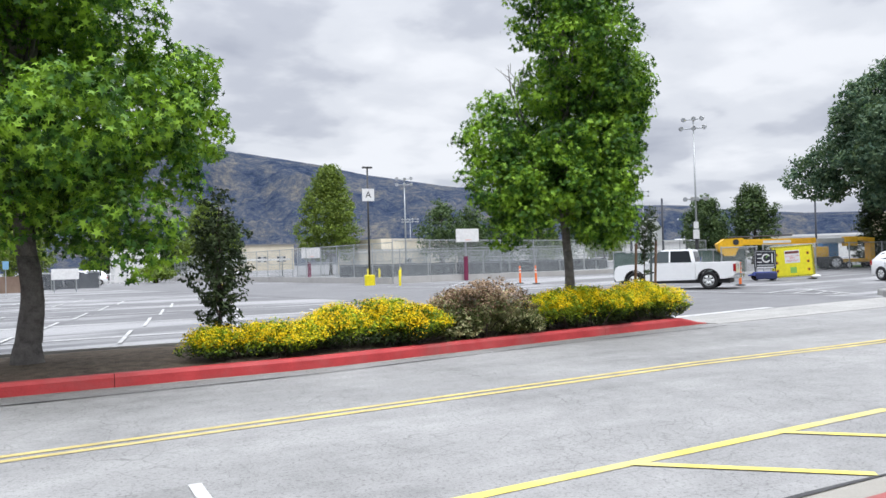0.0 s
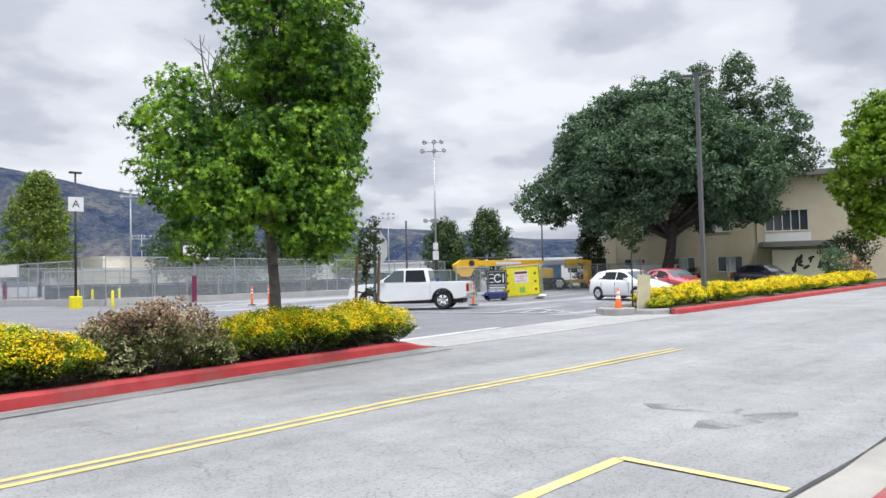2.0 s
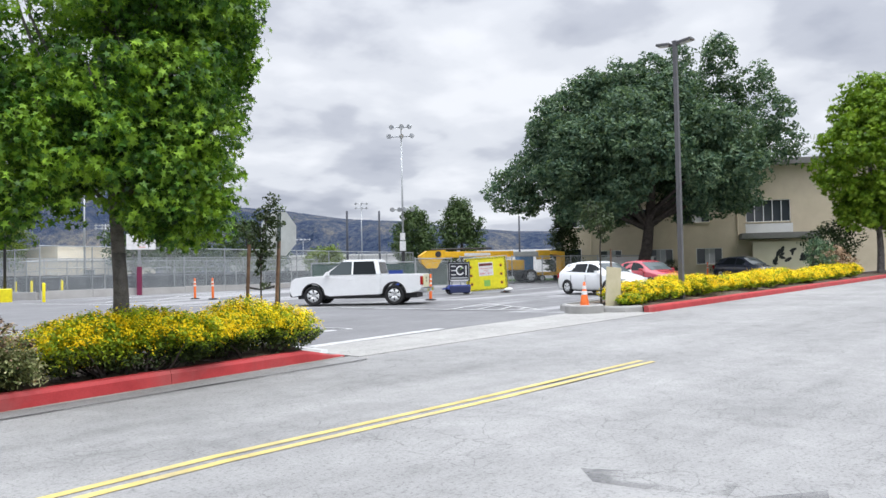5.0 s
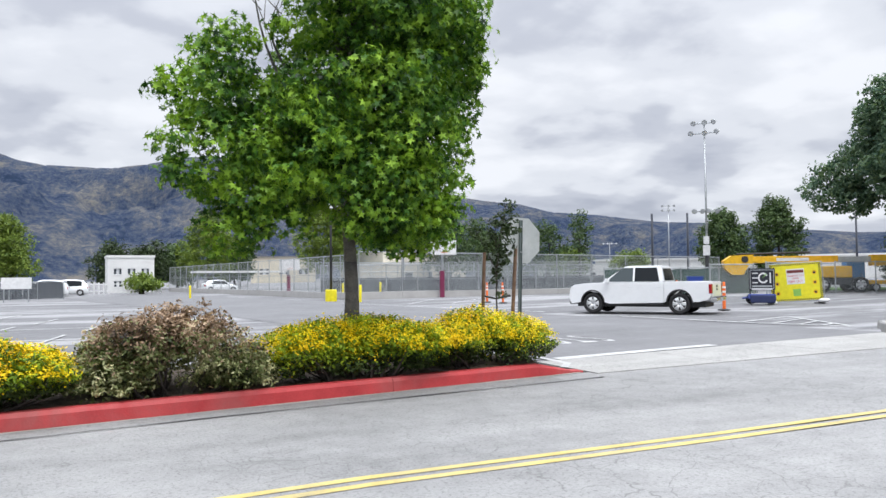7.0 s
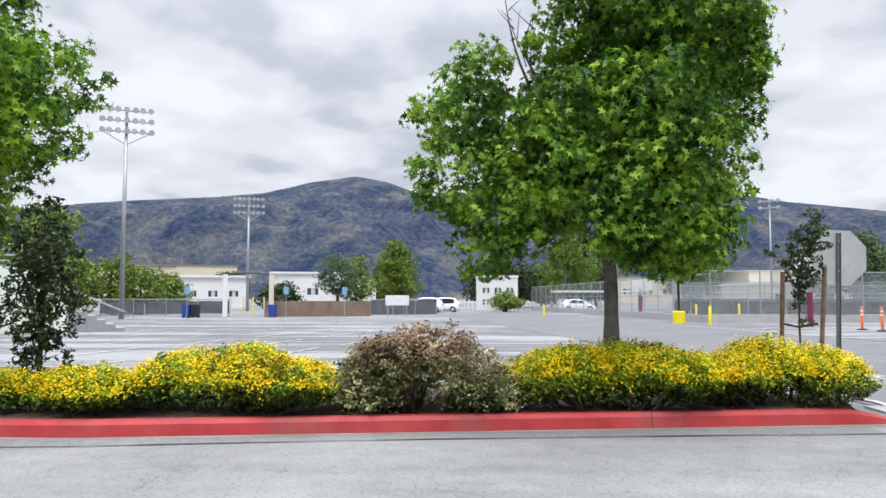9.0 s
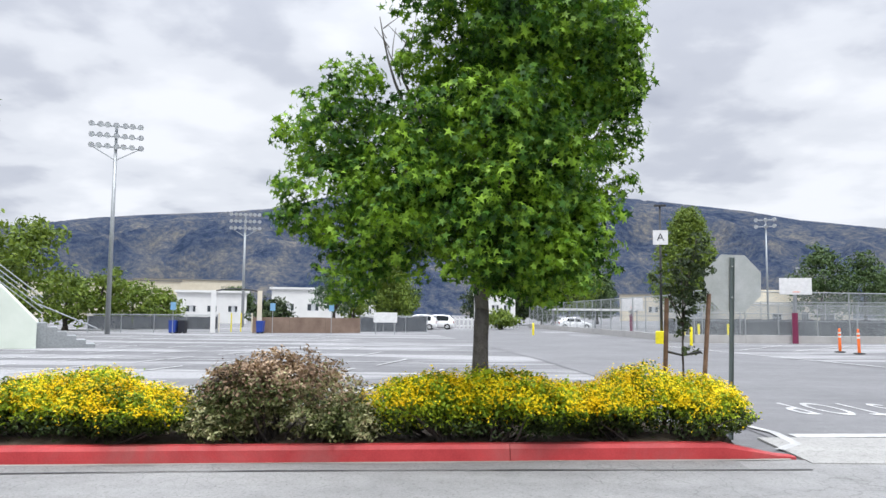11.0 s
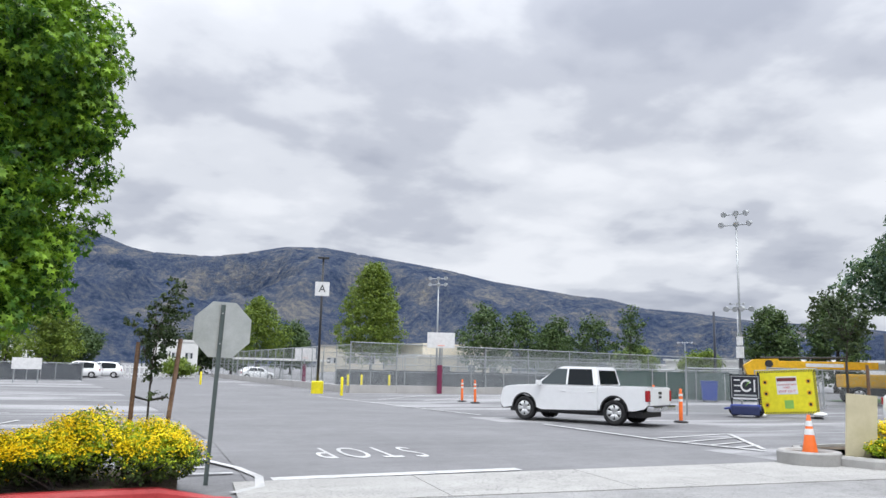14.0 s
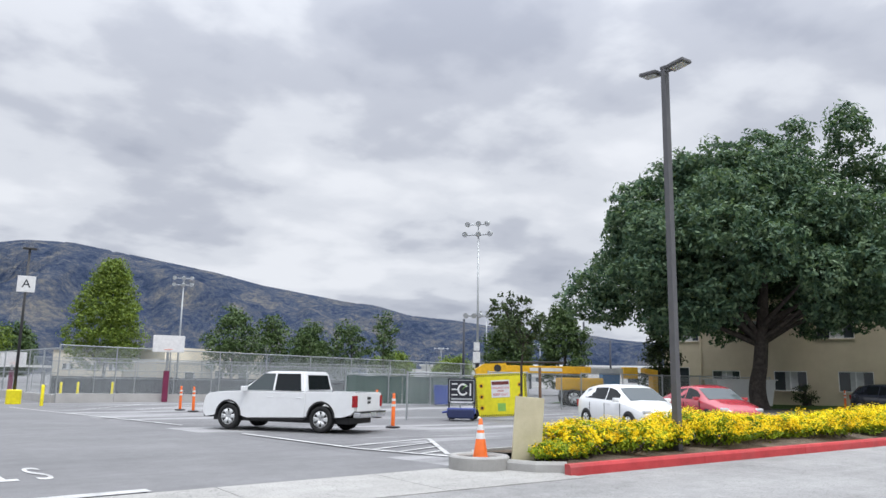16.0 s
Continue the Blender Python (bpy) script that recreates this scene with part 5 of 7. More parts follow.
def traffic_cone(x, y, z):
    root = thing("traffic_cone", pose(x, y, z), "orange traffic cone with white reflective collars", "traffic cone")
    part("base", bx(-0.19, 0.19, -0.19, 0.19, 0.0, 0.035, bevel=0.012), DARK_TRIM, root, "black rubber base")
    bm = bmesh.new()
    lathe(bm, [(0.145, 0.03), (0.135, 0.06), (0.03, 0.72), (0.022, 0.73), (0.02, 0.6)], 24, "Z")
    part("cone", bm, ORANGE, root, smooth=True)
    for z0, z1 in ((0.36, 0.47), (0.52, 0.62)):
        bm = bmesh.new()
        k = lambda q: 0.135 - (q - 0.06) * 0.105 / 0.66 + 0.003
        lathe(bm, [(k(z0), z0), (k(z1), z1)], 24, "Z")
        part("collar", bm, WHITE_PLASTIC, root, "white reflective collar", smooth=True)


def concrete_ring(x, y, z):
    root = thing("concrete_ring", pose(x, y, z), "low round concrete ring at the planter corner", "concrete ring")
    bm = bmesh.new()
    lathe(bm, [(0.40, 0.0), (0.40, 0.20), (0.43, 0.24), (0.54, 0.24), (0.57, 0.21), (0.57, 0.0)], 36, "Z")
    part("ring", bm, CONCRETE, root, smooth=False)
    bm = bmesh.new()
    bmesh.ops.create_circle(bm, cap_ends=True, segments=30, radius=0.41, matrix=Matrix.Translation((0, 0, 0.17)))
    part("soil", bm, SOIL, root)


concrete_ring(30.92, 14.0, G(31.7) + 0.0)
traffic_cone(30.95, 14.0, G(31.7) + 0.17)


def tan_board():
    root = thing("plywood_board", pose(31.58, 13.43, G(33) + 0.12, 0, 4, -14), "tall plain tan board standing in the planter corner", "board")
    part("panel", bx(-0.30, 0.30, -0.02, 0.02, 0.0, 1.18, bevel=0.006), TAN_BOARD, root)
    for x in (-0.22, 0.22):
        part("batten", bx(x - 0.03, x + 0.03, 0.021, 0.06, 0.0, 1.1, bevel=0.004), STAKE, root)


tan_board()
tree(32.02, 14.07, G(33) + 0.15, 1.75, 0.03, [(0.05, 0, 2.45, 0.42), (-0.3, 0.1, 2.65, 0.34), (0.35, 0, 2.55, 0.36), (0.0, 0.1, 2.9, 0.32), (-0.5, 0.0, 2.95, 0.2), (0.1, -0.1, 2.15, 0.25)], DARK_LEAF, 0.10, OVAL, DARK_BARK, "young round-headed tree tied to a stake in the far planter", 61, per_area=300, name="young_tree", sprig=0.09)
st = thing("stake", pose(32.38, 13.9, G(33) + 0.12), "dark timber stake beside a young tree", "stake", "sapling stakes")
part("pole", rd((0, 0, -0.1), (-0.02, 0, 1.75), 0.03, 0.028, seg=8), STAKE, st)
shrub(32.74, 13.45, G(34) + 0.15, humps(np.random.default_rng(6), 0.9, 0.8, 0.6, 9, 0.18, 0.3), leaf_material("cream_rose_leaf", (0.05, 0.08, 0.03), (0.16, 0.19, 0.1), (0.6, 0.58, 0.45), 0.2), 0.085, OVAL, "small shrub with cream-white flowers", 71, name="white_flower_shrub")
shrub(32.11, 13.09, G(33) + 0.12, humps(np.random.default_rng(7), 1.2, 0.7, 0.38, 8, 0.18, 0.26), SHRUB, 0.07, OVAL, "low yellow-flowered ground shrub at the kerb corner", 72, BLOSSOM, name="flowering_shrub")


# ---- lamps ----
def car_park_lamp(x, y, z, yaw):
    root = thing("lot_lamp", pose(x, y, z, 0, 0, yaw), "tall dark grey square pole lamp with two flat heads", "street lamp")
    part("base", bx(-0.28, 0.28, -0.28, 0.28, -0.3, 0.06, bevel=0.03), CONCRETE, root, "square concrete footing")
    bm = bmesh.new()
    prism(bm, [(-0.075, 0.06), (0.075, 0.06), (0.06, 8.62), (-0.06, 8.62)], -0.07, 0.07)
    bmesh.ops.recalc_face_normals(bm, faces=bm.faces[:])
    part("pole", bm, GREY_POLE, root)
    part("cap", bx(-0.08, 0.08, -0.08, 0.08, 8.62, 8.68, bevel=0.01), GREY_POLE, root)
    for s in (-1, 1):
        bm = bmesh.new()
        box(bm, s * 0.12 - 0.09, s * 0.12 + 0.09, -0.03, 0.03, 8.52, 8.6, 0.01)
        part("arm", bm, GREY_POLE, root)
        h = new("head")
        h.parent = root
        h.matrix_basis = pose(s * 0.38, 0, 8.6, 0, -s * 6, 0)
        part("housing", bx(-0.24, 0.24, -0.17, 0.17, -0.03, 0.05, bevel=0.02), GREY_POLE, h)
        part("lens", bx(-0.18, 0.18, -0.12, 0.12, -0.045, -0.031, bevel=0.005), SIGN_BACK, h)


car_park_lamp(35.55, 13.1, G(36) + 0.1, 90)


def flood_pole(x, y, z, top, yaw, arms, r=0.14, name="floodlight_pole", label="tall steel floodlight pole with two rows of lamps", boxes=False):
    root = thing(name, pose(x, y, z, 0, 0, yaw), label, "floodlight", "floodlight poles")
    part("pole", rd((0, 0, -0.2), (0, 0, top), r, r * 0.5, seg=12), GALV, root, smooth=True)
    for h, half, n in arms:
        part("crossarm", rd((-half, 0, h), (half, 0, h), 0.05, seg=8), GALV, root)
        for i in range(n):
            u = -half + 2 * half * i / max(1, n - 1)
            lamp = new("floodlight")
            lamp.parent = root
            lamp.matrix_basis = pose(u, -0.15, h + 0.05, 25 + 10 * math.sin(i * 3 + h), 0, 30 * math.sin(i * 2.3))
            bm = bmesh.new()
            lathe(bm, [(0.06, 0.2), (0.12, 0.1), (0.19, -0.1), (0.21, -0.17)], 16, "Y")
            part("reflector", bm, SIGN_BACK, lamp, smooth=True)
            bm = bmesh.new()
            bmesh.ops.create_circle(bm, cap_ends=True, segments=16, radius=0.195, matrix=Matrix.Translation((0, -0.155, 0)) @ Matrix.Rotation(math.pi / 2, 4, "X"))
            part("glass", bm, HEAD_LAMP, lamp)
    if boxes:
        part("control_box", bx(-0.25, 0.25, -0.35, -0.12, 2.7, 3.5, bevel=0.02), WHITE_PLASTIC, root)
        part("control_box", bx(-0.2, 0.2, -0.35, -0.12, 3.6, 4.2, bevel=0.02), WHITE_PLASTIC, root)
        part("lower_pole", rd((0, 0, -0.1), (0, 0, 3.4), r * 1.6, r * 1.4, seg=12), DARK_TRIM, root, "dark wrapped lower pole", smooth=True)
    return root


flood_pole(56.79, 47.41, G(54), 13.3, -52, ((6.2, 0.84, 4), (12.4, 1.00, 3), (13.2, 0.79, 3)), 0.105, boxes=True)
flood_pole(45.07, 82.66, G(41), 11.6, -25, ((10.9, 0.90, 3), (11.6, 0.90, 3)), 0.12)
flood_pole(69.96, 134.05, G(63), 10.0, -25, ((9.2, 1.51, 4), (9.7, 1.51, 4)), 0.1)
flood_pole(101.9, 103.07, 0.5, 13.0, -35, ((12.0, 1.02, 3), (12.8, 1.02, 3)), 0.12)
flood_pole(133.82, 124.63, 0.5, 9.6, -35, ((9.3, 1.36, 3),), 0.1)
flood_pole(133.29, 160.98, 0.5, 9.5, -35, ((9.2, 1.62, 4),), 0.1)


def polar(azimuth, distance):
    """A far place by its bearing from the middle of the walk."""
    a = radians(azimuth)
    return 15.8 + distance * math.sin(a), 1.0 + distance * math.cos(a)


def stadium_tower(az, d, top, rows, half, tilt):
    x, y = polar(az, d)
    root = thing("stadium_light_tower", pose(x, y, 0, 0, 0, -az), "tall steel stadium light tower with banks of lamps", "floodlight", "stadium light towers")
    part("pole", rd((0, 0, -0.3), (0, 0, top), 0.2, 0.11, seg=12), GALV, root, smooth=True)
    for i in range(rows):
        z = top - 0.2 - i * 0.85
        part("crossarm", rd((-half, 0, z), (half, 0, z), 0.06, seg=6), GALV, root)
        for j in range(7):
            u = -half + 2 * half * j / 6
            lamp = new("floodlight")
            lamp.parent = root
            lamp.matrix_basis = pose(u, -0.2, z + 0.05, 20, 0, 15 * math.sin(j * 2 + i))
            bm = bmesh.new()
            lathe(bm, [(0.08, 0.2), (0.14, 0.1), (0.22, -0.14), (0.23, -0.2)], 12, "Y")
            bmesh.ops.create_circle(bm, cap_ends=True, segments=12, radius=0.21, matrix=Matrix.Translation((0, -0.19, 0)) @ Matrix.Rotation(math.pi / 2, 4, "X"))
            part("reflector", bm, HEAD_LAMP, lamp, smooth=True)
    for s in (-1, 1):
        part("strut", rd((0, 0, top - 0.85 * rows - 0.4), (s * half, 0, top - 0.85 * (rows - 1) - 0.2), 0.04, seg=6), GALV, root)


stadium_tower(-26.2, 65.6, 16.6, 3, 1.80, 0)
stadium_tower(-17.7, 98.0, 14.1, 3, 1.71, 0)


# ---- lot sign pole, bollards, delineator posts ----
def lot_sign_pole():
    root = thing("lot_sign_pole", pose(27.06, 50.14, 0.0, 0, 0, -6), "dark pole with a white letter A sign and yellow footing", "sign pole")
    bm = bmesh.new()
    lathe(bm, [(0.0, 0.82), (0.34, 0.82), (0.38, 0.78), (0.38, -0.1)], 24, "Z")
    part("footing", bm, BASE_YELLOW, root, "round yellow painted footing", smooth=False)
    part("pole", rd((0, 0, 0.8), (0, 0, 8.6), 0.085, 0.06, seg=12), BLACK_STEEL, root, smooth=True)
    part("lamp_head", bx(-0.36, 0.36, -0.15, 0.15, 8.55, 8.66, bevel=0.02), BLACK_STEEL, root)
    s = part("sign", bx(-0.45, 0.45, -0.12, -0.10, 6.15, 7.05, bevel=0.01), WHITE_PLASTIC, root, "square white lot sign")
    text_part("A", 0.66, root, pose(0, -0.125, 6.6, 90, 0, 0), SIGN_BLACK, "letter", "black letter A")


lot_sign_pole()


def bollard(x, y, h=1.05, r=0.085):
    root = thing("bollard", pose(x, y, G(x)), "yellow painted steel bollard", "bollard", "yellow bollards")
    bm = bmesh.new()
    lathe(bm, [(r, -0.1), (r, h - 0.05), (r * 0.7, h), (0.0, h + 0.015)], 16, "Z")
    part("post", bm, BASE_YELLOW, root, smooth=True)


for bxy in ((28.02, 46.98), (30.85, 59.85), (31.89, 59.8), (34.27, 60.61), (20.22, 68.55)):
    bollard(*bxy)


def delineator(x, y, h=1.1):
    root = thing("delineator_post", pose(x, y, G(x), 0, 1.5 * math.sin(x * 7), 0), "orange tubular delineator post on a black base", "traffic post", "orange posts")
    bm = bmesh.new()
    lathe(bm, [(0.24, 0.0), (0.24, 0.03), (0.18, 0.05), (0.06, 0.06)], 16, "Z")
    part("base", bm, DARK_TRIM, root)
    bm = bmesh.new()
    lathe(bm, [(0.065, 0.05), (0.06, h - 0.14), (0.035, h - 0.1), (0.055, h), (0.0, h + 0.01)], 14, "Z")
    part("tube", bm, ORANGE, root, smooth=True)
    for z in (h * 0.62, h * 0.78):
        bm = bmesh.new()
        lathe(bm, [(0.068, z), (0.068, z + 0.08)], 14, "Z")
        part("band", bm, WHITE_PLASTIC, root, "white reflective band")


for d in ((35.38, 24.34), (37.95, 29.87), (32.8, 39.19), (32.93, 37.62), (42.29, 25.61), (64.87, 24.53)):
    delineator(*d)


# ---- construction corner ----
DARK_RED = paint("dark_red_print", (0.16, 0.03, 0.025), 0.5)


def construction_sign():
    root = thing("construction_sign", pose(41.56, 26.15, G(42), 0, -3.5, -45) @ Matrix.Scale(0.87, 4), "large yellow construction warning sheet hung on a fence panel", "warning sign")
    w, h0, h1 = 1.2, 0.15, 2.05
    part("sheet", bx(-w, w, -0.012, 0.012, h0, h1), SIGN_YELLOW, root)
    for i in range(24):
        for z in (h0 + 0.05, h1 - 0.05):
            u = -w + 0.1 * i + 0.05
            bm = bmesh.new()
            prism(bm, [(u - 0.045, z - 0.045), (u + 0.0, z - 0.045), (u + 0.045, z + 0.045), (u, z + 0.045)], -0.018, -0.013)
            part("stripe", bm, SIGN_BLACK, root)
    for i in range(18):
        for u in (-w + 0.06, w - 0.06):
            z = h0 + 0.14 + 0.097 * i
            bm = bmesh.new()
            prism(bm, [(u - 0.055, z - 0.05), (u + 0.055, z), (u + 0.055, z + 0.05), (u - 0.055, z)], -0.018, -0.013)
            part("stripe", bm, SIGN_BLACK, root)
    part("notice", bx(-0.42, 0.42, -0.018, -0.013, 1.0, 1.78), WHITE_PLASTIC, root, "white notice panel")
    part("danger_bar", bx(-0.39, 0.39, -0.023, -0.019, 1.57, 1.72), DARK_RED, root, "dark red danger bar")
    text_part("CONSTRUCTION", 0.10, root, pose(0, -0.022, 1.42, 90, 0, 0), SIGN_RED, "lettering")
    text_part("AREA", 0.12, root, pose(0, -0.022, 1.29, 90, 0, 0), SIGN_RED, "lettering")
    text_part("KEEP OUT", 0.15, root, pose(0, -0.022, 1.13, 90, 0, 0), SIGN_RED, "lettering")
    part("badge", bx(-0.16, 0.2, -0.018, -0.013, 0.38, 0.74), SIGN_GREEN, root, "green and white badge")
    for z in (0.55, 1.05, 1.55):
        for u in (-0.88, 0.88):
            bm = bmesh.new()
            bmesh.ops.create_circle(bm, cap_ends=True, segments=14, radius=0.11, matrix=Matrix.Translation((u, -0.015, z)) @ Matrix.Rotation(math.pi / 2, 4, "X"))
            part("pictogram", bm, MACHINE_YELLOW, root)
            part("pictogram", bx(u - 0.05, u + 0.05, -0.021, -0.017, z - 0.06, z + 0.05), SIGN_BLACK, root)
    for u in (-1.27, 1.27):
        part("fence_post", rd((u, 0.04, 0.0), (u, 0.04, 2.1), 0.025, seg=8), GALV, root)
    for z in (0.12, 2.08):
        part("fence_rail", rd((-1.27, 0.04, z), (1.27, 0.04, z), 0.02, seg=8), GALV, root)
    for u in (-1.2, 1.2):
        bm = bmesh.new()
        bmesh.ops.create_icosphere(bm, subdivisions=2, radius=0.2, matrix=Matrix.Translation((u, -0.1, 0.1)) @ Matrix.Diagonal((1.4, 1, 0.55, 1)))
        for v in bm.verts:
            v.co += Vector((noise.noise(v.co * 6), noise.noise(v.co * 6 + Vector((5, 0, 0))), 0)) * 0.05
        part("sandbag", bm, WHITE_PLASTIC, root, "white sandbag on the fence foot", smooth=True)


construction_sign()


SIGN_NAVY = paint("dark_blue_tarp", (0.02, 0.03, 0.10), 0.5)


def message_trailer():
    root = thing("message_trailer", pose(39.86, 26.57, G(40), 0, 0, -42) @ Matrix.Scale(0.82, 4), "black company sign panel mounted on a blue trailer", "sign trailer")
    part("panel", bx(-0.66, 0.66, -0.03, 0.03, 0.78, 1.95, bevel=0.015), SIGN_BLACK, root)
    part("frame", bx(-0.60, 0.60, -0.036, -0.031, 0.86, 1.88), SIGN_BACK, root)
    part("field", bx(-0.57, 0.57, -0.041, -0.037, 0.89, 1.85), SIGN_BLACK, root)
    for z in (1.15, 1.405, 1.66):
        part("logo_bar", bx(-0.48, -0.2, -0.048, -0.042, z, z + 0.06), WHITE_PLASTIC, root, "pale plain logo bar")
    bm = bmesh.new()
    ring = [(0.06 + k * math.cos(radians(q)), 1.435 + k * 1.12 * math.sin(radians(q))) for k, qs in ((0.26, range(30, 331, 20)), (0.18, range(330, 29, -20))) for q in qs]
    prism(bm, ring, -0.048, -0.042)
    bmesh.ops.recalc_face_normals(bm, faces=bm.faces[:])
    part("logo_arc", bm, WHITE_PLASTIC, root, "pale plain logo arc")
    part("logo_bar", bx(0.38, 0.45, -0.048, -0.042, 1.15, 1.72), WHITE_PLASTIC, root, "pale plain logo bar")
    bm = bmesh.new()
    prism(bm, [(0.0, 1.40), (0.06, 1.45), (0.24, 1.62), (0.20, 1.66)], -0.054, -0.049)
    part("logo_leaf", bm, SIGN_GREEN, root, "green logo stroke")
    part("number_bar", bx(-0.5, 0.5, -0.048, -0.042, 0.95, 1.03), SIGN_BACK, root, "row of small pale writing")
    part("number_bar", bx(-0.52, 0.52, -0.048, -0.042, 0.80, 0.87), WHITE_PLASTIC, root, "row of pale writing")
    for u in (-0.6, 0.6):
        part("mast", rd((u, 0.05, 0.3), (u, 0.05, 1.98), 0.035, seg=8), BLACK_STEEL, root)
    part("bed", bx(-0.66, 0.66, -0.3, 0.6, 0.30, 0.56, bevel=0.03), SIGN_BLUE, root, "blue trailer bed")
    part("drawbar", rd((-0.6, 0.1, 0.40), (-0.95, 0.5, 0.33), 0.05, seg=8), SIGN_BLUE, root)
    part("tarp", bx(-0.62, 0.62, -0.44, -0.31, 0.10, 0.52, bevel=0.06), SIGN_NAVY, root)
    for u in (-0.5, 0.5):
        wheel(root, u, 0.72, 0.28, 0.16, 1)
    for u in (-0.55, 0.55):
        part("jack", rd((u, -0.1, 0.0), (u, -0.1, 0.4), 0.03, seg=8), BLACK_STEEL, root)


message_trailer()


def telehandler():
    root = thing("boom_lift", pose(54.56, 37.07, G(51), 0, 0, -32), "yellow folded boom lift standing behind a fence", "construction machine")
    bm = bmesh.new()
    prism(bm, [(-4.6, 1.55), (-4.75, 2.1), (-4.2, 2.45), (-2.9, 2.5), (-2.6, 2.1), (-3.2, 1.75), (-3.5, 1.2), (-4.2, 1.2)], -0.35, 0.35)
    bmesh.ops.triangulate(bm, faces=[f for f in bm.faces if len(f.verts) > 4])
    bmesh.ops.recalc_face_normals(bm, faces=bm.faces[:])
    part("knuckle", bm, MACHINE_YELLOW, root)
    part("pivot", rd((-3.4, -0.4, 2.2), (-3.4, 0.4, 2.2), 0.22, seg=16), DARK_TRIM, root)
    part("boom", bx(-3.6, 2.4, -0.22, 0.22, 1.95, 2.38, bevel=0.03), MACHINE_YELLOW, root)
    part("boom_label", bx(-1.4, 0.6, -0.232, -0.224, 2.06, 2.26), WHITE_PLASTIC, root, "pale name strip on the boom")
    part("boom_inner", bx(2.3, 4.6, -0.15, 0.15, 2.0, 2.3, bevel=0.02), SIGN_BACK, root)
    part("jib", bx(4.4, 5.3, -0.3, 0.3, 1.7, 2.4, bevel=0.05), MACHINE_YELLOW, root)
    part("turntable", bx(0.4, 3.0, -0.9, 0.9, 0.95, 1.7, bevel=0.1), MACHINE_YELLOW, root)
    part("chassis", bx(0.6, 3.8, -0.8, 0.8, 0.5, 0.95, bevel=0.05), BLACK_STEEL, root)
    part("hose", rd((-3.8, 0.1, 2.55), (0.8, 0.1, 2.62), 0.06, seg=8), DARK_TRIM, root)
    for x in (1.1, 3.4):
        wheel(root, x, -0.95, 0.5, 0.35, -1)
        wheel(root, x, 0.95, 0.5, 0.35, 1)


telehandler()


def second_machine():
    root = thing("scissor_lift", pose(59.62, 34.64, G(57), 0, 0, -35), "yellow lift platform parked beside a portable toilet", "construction machine")
    bm = bmesh.new()
    prism(bm, [(1.1, 0.5), (1.1, 2.2), (0.3, 2.3), (0.3, 2.05), (0.8, 1.9), (0.8, 0.5)], -0.5, 0.5)
    bmesh.ops.triangulate(bm, faces=[f for f in bm.faces if len(f.verts) > 4])
    bmesh.ops.recalc_face_normals(bm, faces=bm.faces[:])
    part("frame", bm, MACHINE_YELLOW, root)
    part("deck", bx(-1.2, 1.2, -0.6, 0.6, 0.45, 0.7, bevel=0.04), MACHINE_YELLOW, root)
    for x in (-0.8, 0.8):
        for s in (-1, 1):
            wheel(root, x, s * 0.6, 0.25, 0.18, s)


second_machine()


def portable_toilet(x, y):
    root = thing("portable_toilet", pose(x, y, G(x), 0, 0, -35), "blue plastic portable toilet", "portable toilet")
    part("cabin", bx(-0.55, 0.55, -0.55, 0.55, 0.1, 2.05, bevel=0.04), TOILET_BLUE, root)
    part("roof", bx(-0.58, 0.58, -0.58, 0.58, 2.05, 2.2, bevel=0.07), TOILET_BLUE, root)
    part("door", bx(-0.4, 0.4, -0.575, -0.552, 0.18, 1.95, bevel=0.01), TOILET_BLUE, root)
    part("handle", bx(0.25, 0.32, -0.6, -0.577, 1.0, 1.12), DARK_TRIM, root)


portable_toilet(59.12, 36.56)


def bin_box(x, y, w, d, h, mat, label, name, yaw=-35):
    root = thing(name, pose(x, y, G(x), 0, 0, yaw), label, "bin")
    bm = bmesh.new()
    prism(bm, [(-w * 0.42, 0.08), (w * 0.42, 0.08), (w * 0.5, h), (-w * 0.5, h)], -d / 2, d / 2)
    bmesh.ops.recalc_face_normals(bm, faces=bm.faces[:])
    part("body", bm, mat, root)
    part("rim", bx(-w * 0.53, w * 0.53, -d * 0.54, d * 0.54, h, h + 0.06, bevel=0.015), mat, root)
    for s in (-1, 1):
        part("foot", rd((s * w * 0.35, -d * 0.4, 0.08), (s * w * 0.35, d * 0.4, 0.08), 0.08, seg=10), DARK_TRIM, root)


bin_box(47.75, 39.14, 0.9, 0.8, 1.1, BIN_BLUE, "blue plastic bin beside the green fence", "blue_bin")
bin_box(62.39, 33, 1.9, 1.2, 1.0, BIN_GREEN, "green debris bin beside the fence", "debris_bin")
bin_box(64.58, 30.86, 3.6, 2.2, 1.6, WHITE_WALL, "long white storage container by the building", "storage_container")


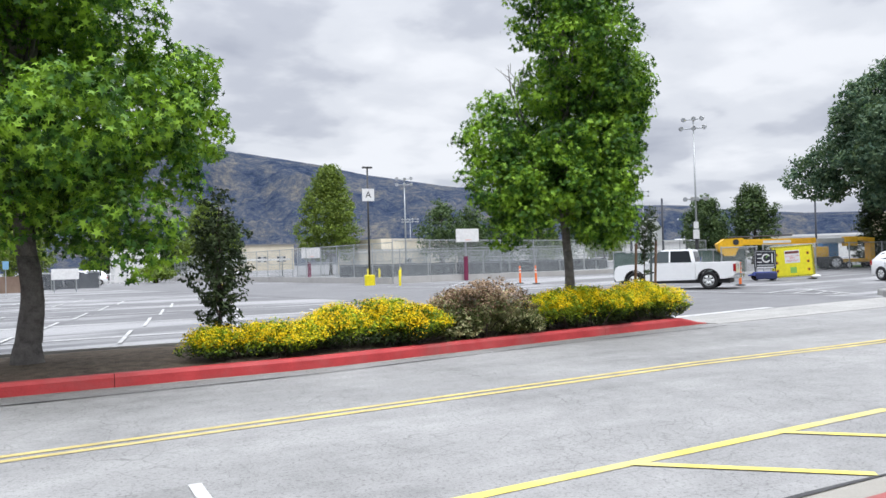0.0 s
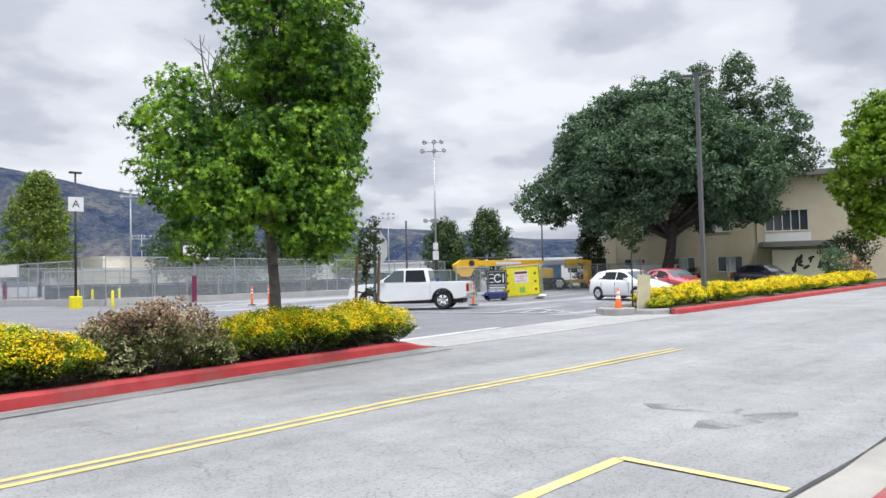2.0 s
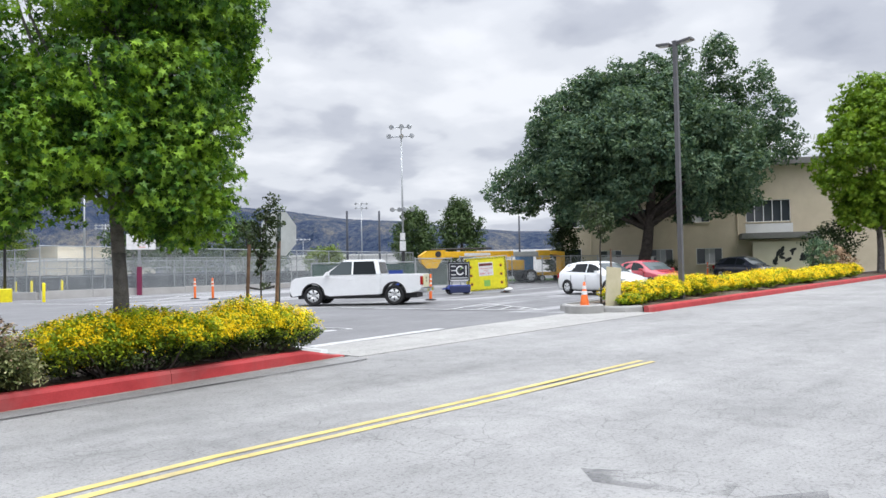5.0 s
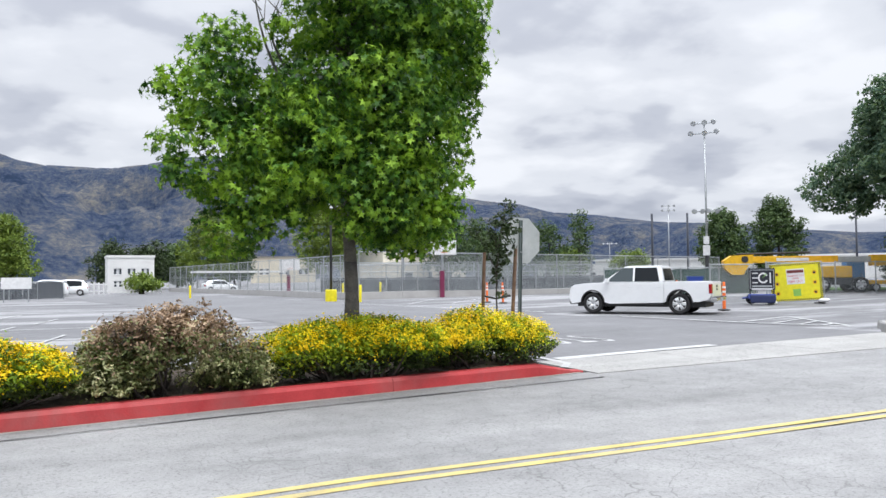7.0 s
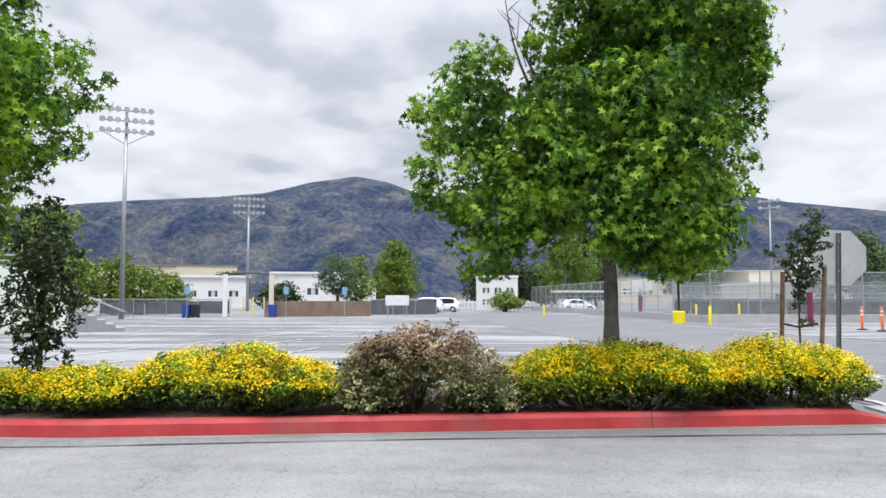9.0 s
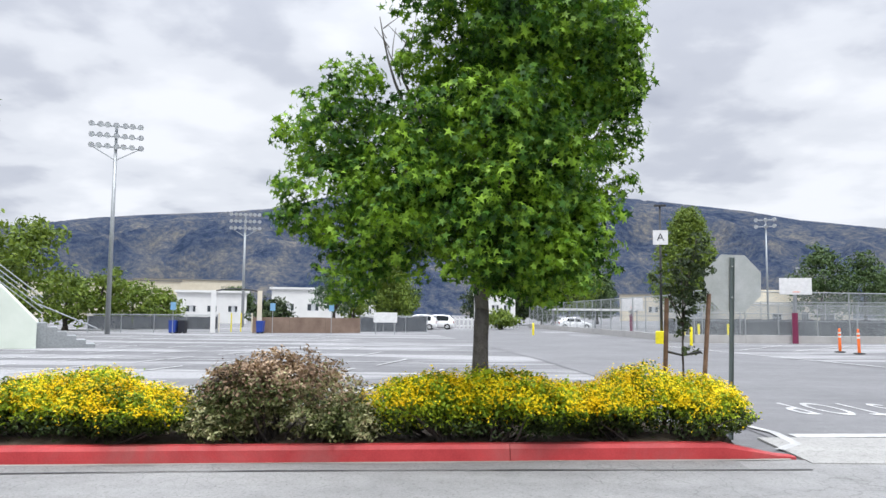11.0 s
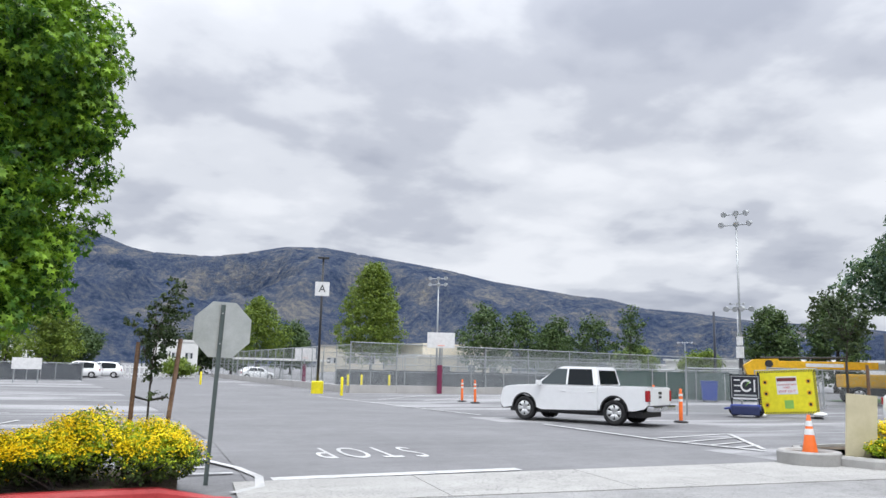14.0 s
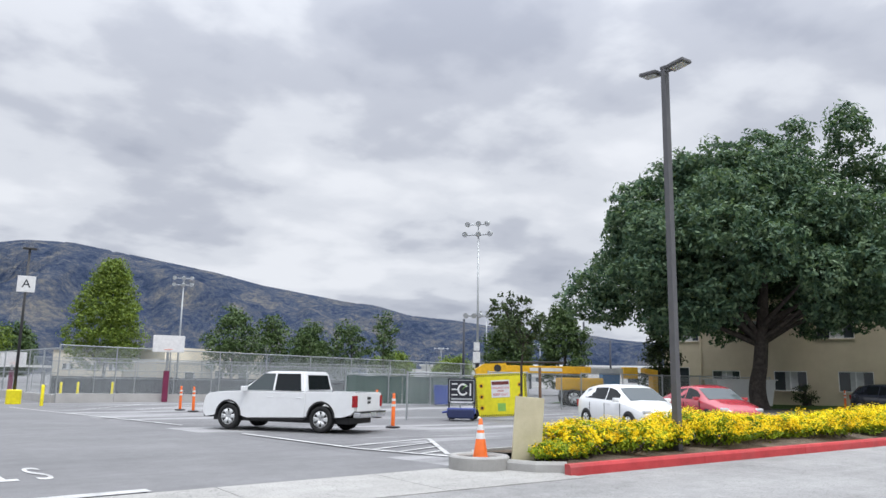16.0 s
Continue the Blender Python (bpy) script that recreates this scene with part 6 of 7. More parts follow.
# ---- fences ----
def fence(a, b, top_a, top_b, z, spacing, label, name="chain_link_fence", mid=True, screen=None, screen_h=(0.0, 1.2), mesh=True, post_r=0.04):
    """Chain-link fence: posts, rails and a wire sheet of its own, in the frame of its own run."""
    a, b = Vector(a), Vector(b)
    d = b - a
    yaw = math.degrees(math.atan2(d.y, d.x))
    length = d.length
    root = thing(name, pose(a.x, a.y, z, 0, 0, yaw), label, "fence", "chain-link fences")
    n = max(1, round(length / spacing))

    def top(u):
        return top_a + (top_b - top_a) * u / length
    for i in range(n + 1):
        u = length * i / n
        part("post", rd((u, 0, -0.3), (u, 0, top(u) + 0.06), post_r, seg=8), GALV, root)
    part("top_rail", rd((0, 0, top_a), (length, 0, top_b), 0.03, seg=6), GALV, root)
    if mid:
        part("mid_rail", rd((0, 0, top_a * 0.5), (length, 0, top_b * 0.5), 0.022, seg=6), GALV, root)
    if mesh:
        bm = bmesh.new()
        vs = [bm.verts.new(p) for p in ((0, 0.045, 0.02), (length, 0.045, 0.02), (length, 0.045, top_b), (0, 0.045, top_a))]
        bm.faces.new(vs)
        part("wire_mesh", bm, CHAIN, root)
    if screen:
        m = max(1, round(length / 3.0))
        for i in range(m):
            u0, u1 = length * i / m + 0.03, length * (i + 1) / m - 0.03
            bm = bmesh.new()
            k = 7
            rows = []
            for j in range(k):
                u = u0 + (u1 - u0) * j / (k - 1)
                y = 0.09 + 0.03 * math.sin(j * 1.9 + i)
                rows.append((bm.verts.new((u, y, screen_h[0])), bm.verts.new((u, y + 0.01, screen_h[1] + 0.03 * math.sin(j * 2.2 + i)))))
            for r, t in zip(rows, rows[1:]):
                bm.faces.new((r[0], t[0], t[1], r[1]))
            part("screen", bm, screen, root, "opaque fabric screen")
    return root


def low_wall(a, b, h, name, label, mat=None):
    a, b = Vector(a), Vector(b)
    d = b - a
    n = max(1, round(d.length / 3.0))
    root = tagged(new(name), label, "wall", kind="structure")
    root.matrix_basis = pose(a.x, a.y, G(a.x), 0, 0, math.degrees(math.atan2(d.y, d.x)))
    for i in range(n):
        part("panel", bx(d.length * i / n + 0.006, d.length * (i + 1) / n - 0.006, -0.1, 0.1, -0.2, h + 0.015 * math.sin(i * 2.4), bevel=0.012), mat or BLOCK_WALL, root)


C0, C1, C2 = (29.22, 50.87), (59.82, 49.24), (21.91, 108.18)
low_wall(C0, C1, 0.52, "court_wall_south", "low grey concrete wall under the court fence")
low_wall((C0[0] - 0.1, C0[1] + 0.1), C2, 0.45, "court_wall_west", "low grey concrete wall along the court")
fence(C0, C1, 2.75, 2.35, G(30) + 0.5, 3.0, "tall galvanised chain-link fence round the sports courts")
fence(C0, C2, 2.75, 2.75, 0.42, 3.0, "tall galvanised chain-link fence along the side of the courts")
fence((31.42, 68.49), (61.65, 65.12), 2.6, 2.6, 0.1, 3.0, "chain-link court fence with a dark fabric windscreen", screen=SCREEN, screen_h=(0.1, 1.45))
fence((32.17, 84.85), (69.47, 80.52), 3.2, 3.2, 0.1, 3.2, "far chain-link court fence", mid=True)
fence((43.34, 42.66), (52.67, 38.7), 1.75, 1.75, G(46), 2.4, "temporary fence with a dark green fabric screen", "temporary_fence", mid=False, screen=GREEN_SCREEN, screen_h=(0.05, 1.65))
fence((43.94, 30.02), (53.48, 33.52), 1.85, 1.85, G(48), 2.6, "temporary chain-link fence panels round the machines", "temporary_fence", mid=False)
fence((53.48, 33.52), (67.36, 30.5), 1.85, 1.85, G(58), 2.8, "temporary chain-link fence panels beside the building", "temporary_fence", mid=False)
fence((38.26, 28.02), (40.73, 27.83), 1.8, 1.8, G(40), 2.4, "temporary chain-link fence panel behind the trailer", "temporary_fence", mid=False)


def hoop(x, y, z, yaw, board_z, pad=True):
    root = thing("basketball_hoop", pose(x, y, z, 0, 0, yaw), "white basketball backboard on a pole with a maroon pad", "basketball hoop", "basketball hoops")
    part("pole", rd((0, 0.6, -0.2), (0, 0.6, board_z + 0.3), 0.08, seg=10), GALV, root)
    part("pad", rd((0, 0.6, 0.05), (0, 0.6, 1.9), 0.17, seg=12), paint_maroon, root, "maroon padded sleeve")
    part("arm", rd((0, 0.6, board_z + 0.2), (0, 0.05, board_z), 0.05, seg=8), GALV, root)
    part("backboard", bx(-0.9, 0.9, -0.03, 0.03, board_z - 0.5, board_z + 0.5, bevel=0.02), WHITE_PLASTIC, root, "white rectangular backboard")
    bm = bmesh.new()
    for i in range(16):
        a, b = 2 * math.pi * i / 16, 2 * math.pi * (i + 1) / 16
        rod(bm, (0.23 * math.cos(a), -0.28 + 0.23 * math.sin(a), board_z - 0.35), (0.23 * math.cos(b), -0.28 + 0.23 * math.sin(b), board_z - 0.35), 0.01, seg=5)
    part("rim", bm, ORANGE, root)


paint_maroon = paint("maroon_pad", (0.20, 0.02, 0.07), 0.6)
hoop(28.81, 69.33, 0.0, -4, 2.8)
hoop(34.9, 49.5, 0.1, -14, 3.5)

for i, (x, y) in enumerate(((87.86, 90.66), (97.25, 93.48), (107.76, 98.58), (115.99, 94.21), (125.26, 96.78), (134.64, 92.38), (143.99, 87.94), (153.25, 83.45))):
    p = thing("net_pole", pose(x, y, 0.4), "tall dark pole carrying a sports net", "net pole", "net poles")
    part("pole", rd((0, 0, -0.4), (0, 0, 10.2 + 1.4 * math.sin(i * 2.7)), 0.2, 0.16, seg=8), NET, p, smooth=True)


# ---- buildings ----
def building(name, c, yaw, w, d, h, wall, label, windows=(), roof=None, overhang=0.3, parapet=0.4, z=None):
    """A box of walls with real window openings on its -y face. windows: (x, z, width, height, mullions)."""
    root = thing(name, pose(c[0], c[1], G(c[0]) if z is None else z, 0, 0, yaw), label, "building", "buildings")
    # front wall in strips round the openings
    bm = bmesh.new()
    xs = sorted({-w / 2, w / 2} | {x - ww / 2 for x, zz, ww, hh, mu in windows} | {x + ww / 2 for x, zz, ww, hh, mu in windows})
    zs = sorted({-0.3, h} | {zz - hh / 2 for x, zz, ww, hh, mu in windows} | {zz + hh / 2 for x, zz, ww, hh, mu in windows})
    for x0, x1 in zip(xs, xs[1:]):
        for z0, z1 in zip(zs, zs[1:]):
            mx, mz = (x0 + x1) / 2, (z0 + z1) / 2
            if any(abs(mx - x) < ww / 2 and abs(mz - zz) < hh / 2 for x, zz, ww, hh, mu in windows):
                continue
            box(bm, x0, x1, -d / 2, -d / 2 + 0.25, z0, z1)
    bmesh.ops.remove_doubles(bm, verts=bm.verts[:], dist=0.0005)
    part("front_wall", bm, wall, root)
    part("side_wall", bx(-w / 2, -w / 2 + 0.25, -d / 2 + 0.25, d / 2, -0.3, h), wall, root)
    part("side_wall", bx(w / 2 - 0.25, w / 2, -d / 2 + 0.25, d / 2, -0.3, h), wall, root)
    part("rear_wall", bx(-w / 2 + 0.25, w / 2 - 0.25, d / 2 - 0.25, d / 2, -0.3, h), wall, root)
    part("roof", bx(-w / 2 - overhang, w / 2 + overhang, -d / 2 - overhang, d / 2 + overhang, h, h + parapet), roof or ROOF_GREY, root)
    for x, zz, ww, hh, mu in windows:
        win = new("window")
        win.parent = root
        win.matrix_basis = pose(x, -d / 2, zz)
        bm = bmesh.new()
        box(bm, -ww / 2, ww / 2, 0.16, 0.18, -hh / 2, hh / 2)
        part("pane", bm, WINDOW_DARK, win)
        bm = bmesh.new()
        t = 0.05
        box(bm, -ww / 2, -ww / 2 + t, 0.04, 0.15, -hh / 2, hh / 2)
        box(bm, ww / 2 - t, ww / 2, 0.04, 0.15, -hh / 2, hh / 2)
        box(bm, -ww / 2 + t, ww / 2 - t, 0.04, 0.15, hh / 2 - t, hh / 2)
        box(bm, -ww / 2 + t, ww / 2 - t, 0.04, 0.15, -hh / 2, -hh / 2 + t)
        for i in range(1, mu + 1):
            u = -ww / 2 + ww * i / (mu + 1)
            box(bm, u - 0.03, u + 0.03, 0.05, 0.14, -hh / 2 + t, hh / 2 - t)
        part("window_frame", bm, WHITE_PAINT, win)
        part("sill", bx(-ww / 2 - 0.05, ww / 2 + 0.05, -0.06, 0.1, -hh / 2 - 0.06, -hh / 2 - 0.001), wall, win)
        if mu and mu < 3:
            part("blind", bx(-ww * 0.16, ww * 0.22, 0.12, 0.14, -hh / 2 + t, hh / 2 - t), BLIND, win)
    return root


# beige two-storey hall beside the road
hall_windows = [(-10.9, 4.8, 1.6, 1.3, 1), (-8.4, 1.5, 1.8, 1.3, 1), (-4.4, 1.5, 2.0, 1.3, 1), (-0.6, 1.5, 2.0, 1.3, 1), (-1.6, 4.9, 2.2, 1.3, 1), (-6.2, 4.9, 1.8, 1.2, 1), (3.9, 5.0, 3.3, 1.75, 4), (-11.3, 1.3, 1.0, 2.1, 0)]
hall = building("beige_hall", (76.22, 28.86), -63, 25, 10, 8.6, STUCCO, "two-storey beige stucco hall with a flat grey roof", hall_windows, ROOF_GREY, 0.7, 0.45)
part("roof_vent", bx(1.5, 2.5, -2.0, -1.2, 9.05, 9.6, bevel=0.03), ROOF_GREY, hall)
part("porch_roof", bx(1.7, 7.3, -7.0, -5.01, 2.75, 3.2, bevel=0.02), ROOF_GREY, hall, "grey flat porch canopy")
part("porch_screen", bx(2.5, 6.7, -6.6, -6.4, 0.0, 2.5, bevel=0.02), CREAM, hall, "pale screen wall with dark leaf pattern")
rs = np.random.default_rng(4)
for i in range(16):
    u, v, k = 2.7 + 3.8 * rs.random(), 0.6 + 1.3 * rs.random(), 0.12 + 0.1 * rs.random()
    bm = bmesh.new()
    bmesh.ops.create_circle(bm, cap_ends=True, segments=6, radius=k, matrix=Matrix.Translation((u, -6.605, v)) @ Matrix.Rotation(math.pi / 2, 4, "X") @ Matrix.Rotation(rs.random() * 3, 4, "Z") @ Matrix.Diagonal((1.6, 0.7, 1, 1)))
    part("leaf_tile", bm, DARK_TRIM, hall)
for u in (-10.0, 1.6):
    part("downpipe", rd((u, -5.06, 0.0), (u, -5.06, 8.0), 0.05, seg=8), STUCCO, hall)
part("white_band", bx(2.2, 5.7, -5.03, -5.002, 3.25, 4.0), WHITE_WALL, hall)

building("cream_gym", (52.63, 102), 10, 13.4, 12, 4.37, CREAM, "low cream building behind the courts", [(-3.5, 1.5, 1.2, 1.2, 0), (0.5, 1.5, 1.2, 1.2, 0), (3.8, 1.5, 1.2, 1.2, 0)], CREAM, 0.05, 0.3)
building("cream_gym", (47.26, 91.71), 10, 6.7, 6, 2.91, CREAM, "small cream annex behind the courts", [(0.5, 1.4, 1.2, 1.0, 0)], WHITE_WALL, 0.1, 0.15)
building("white_block", (17.02, 110.33), 2, 5.6, 6, 4.48, WHITE_WALL, "three-storey white block with orange and yellow balconies", [(-1.6, 1.1, 1.0, 0.8, 1), (-1.6, 2.7, 1.0, 0.8, 1), (0.05, 1.1, 1.0, 0.8, 1), (0.05, 2.7, 1.0, 0.8, 1), (1.7, 1.1, 1.0, 0.8, 1), (1.7, 2.7, 1.0, 0.8, 1)], WHITE_WALL, 0.1, 0.3)
for az, d, w, h, mat, lab in ((-20.0, 133, 10.7, 4.7, WHITE_WALL, "long white low building beyond the lot"), (-12.9, 145, 14.6, 5.8, WHITE_WALL, "white flat-roofed school building beyond the lot"), (-9.5, 138, 5.8, 4.4, WHITE_WALL, "small white house beyond the wall"), (-25.9, 265, 31.0, 11.4, CREAM, "distant beige housing on the slope"), (-21.9, 280, 35.7, 12.6, CREAM, "distant beige housing on the slope"), (-29.9, 255, 26.9, 10.3, CREAM, "distant beige housing on the slope"), (12.0, 231, 18.6, 7.6, CREAM, "distant low pale building"), (42.9, 173, 46.1, 4.5, WHITE_WALL, "long white building beyond the field"), (50.9, 173, 46.1, 4.8, WHITE_WALL, "long white building beyond the field"), (35.5, 200, 31.0, 3.8, WHITE_WALL, "far pale building beyond the field")):
    x, y = polar(az, d)
    ws = [(-w * 0.3, h * 0.45, w * 0.14, h * 0.22, 1), (0.0, h * 0.45, w * 0.14, h * 0.22, 1), (w * 0.3, h * 0.45, w * 0.14, h * 0.22, 1)]
    building("far_building", (x, y), -az, w, 10, h, mat, lab, ws, ROOF_GREY if mat is CREAM else WHITE_WALL, 0.4, 0.35, z=0.2)


# ---- bleachers, gate and far fence on the west side ----
def bleachers():
    x, y = polar(-32.6, 44.1)
    root = thing("bleachers", pose(x, y, 0, 0, 0, 31), "pale green concrete bleachers with steel guard rails and steps", "bleachers")
    bm = bmesh.new()
    prism(bm, [(-14, -0.2), (2.2, -0.2), (2.2, 1.2), (0.4, 3.1), (-14, 3.1)], -3.0, 3.0)
    bmesh.ops.triangulate(bm, faces=[f for f in bm.faces if len(f.verts) > 4])
    bmesh.ops.recalc_face_normals(bm, faces=bm.faces[:])
    part("wall", bm, surface("pale_green_plaster", (0.60, 0.66, 0.58), (0.72, 0.77, 0.69), 0.85, 0.6, 30.0, 0.2), root)
    for z in (3.3, 3.55, 3.8, 4.05):
        part("guard_rail", rd((-14, -2.9, z), (0.3, -2.9, z), 0.025, seg=6), GALV, root)
        part("guard_rail", rd((0.3, -2.9, z), (2.4, -2.9, z - 1.7), 0.025, seg=6), GALV, root)
    for i in range(9):
        u = -14 + 1.78 * i
        part("guard_post", rd((u, -2.9, 3.1), (u, -2.9, 4.08), 0.03, seg=6), GALV, root)
    for i in range(6):
        part("step", bx(2.2 + 0.42 * i, 2.64 + 0.42 * i, -2.6, -0.6, -0.1, 1.15 - 0.2 * i), GALV, root)
    for s in (-2.6, -0.6):
        part("stair_rail", rd((2.2, s, 2.05), (4.8, s, 0.9), 0.03, seg=6), GALV, root)


bleachers()


def west_edge():
    x0, y0 = polar(-27.5, 69.8)
    x1, y1 = polar(-19.1, 69.2)
    fence((x0, y0), (x1, y1), 1.5, 1.5, 0.0, 2.4, "low dark fabric fence along the field", "field_fence", mid=False, screen=SCREEN, screen_h=(0.3, 1.35))
    x2, y2 = polar(-16.7, 69.4)
    x3, y3 = polar(-9.0, 70.7)
    low_wall((x2, y2), (x3, y3), 1.35, "brown_wall", "brown block wall at the end of the lot", BROWN_WALL)
    x4, y4 = polar(-4.1, 73.2)
    fence((x3, y3), (x4, y4), 1.5, 1.5, 0.0, 2.4, "dark fabric fence at the end of the lot", "field_fence", mid=False, screen=SCREEN, screen_h=(0.1, 1.4))
    gx, gy = polar(-19.4, 68.1)
    g = thing("entrance_gate", pose(gx, gy, 0, 0, 0, 17), "arched metal entrance gate between posts", "gate")
    part("gate_post", bx(-0.2, 0.2, -0.2, 0.2, 0, 3.6, bevel=0.03), WHITE_WALL, g)
    part("gate_post", bx(3.6, 4.0, -0.2, 0.2, 0, 3.6, bevel=0.03), CREAM, g)
    for i in range(8):
        a, b = math.pi * i / 8, math.pi * (i + 1) / 8
        part("arch", rd((1.9 - 1.9 * math.cos(a), 0, 3.4 + 0.35 * math.sin(a)), (1.9 - 1.9 * math.cos(b), 0, 3.4 + 0.35 * math.sin(b)), 0.06, seg=6), BLACK_STEEL, g)
    for u in (0.5, 1.5, 2.3, 3.2):
        part("gate_bar", rd((u, 0, 0.1), (u, 0, 1.7), 0.06, seg=6), BASE_YELLOW if u in (1.5, 2.3) else CREAM, g)
    for az, d, mat in ((-22.0, 66.9, BIN_BLUE), (-21.4, 66.9, SIGN_BLACK), (-16.1, 67.5, BIN_BLUE)):
        x, y = polar(az, d)
        bin_box(x, y, 0.6, 0.6, 1.0, mat, "plastic refuse bin at the edge of the field", "refuse_bin", 0)
    for az in (-22.0, -15.2, -11.0):
        x, y = polar(az, 63.5)
        s = thing("parking_sign", pose(x, y, 0, 0, 0, -az), "small blue parking sign on a thin post", "road sign", "parking signs")
        part("post", rd((0, 0, -0.1), (0, 0, 2.5), 0.03, seg=6), GALV, s)
        part("plate", bx(-0.2, 0.2, -0.05, -0.03, 1.9, 2.5, bevel=0.005), paint_sky, s)
    x, y = polar(-7.1, 65.9)
    s = thing("notice_board", pose(x, y, 0, 0, 0, 6), "white notice board on two posts", "notice board")
    part("board", bx(-1.0, 1.0, -0.04, 0.04, 1.0, 1.85, bevel=0.01), WHITE_PLASTIC, s)
    for u in (-0.8, 0.8):
        part("post", rd((u, 0.05, 0), (u, 0.05, 1.85), 0.05, seg=6), GALV, s)
    x, y = polar(-2.5, 93.1)
    s = thing("picket_railing", pose(x, y, 0.1, 0, 0, 1), "long white picket railing at the lot entrance", "railing")
    for z in (0.25, 1.0):
        part("rail", bx(-2.0, 8.0, -0.04, 0.04, z, z + 0.1), WHITE_PLASTIC, s)
    for i in range(21):
        part("picket", bx(-2.0 + 0.5 * i, -1.86 + 0.5 * i, -0.03, 0.03, 0.0, 1.25), WHITE_PLASTIC, s)
    for az, d, mat, lab in ((-4.9, 88.0, WHITE_PAINT, "white van parked at the far edge of the lot"), (-3.6, 90.6, WHITE_PAINT, "white car parked at the far edge of the lot")):
        x, y = polar(az, d)
        hatchback(pose(x, y, 0, 0, 0, 175), mat, lab, "parked_car", 4.5, 1.7)
    hatchback(pose(26.99, 98.75, 0, 0, 0, 10), WHITE_PAINT, "white car parked beyond the court fence", "parked_car", 4.4, 1.5)
    s = thing("shade_canopy", pose(30.33, 103.87, 0, 0, 0, 4), "white flat shade canopy on posts beyond the courts", "canopy")
    part("roof", bx(-6, 6, -2, 2, 2.4, 2.65), WHITE_WALL, s)
    for u in (-5.5, 0, 5.5):
        part("post", rd((u, 0, 0), (u, 0, 2.4), 0.08, seg=6), GALV, s)


paint_sky = paint("parking_sign_blue", (0.2, 0.4, 0.6), 0.5)
west_edge()


# ---- trees and hedges beyond the lot ----
def far_tree(x, y, h, w, leaf, label, seed, name="background_tree", trunk=0.25, low=0.12, n=26, size=0.4, shape=OVAL, conical=False, per_area=9):
    rng = np.random.default_rng(seed)
    prof = egg(w * 0.32, w * 0.5, w * (0.06 if conical else 0.2), 0.22 if conical else 0.45)
    r = w * 0.16
    lobes = crown_lobes(rng, h * low + r, h - r * 0.7, prof, n, r * 0.75, r * 1.25)
    tree(x, y, G(x) - 0.05, h * low + 0.3, trunk, lobes, leaf, size, shape, DARK_BARK, label, seed, per_area=per_area, name=name, sprig=size * 1.6, per_sprig=14, twig_limit=5)


far_tree(41.52, 100.1, 16.3, 10.7, CONIFER, "tall pale-green conical tree behind the courts", 101, "conical_tree", conical=True, n=40, low=0.08, size=0.36, per_area=16)
far_tree(28.42, 120.65, 12.7, 10.7, CONIFER, "pale-green broad conical tree behind the courts", 102, "conical_tree", conical=True, n=34, low=0.08, size=0.4)
far_tree(3.92, 98.89, 9.5, 7.9, CONIFER, "dense pale-green pyramidal tree at the lot edge", 103, "conical_tree", conical=True, n=34, low=0.06, size=0.34, per_area=16)
far_tree(-4.22, 102.08, 7.7, 6.8, CAMPHOR, "grey-green gum tree at the lot edge", 104, low=0.2, size=0.36)
for i, (x, y, h, w) in enumerate(((52.4, 87.13, 9.2, 7.5), (57.74, 88.86, 8.8, 6.5), (62.52, 88.12, 8.2, 6.5), (67.19, 87.11, 8.4, 6.0), (71.76, 86.03, 9.6, 5.0))):
    far_tree(x, y, h, w, FAR_LEAF, "dark-green rounded tree in a row behind the field", 110 + i, low=0.1, size=0.4)
far_tree(66.91, 55.91, 7.5, 5.8, FAR_LEAF, "dark pine with a flat crown", 120, "pine_tree", low=0.04, size=0.3, per_area=30, n=34)
far_tree(72.75, 54.83, 8.4, 5.8, FAR_LEAF, "dark pine with a flat crown", 121, "pine_tree", low=0.04, size=0.3, per_area=30, n=34)
far_tree(62.79, 35.48, 6.4, 3.1, DARK_LEAF, "dense dark cypress beside the building", 122, "cypress_tree", low=0.02, size=0.24, conical=True, per_area=60, n=34)
for i, (az, d, h, w, leaf) in enumerate(((-33.6, 59, 8.3, 6.8, CONIFER), (-31.2, 63, 8.8, 6.9, CONIFER), (-29.0, 78, 5.4, 6.2, CONIFER), (-26.6, 80, 6.2, 5.2, CONIFER), (-24.9, 83, 4.8, 5.7, CONIFER), (-22.9, 87, 4.2, 4.8, CONIFER), (-15.4, 79, 3.2, 4.8, DARK_LEAF), (-9.8, 113, 7.9, 5.7, CONIFER), (-0.4, 125, 7.4, 6.9, DARK_LEAF), (2.1, 131, 7.5, 8.0, DARK_LEAF), (1.2, 93, 2.2, 4.4, CONIFER), (4.1, 137, 7.5, 10.3, FAR_LEAF), (8.1, 149, 9.2, 10.3, FAR_LEAF), (33.1, 167, 7.1, 10.7, CONIFER), (37.5, 153, 5.9, 9.4, CONIFER), (27.1, 149, 9.0, 10.8, FAR_LEAF), (-38.4, 74, 9.5, 8.4, CONIFER), (-18.8, 241, 9.6, 14.9, FAR_LEAF), (-7.0, 230, 11.6, 18.5, FAR_LEAF))):
    x, y = polar(az, d)
    far_tree(x, y, h, w, leaf, "leafy green tree standing beyond the parking lot", 130 + i, low=0.05, size=0.36 + d * 0.0015, n=20)

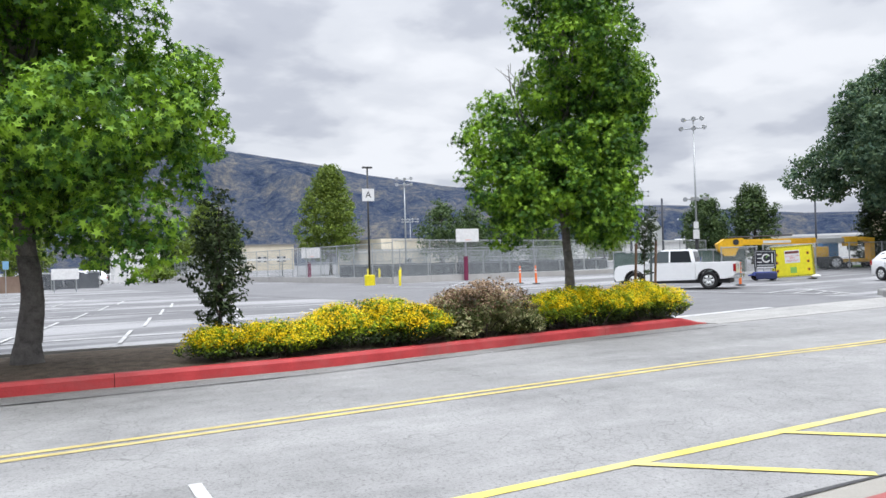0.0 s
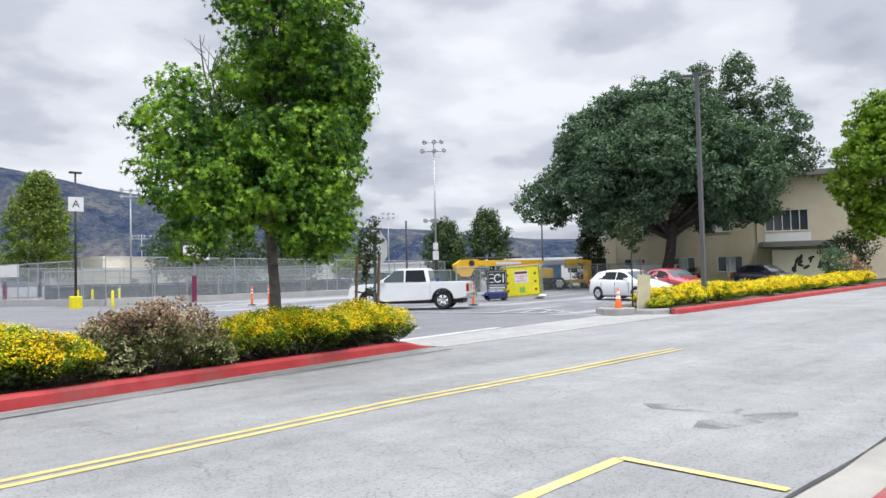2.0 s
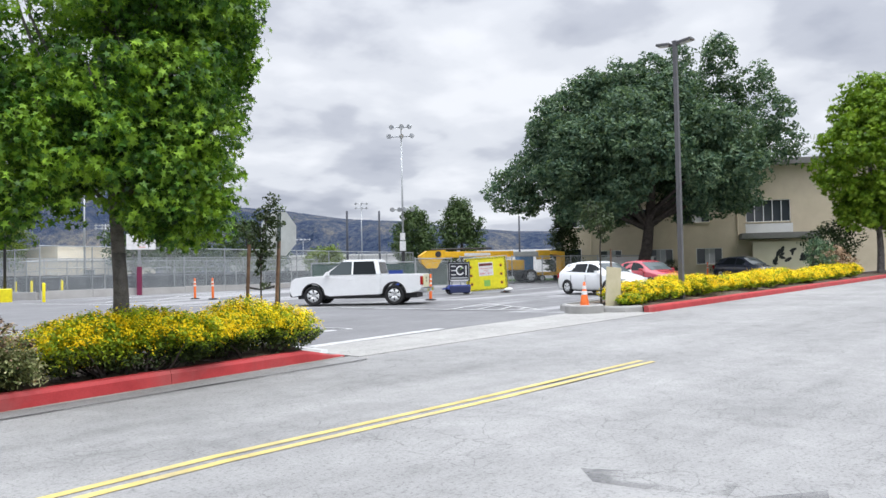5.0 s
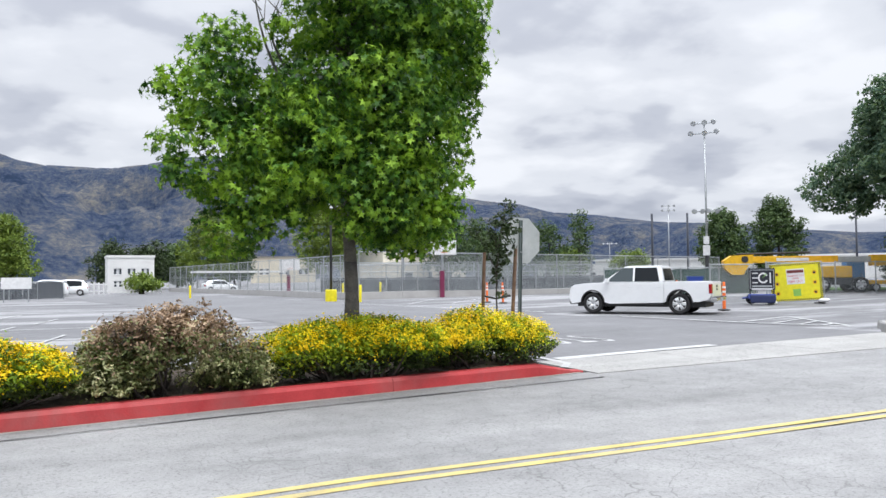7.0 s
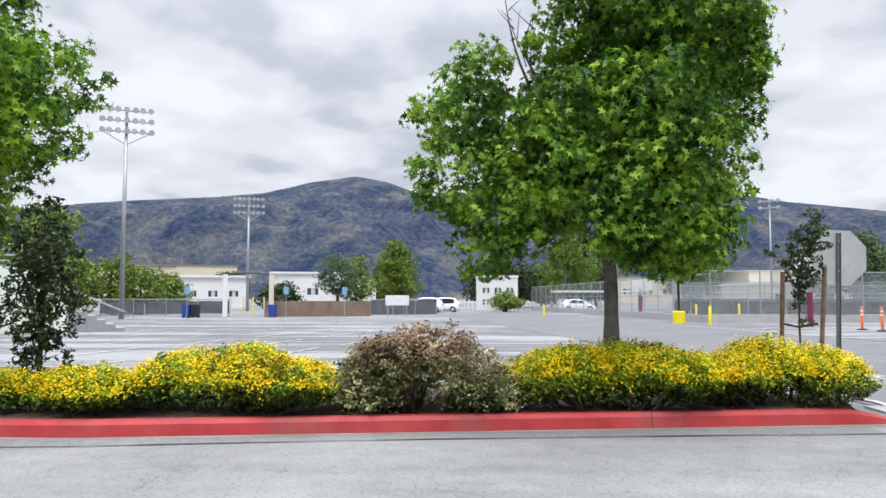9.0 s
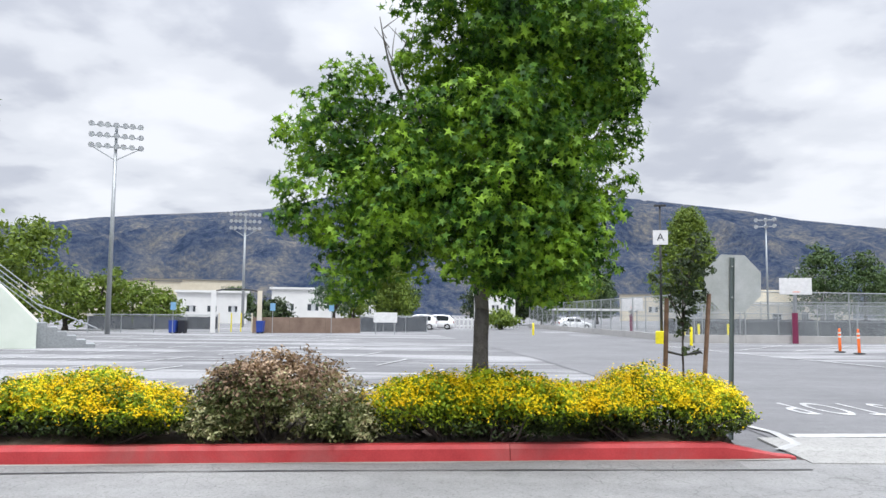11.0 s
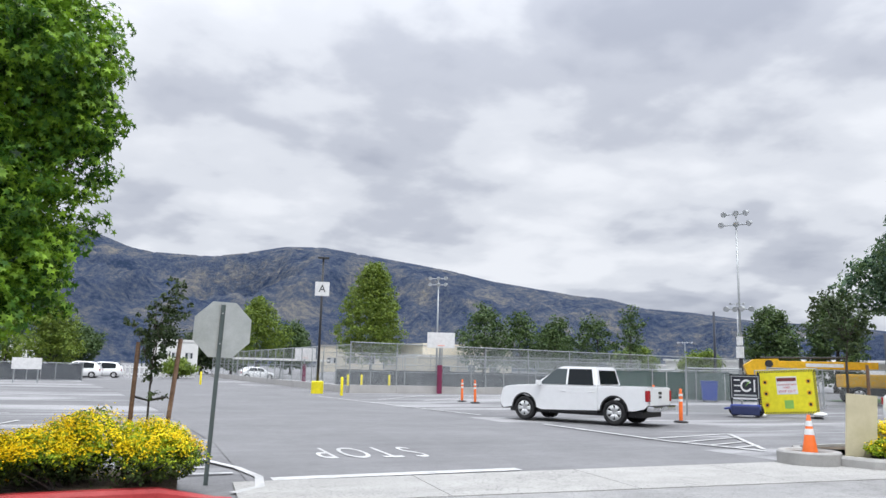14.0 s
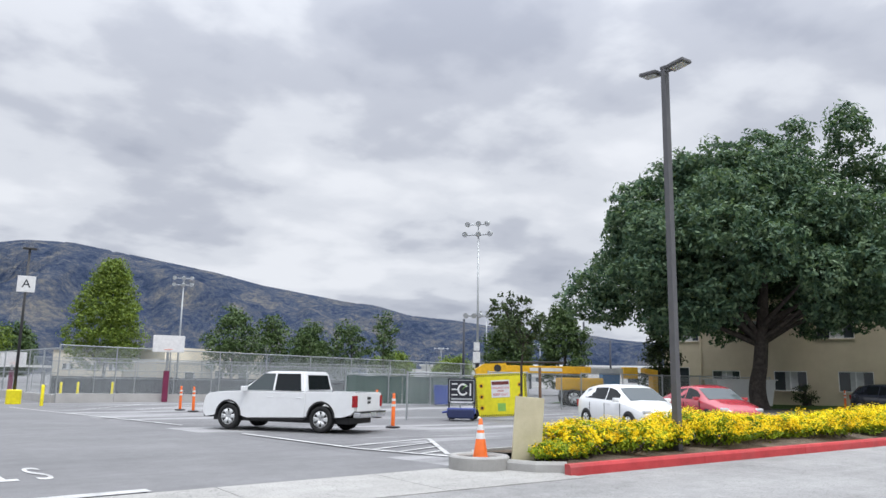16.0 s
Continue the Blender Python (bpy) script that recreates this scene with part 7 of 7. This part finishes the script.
# roadside trees further up the road
rng_g = np.random.default_rng(15)
tree(65.81, 13.67, G(67) + 0.1, 2.6, 0.22, crown_lobes(rng_g, 3.2, 11.9, egg(2.5, 4.1, 1.7, 0.4), 44, 1.0, 1.5), FRESH, 0.30, STAR, BARK, "bright-green street tree further up the road", 51, per_area=26, name="street_tree", sprig=0.4, per_sprig=14, group="street trees", twig_limit=12)
far_tree(64.59, 16.1, 3.7, 3.8, DARK_LEAF, "dark rounded shrub tree beside the road", 160, low=0.15, size=0.2, per_area=22)
far_tree(57.33, 14.94, 2.6, 2.1, CAMPHOR, "grey-green rounded shrub by the road", 161, "tall_shrub", low=0.02, size=0.16, per_area=40)
far_tree(60.21, 14.77, 1.8, 2.7, BROWN_SHRUB, "pale bronze shrub by the road", 162, "tall_shrub", low=0.02, size=0.15, per_area=40)
rng_j = np.random.default_rng(18)
tree(100.06, 12.05, G(97), 4.0, 0.4, crown_lobes(rng_j, 5.0, 13.2, egg(6.6, 8.4, 3.0, 0.4), 50, 1.3, 2.0), PURPLE, 0.42, OVAL, DARK_BARK, "jacaranda tree in full purple blossom by the road", 52, per_area=18, name="jacaranda_tree", sprig=0.55, per_sprig=14, twig_limit=16)
far_tree(111.28, 21.66, 12.3, 13.3, FAR_LEAF, "dark-green street tree at the end of the road", 163, low=0.25, size=0.5)
far_tree(119.18, 10.94, 11.4, 13.3, FRESH, "green street tree at the end of the road", 164, low=0.25, size=0.5)
far_tree(104, 17.0, 6.5, 9.0, FAR_LEAF, "dark-green tree shading the end of the road", 165, low=0.2, size=0.4)
far_tree(116, 13.5, 8.0, 10.0, FAR_LEAF, "dark-green tree shading the end of the road", 166, low=0.2, size=0.45)
building("road_end_building", (134.19, 17.2), -80, 30, 10, 6.0, CREAM, "low beige building at the end of the road", [(-6, 2, 3, 1.6, 2), (0, 2, 3, 1.6, 2), (6, 2, 3, 1.6, 2)], ROOF_GREY, 0.6, 0.4, z=0.6)
hatchback(pose(82.91, 11.65, G(84), 0, 0, 182), WHITE_PAINT, "white pickup-sized car standing far up the road", "parked_car", 4.6, 1.6)


# hedge and lawn in front of the hall
for i, (u, v) in enumerate(((-6.8, -6.2), (-3.2, -6.1), (1.0, -6.2), (4.9, -6.0))):
    p = pose(76.7, 28.52, 0, 0, 0, -63) @ Vector((u - 5, v, 0))
    far_tree(p.x, p.y, 1.3, 2.2, DARK_LEAF, "clipped dark shrub under the hall windows", 170 + i, "hedge_shrub", low=0.02, size=0.16, n=10, per_area=30)
lp = [pose(76.7, 28.52, 0, 0, 0, -63) @ Vector((q[0] - 5, q[1], 0)) for q in ((-14, -13.0, 0), (14, -13.0, 0), (14, -5.3, 0), (-14, -5.3, 0))]
sheet("lawn", [(q.x, q.y) for q in lp], 0.03, GRASS, "mown green lawn in front of the hall", "lawn")


# ---- lot markings ----
def stop_word():
    root = tagged(new("stop_lettering"), "worn white STOP lettering painted on the drive", "road marking", kind="structure")
    # painted for drivers leaving the lot, so it reads from the far side
    for i, ch in enumerate("STOP"):
        text_part(ch, 0.72, root, pose(24.02 - 0.6 * i, 17.45 + 0.03 * i, G(24.02 - 0.6 * i) + 0.001, 0, 0, 183), WHITE_LINE, "letter", stretch=3.6, extrude=0.0)


stop_word()
for a, b, w in (((30.18, 24.1), (30.87, 18.53), 0.14), ((30.87, 18.53), (31.71, 16.07), 0.14), ((33.9, 20.06), (31.91, 16.37), 0.12), ((30.71, 19.1), (33.8, 20.05), 0.1), ((30.95, 18.14), (33.37, 19.05), 0.1), ((31.2, 17.38), (32.84, 18.05), 0.1), ((31.46, 16.82), (32.42, 17.16), 0.1), ((29.75, 28.5), (26.4, 45.5), 0.12), ((28.83, 41.01), (33.05, 46.92), 0.12), ((31.01, 40), (36.36, 46.06), 0.12)):
    strip("lot_line", a, b, w, WHITE_LINE, "worn white parking line on the lot", 0.006)
for i in range(9):
    y = 19.5 + 5.2 * i
    strip("lot_line", (-30, y), (19.4 - 0.33 * (y - 14), y), 0.12, WHITE_LINE, "worn white parking line on the lot", 0.006)
    for k in range(14):
        x = 18.0 - 0.33 * (y - 14) - 2.8 * k
        strip("lot_line", (x, y - 1.9), (x + 0.6, y + 1.9), 0.1, WHITE_LINE, "worn white parking bay line on the lot", 0.006)
pts = [(20.31, 12.9), (20.7, 13.36), (20.76, 14.33), (20.49, 15.47), (19.88, 16.85), (18.81, 18.66)]
for a, b in zip(pts, pts[1:]):
    strip("edge_line", a, b, 0.13, WHITE_LINE, "worn white edge line curving round the planter end", 0.013)
for i in range(5):
    strip("lot_line", (18.2, 14.6 + 0.75 * i), (20.4 - 0.35 * i, 14.9 + 0.75 * i), 0.12, WHITE_LINE, "white hatch line behind the planter end", 0.008)
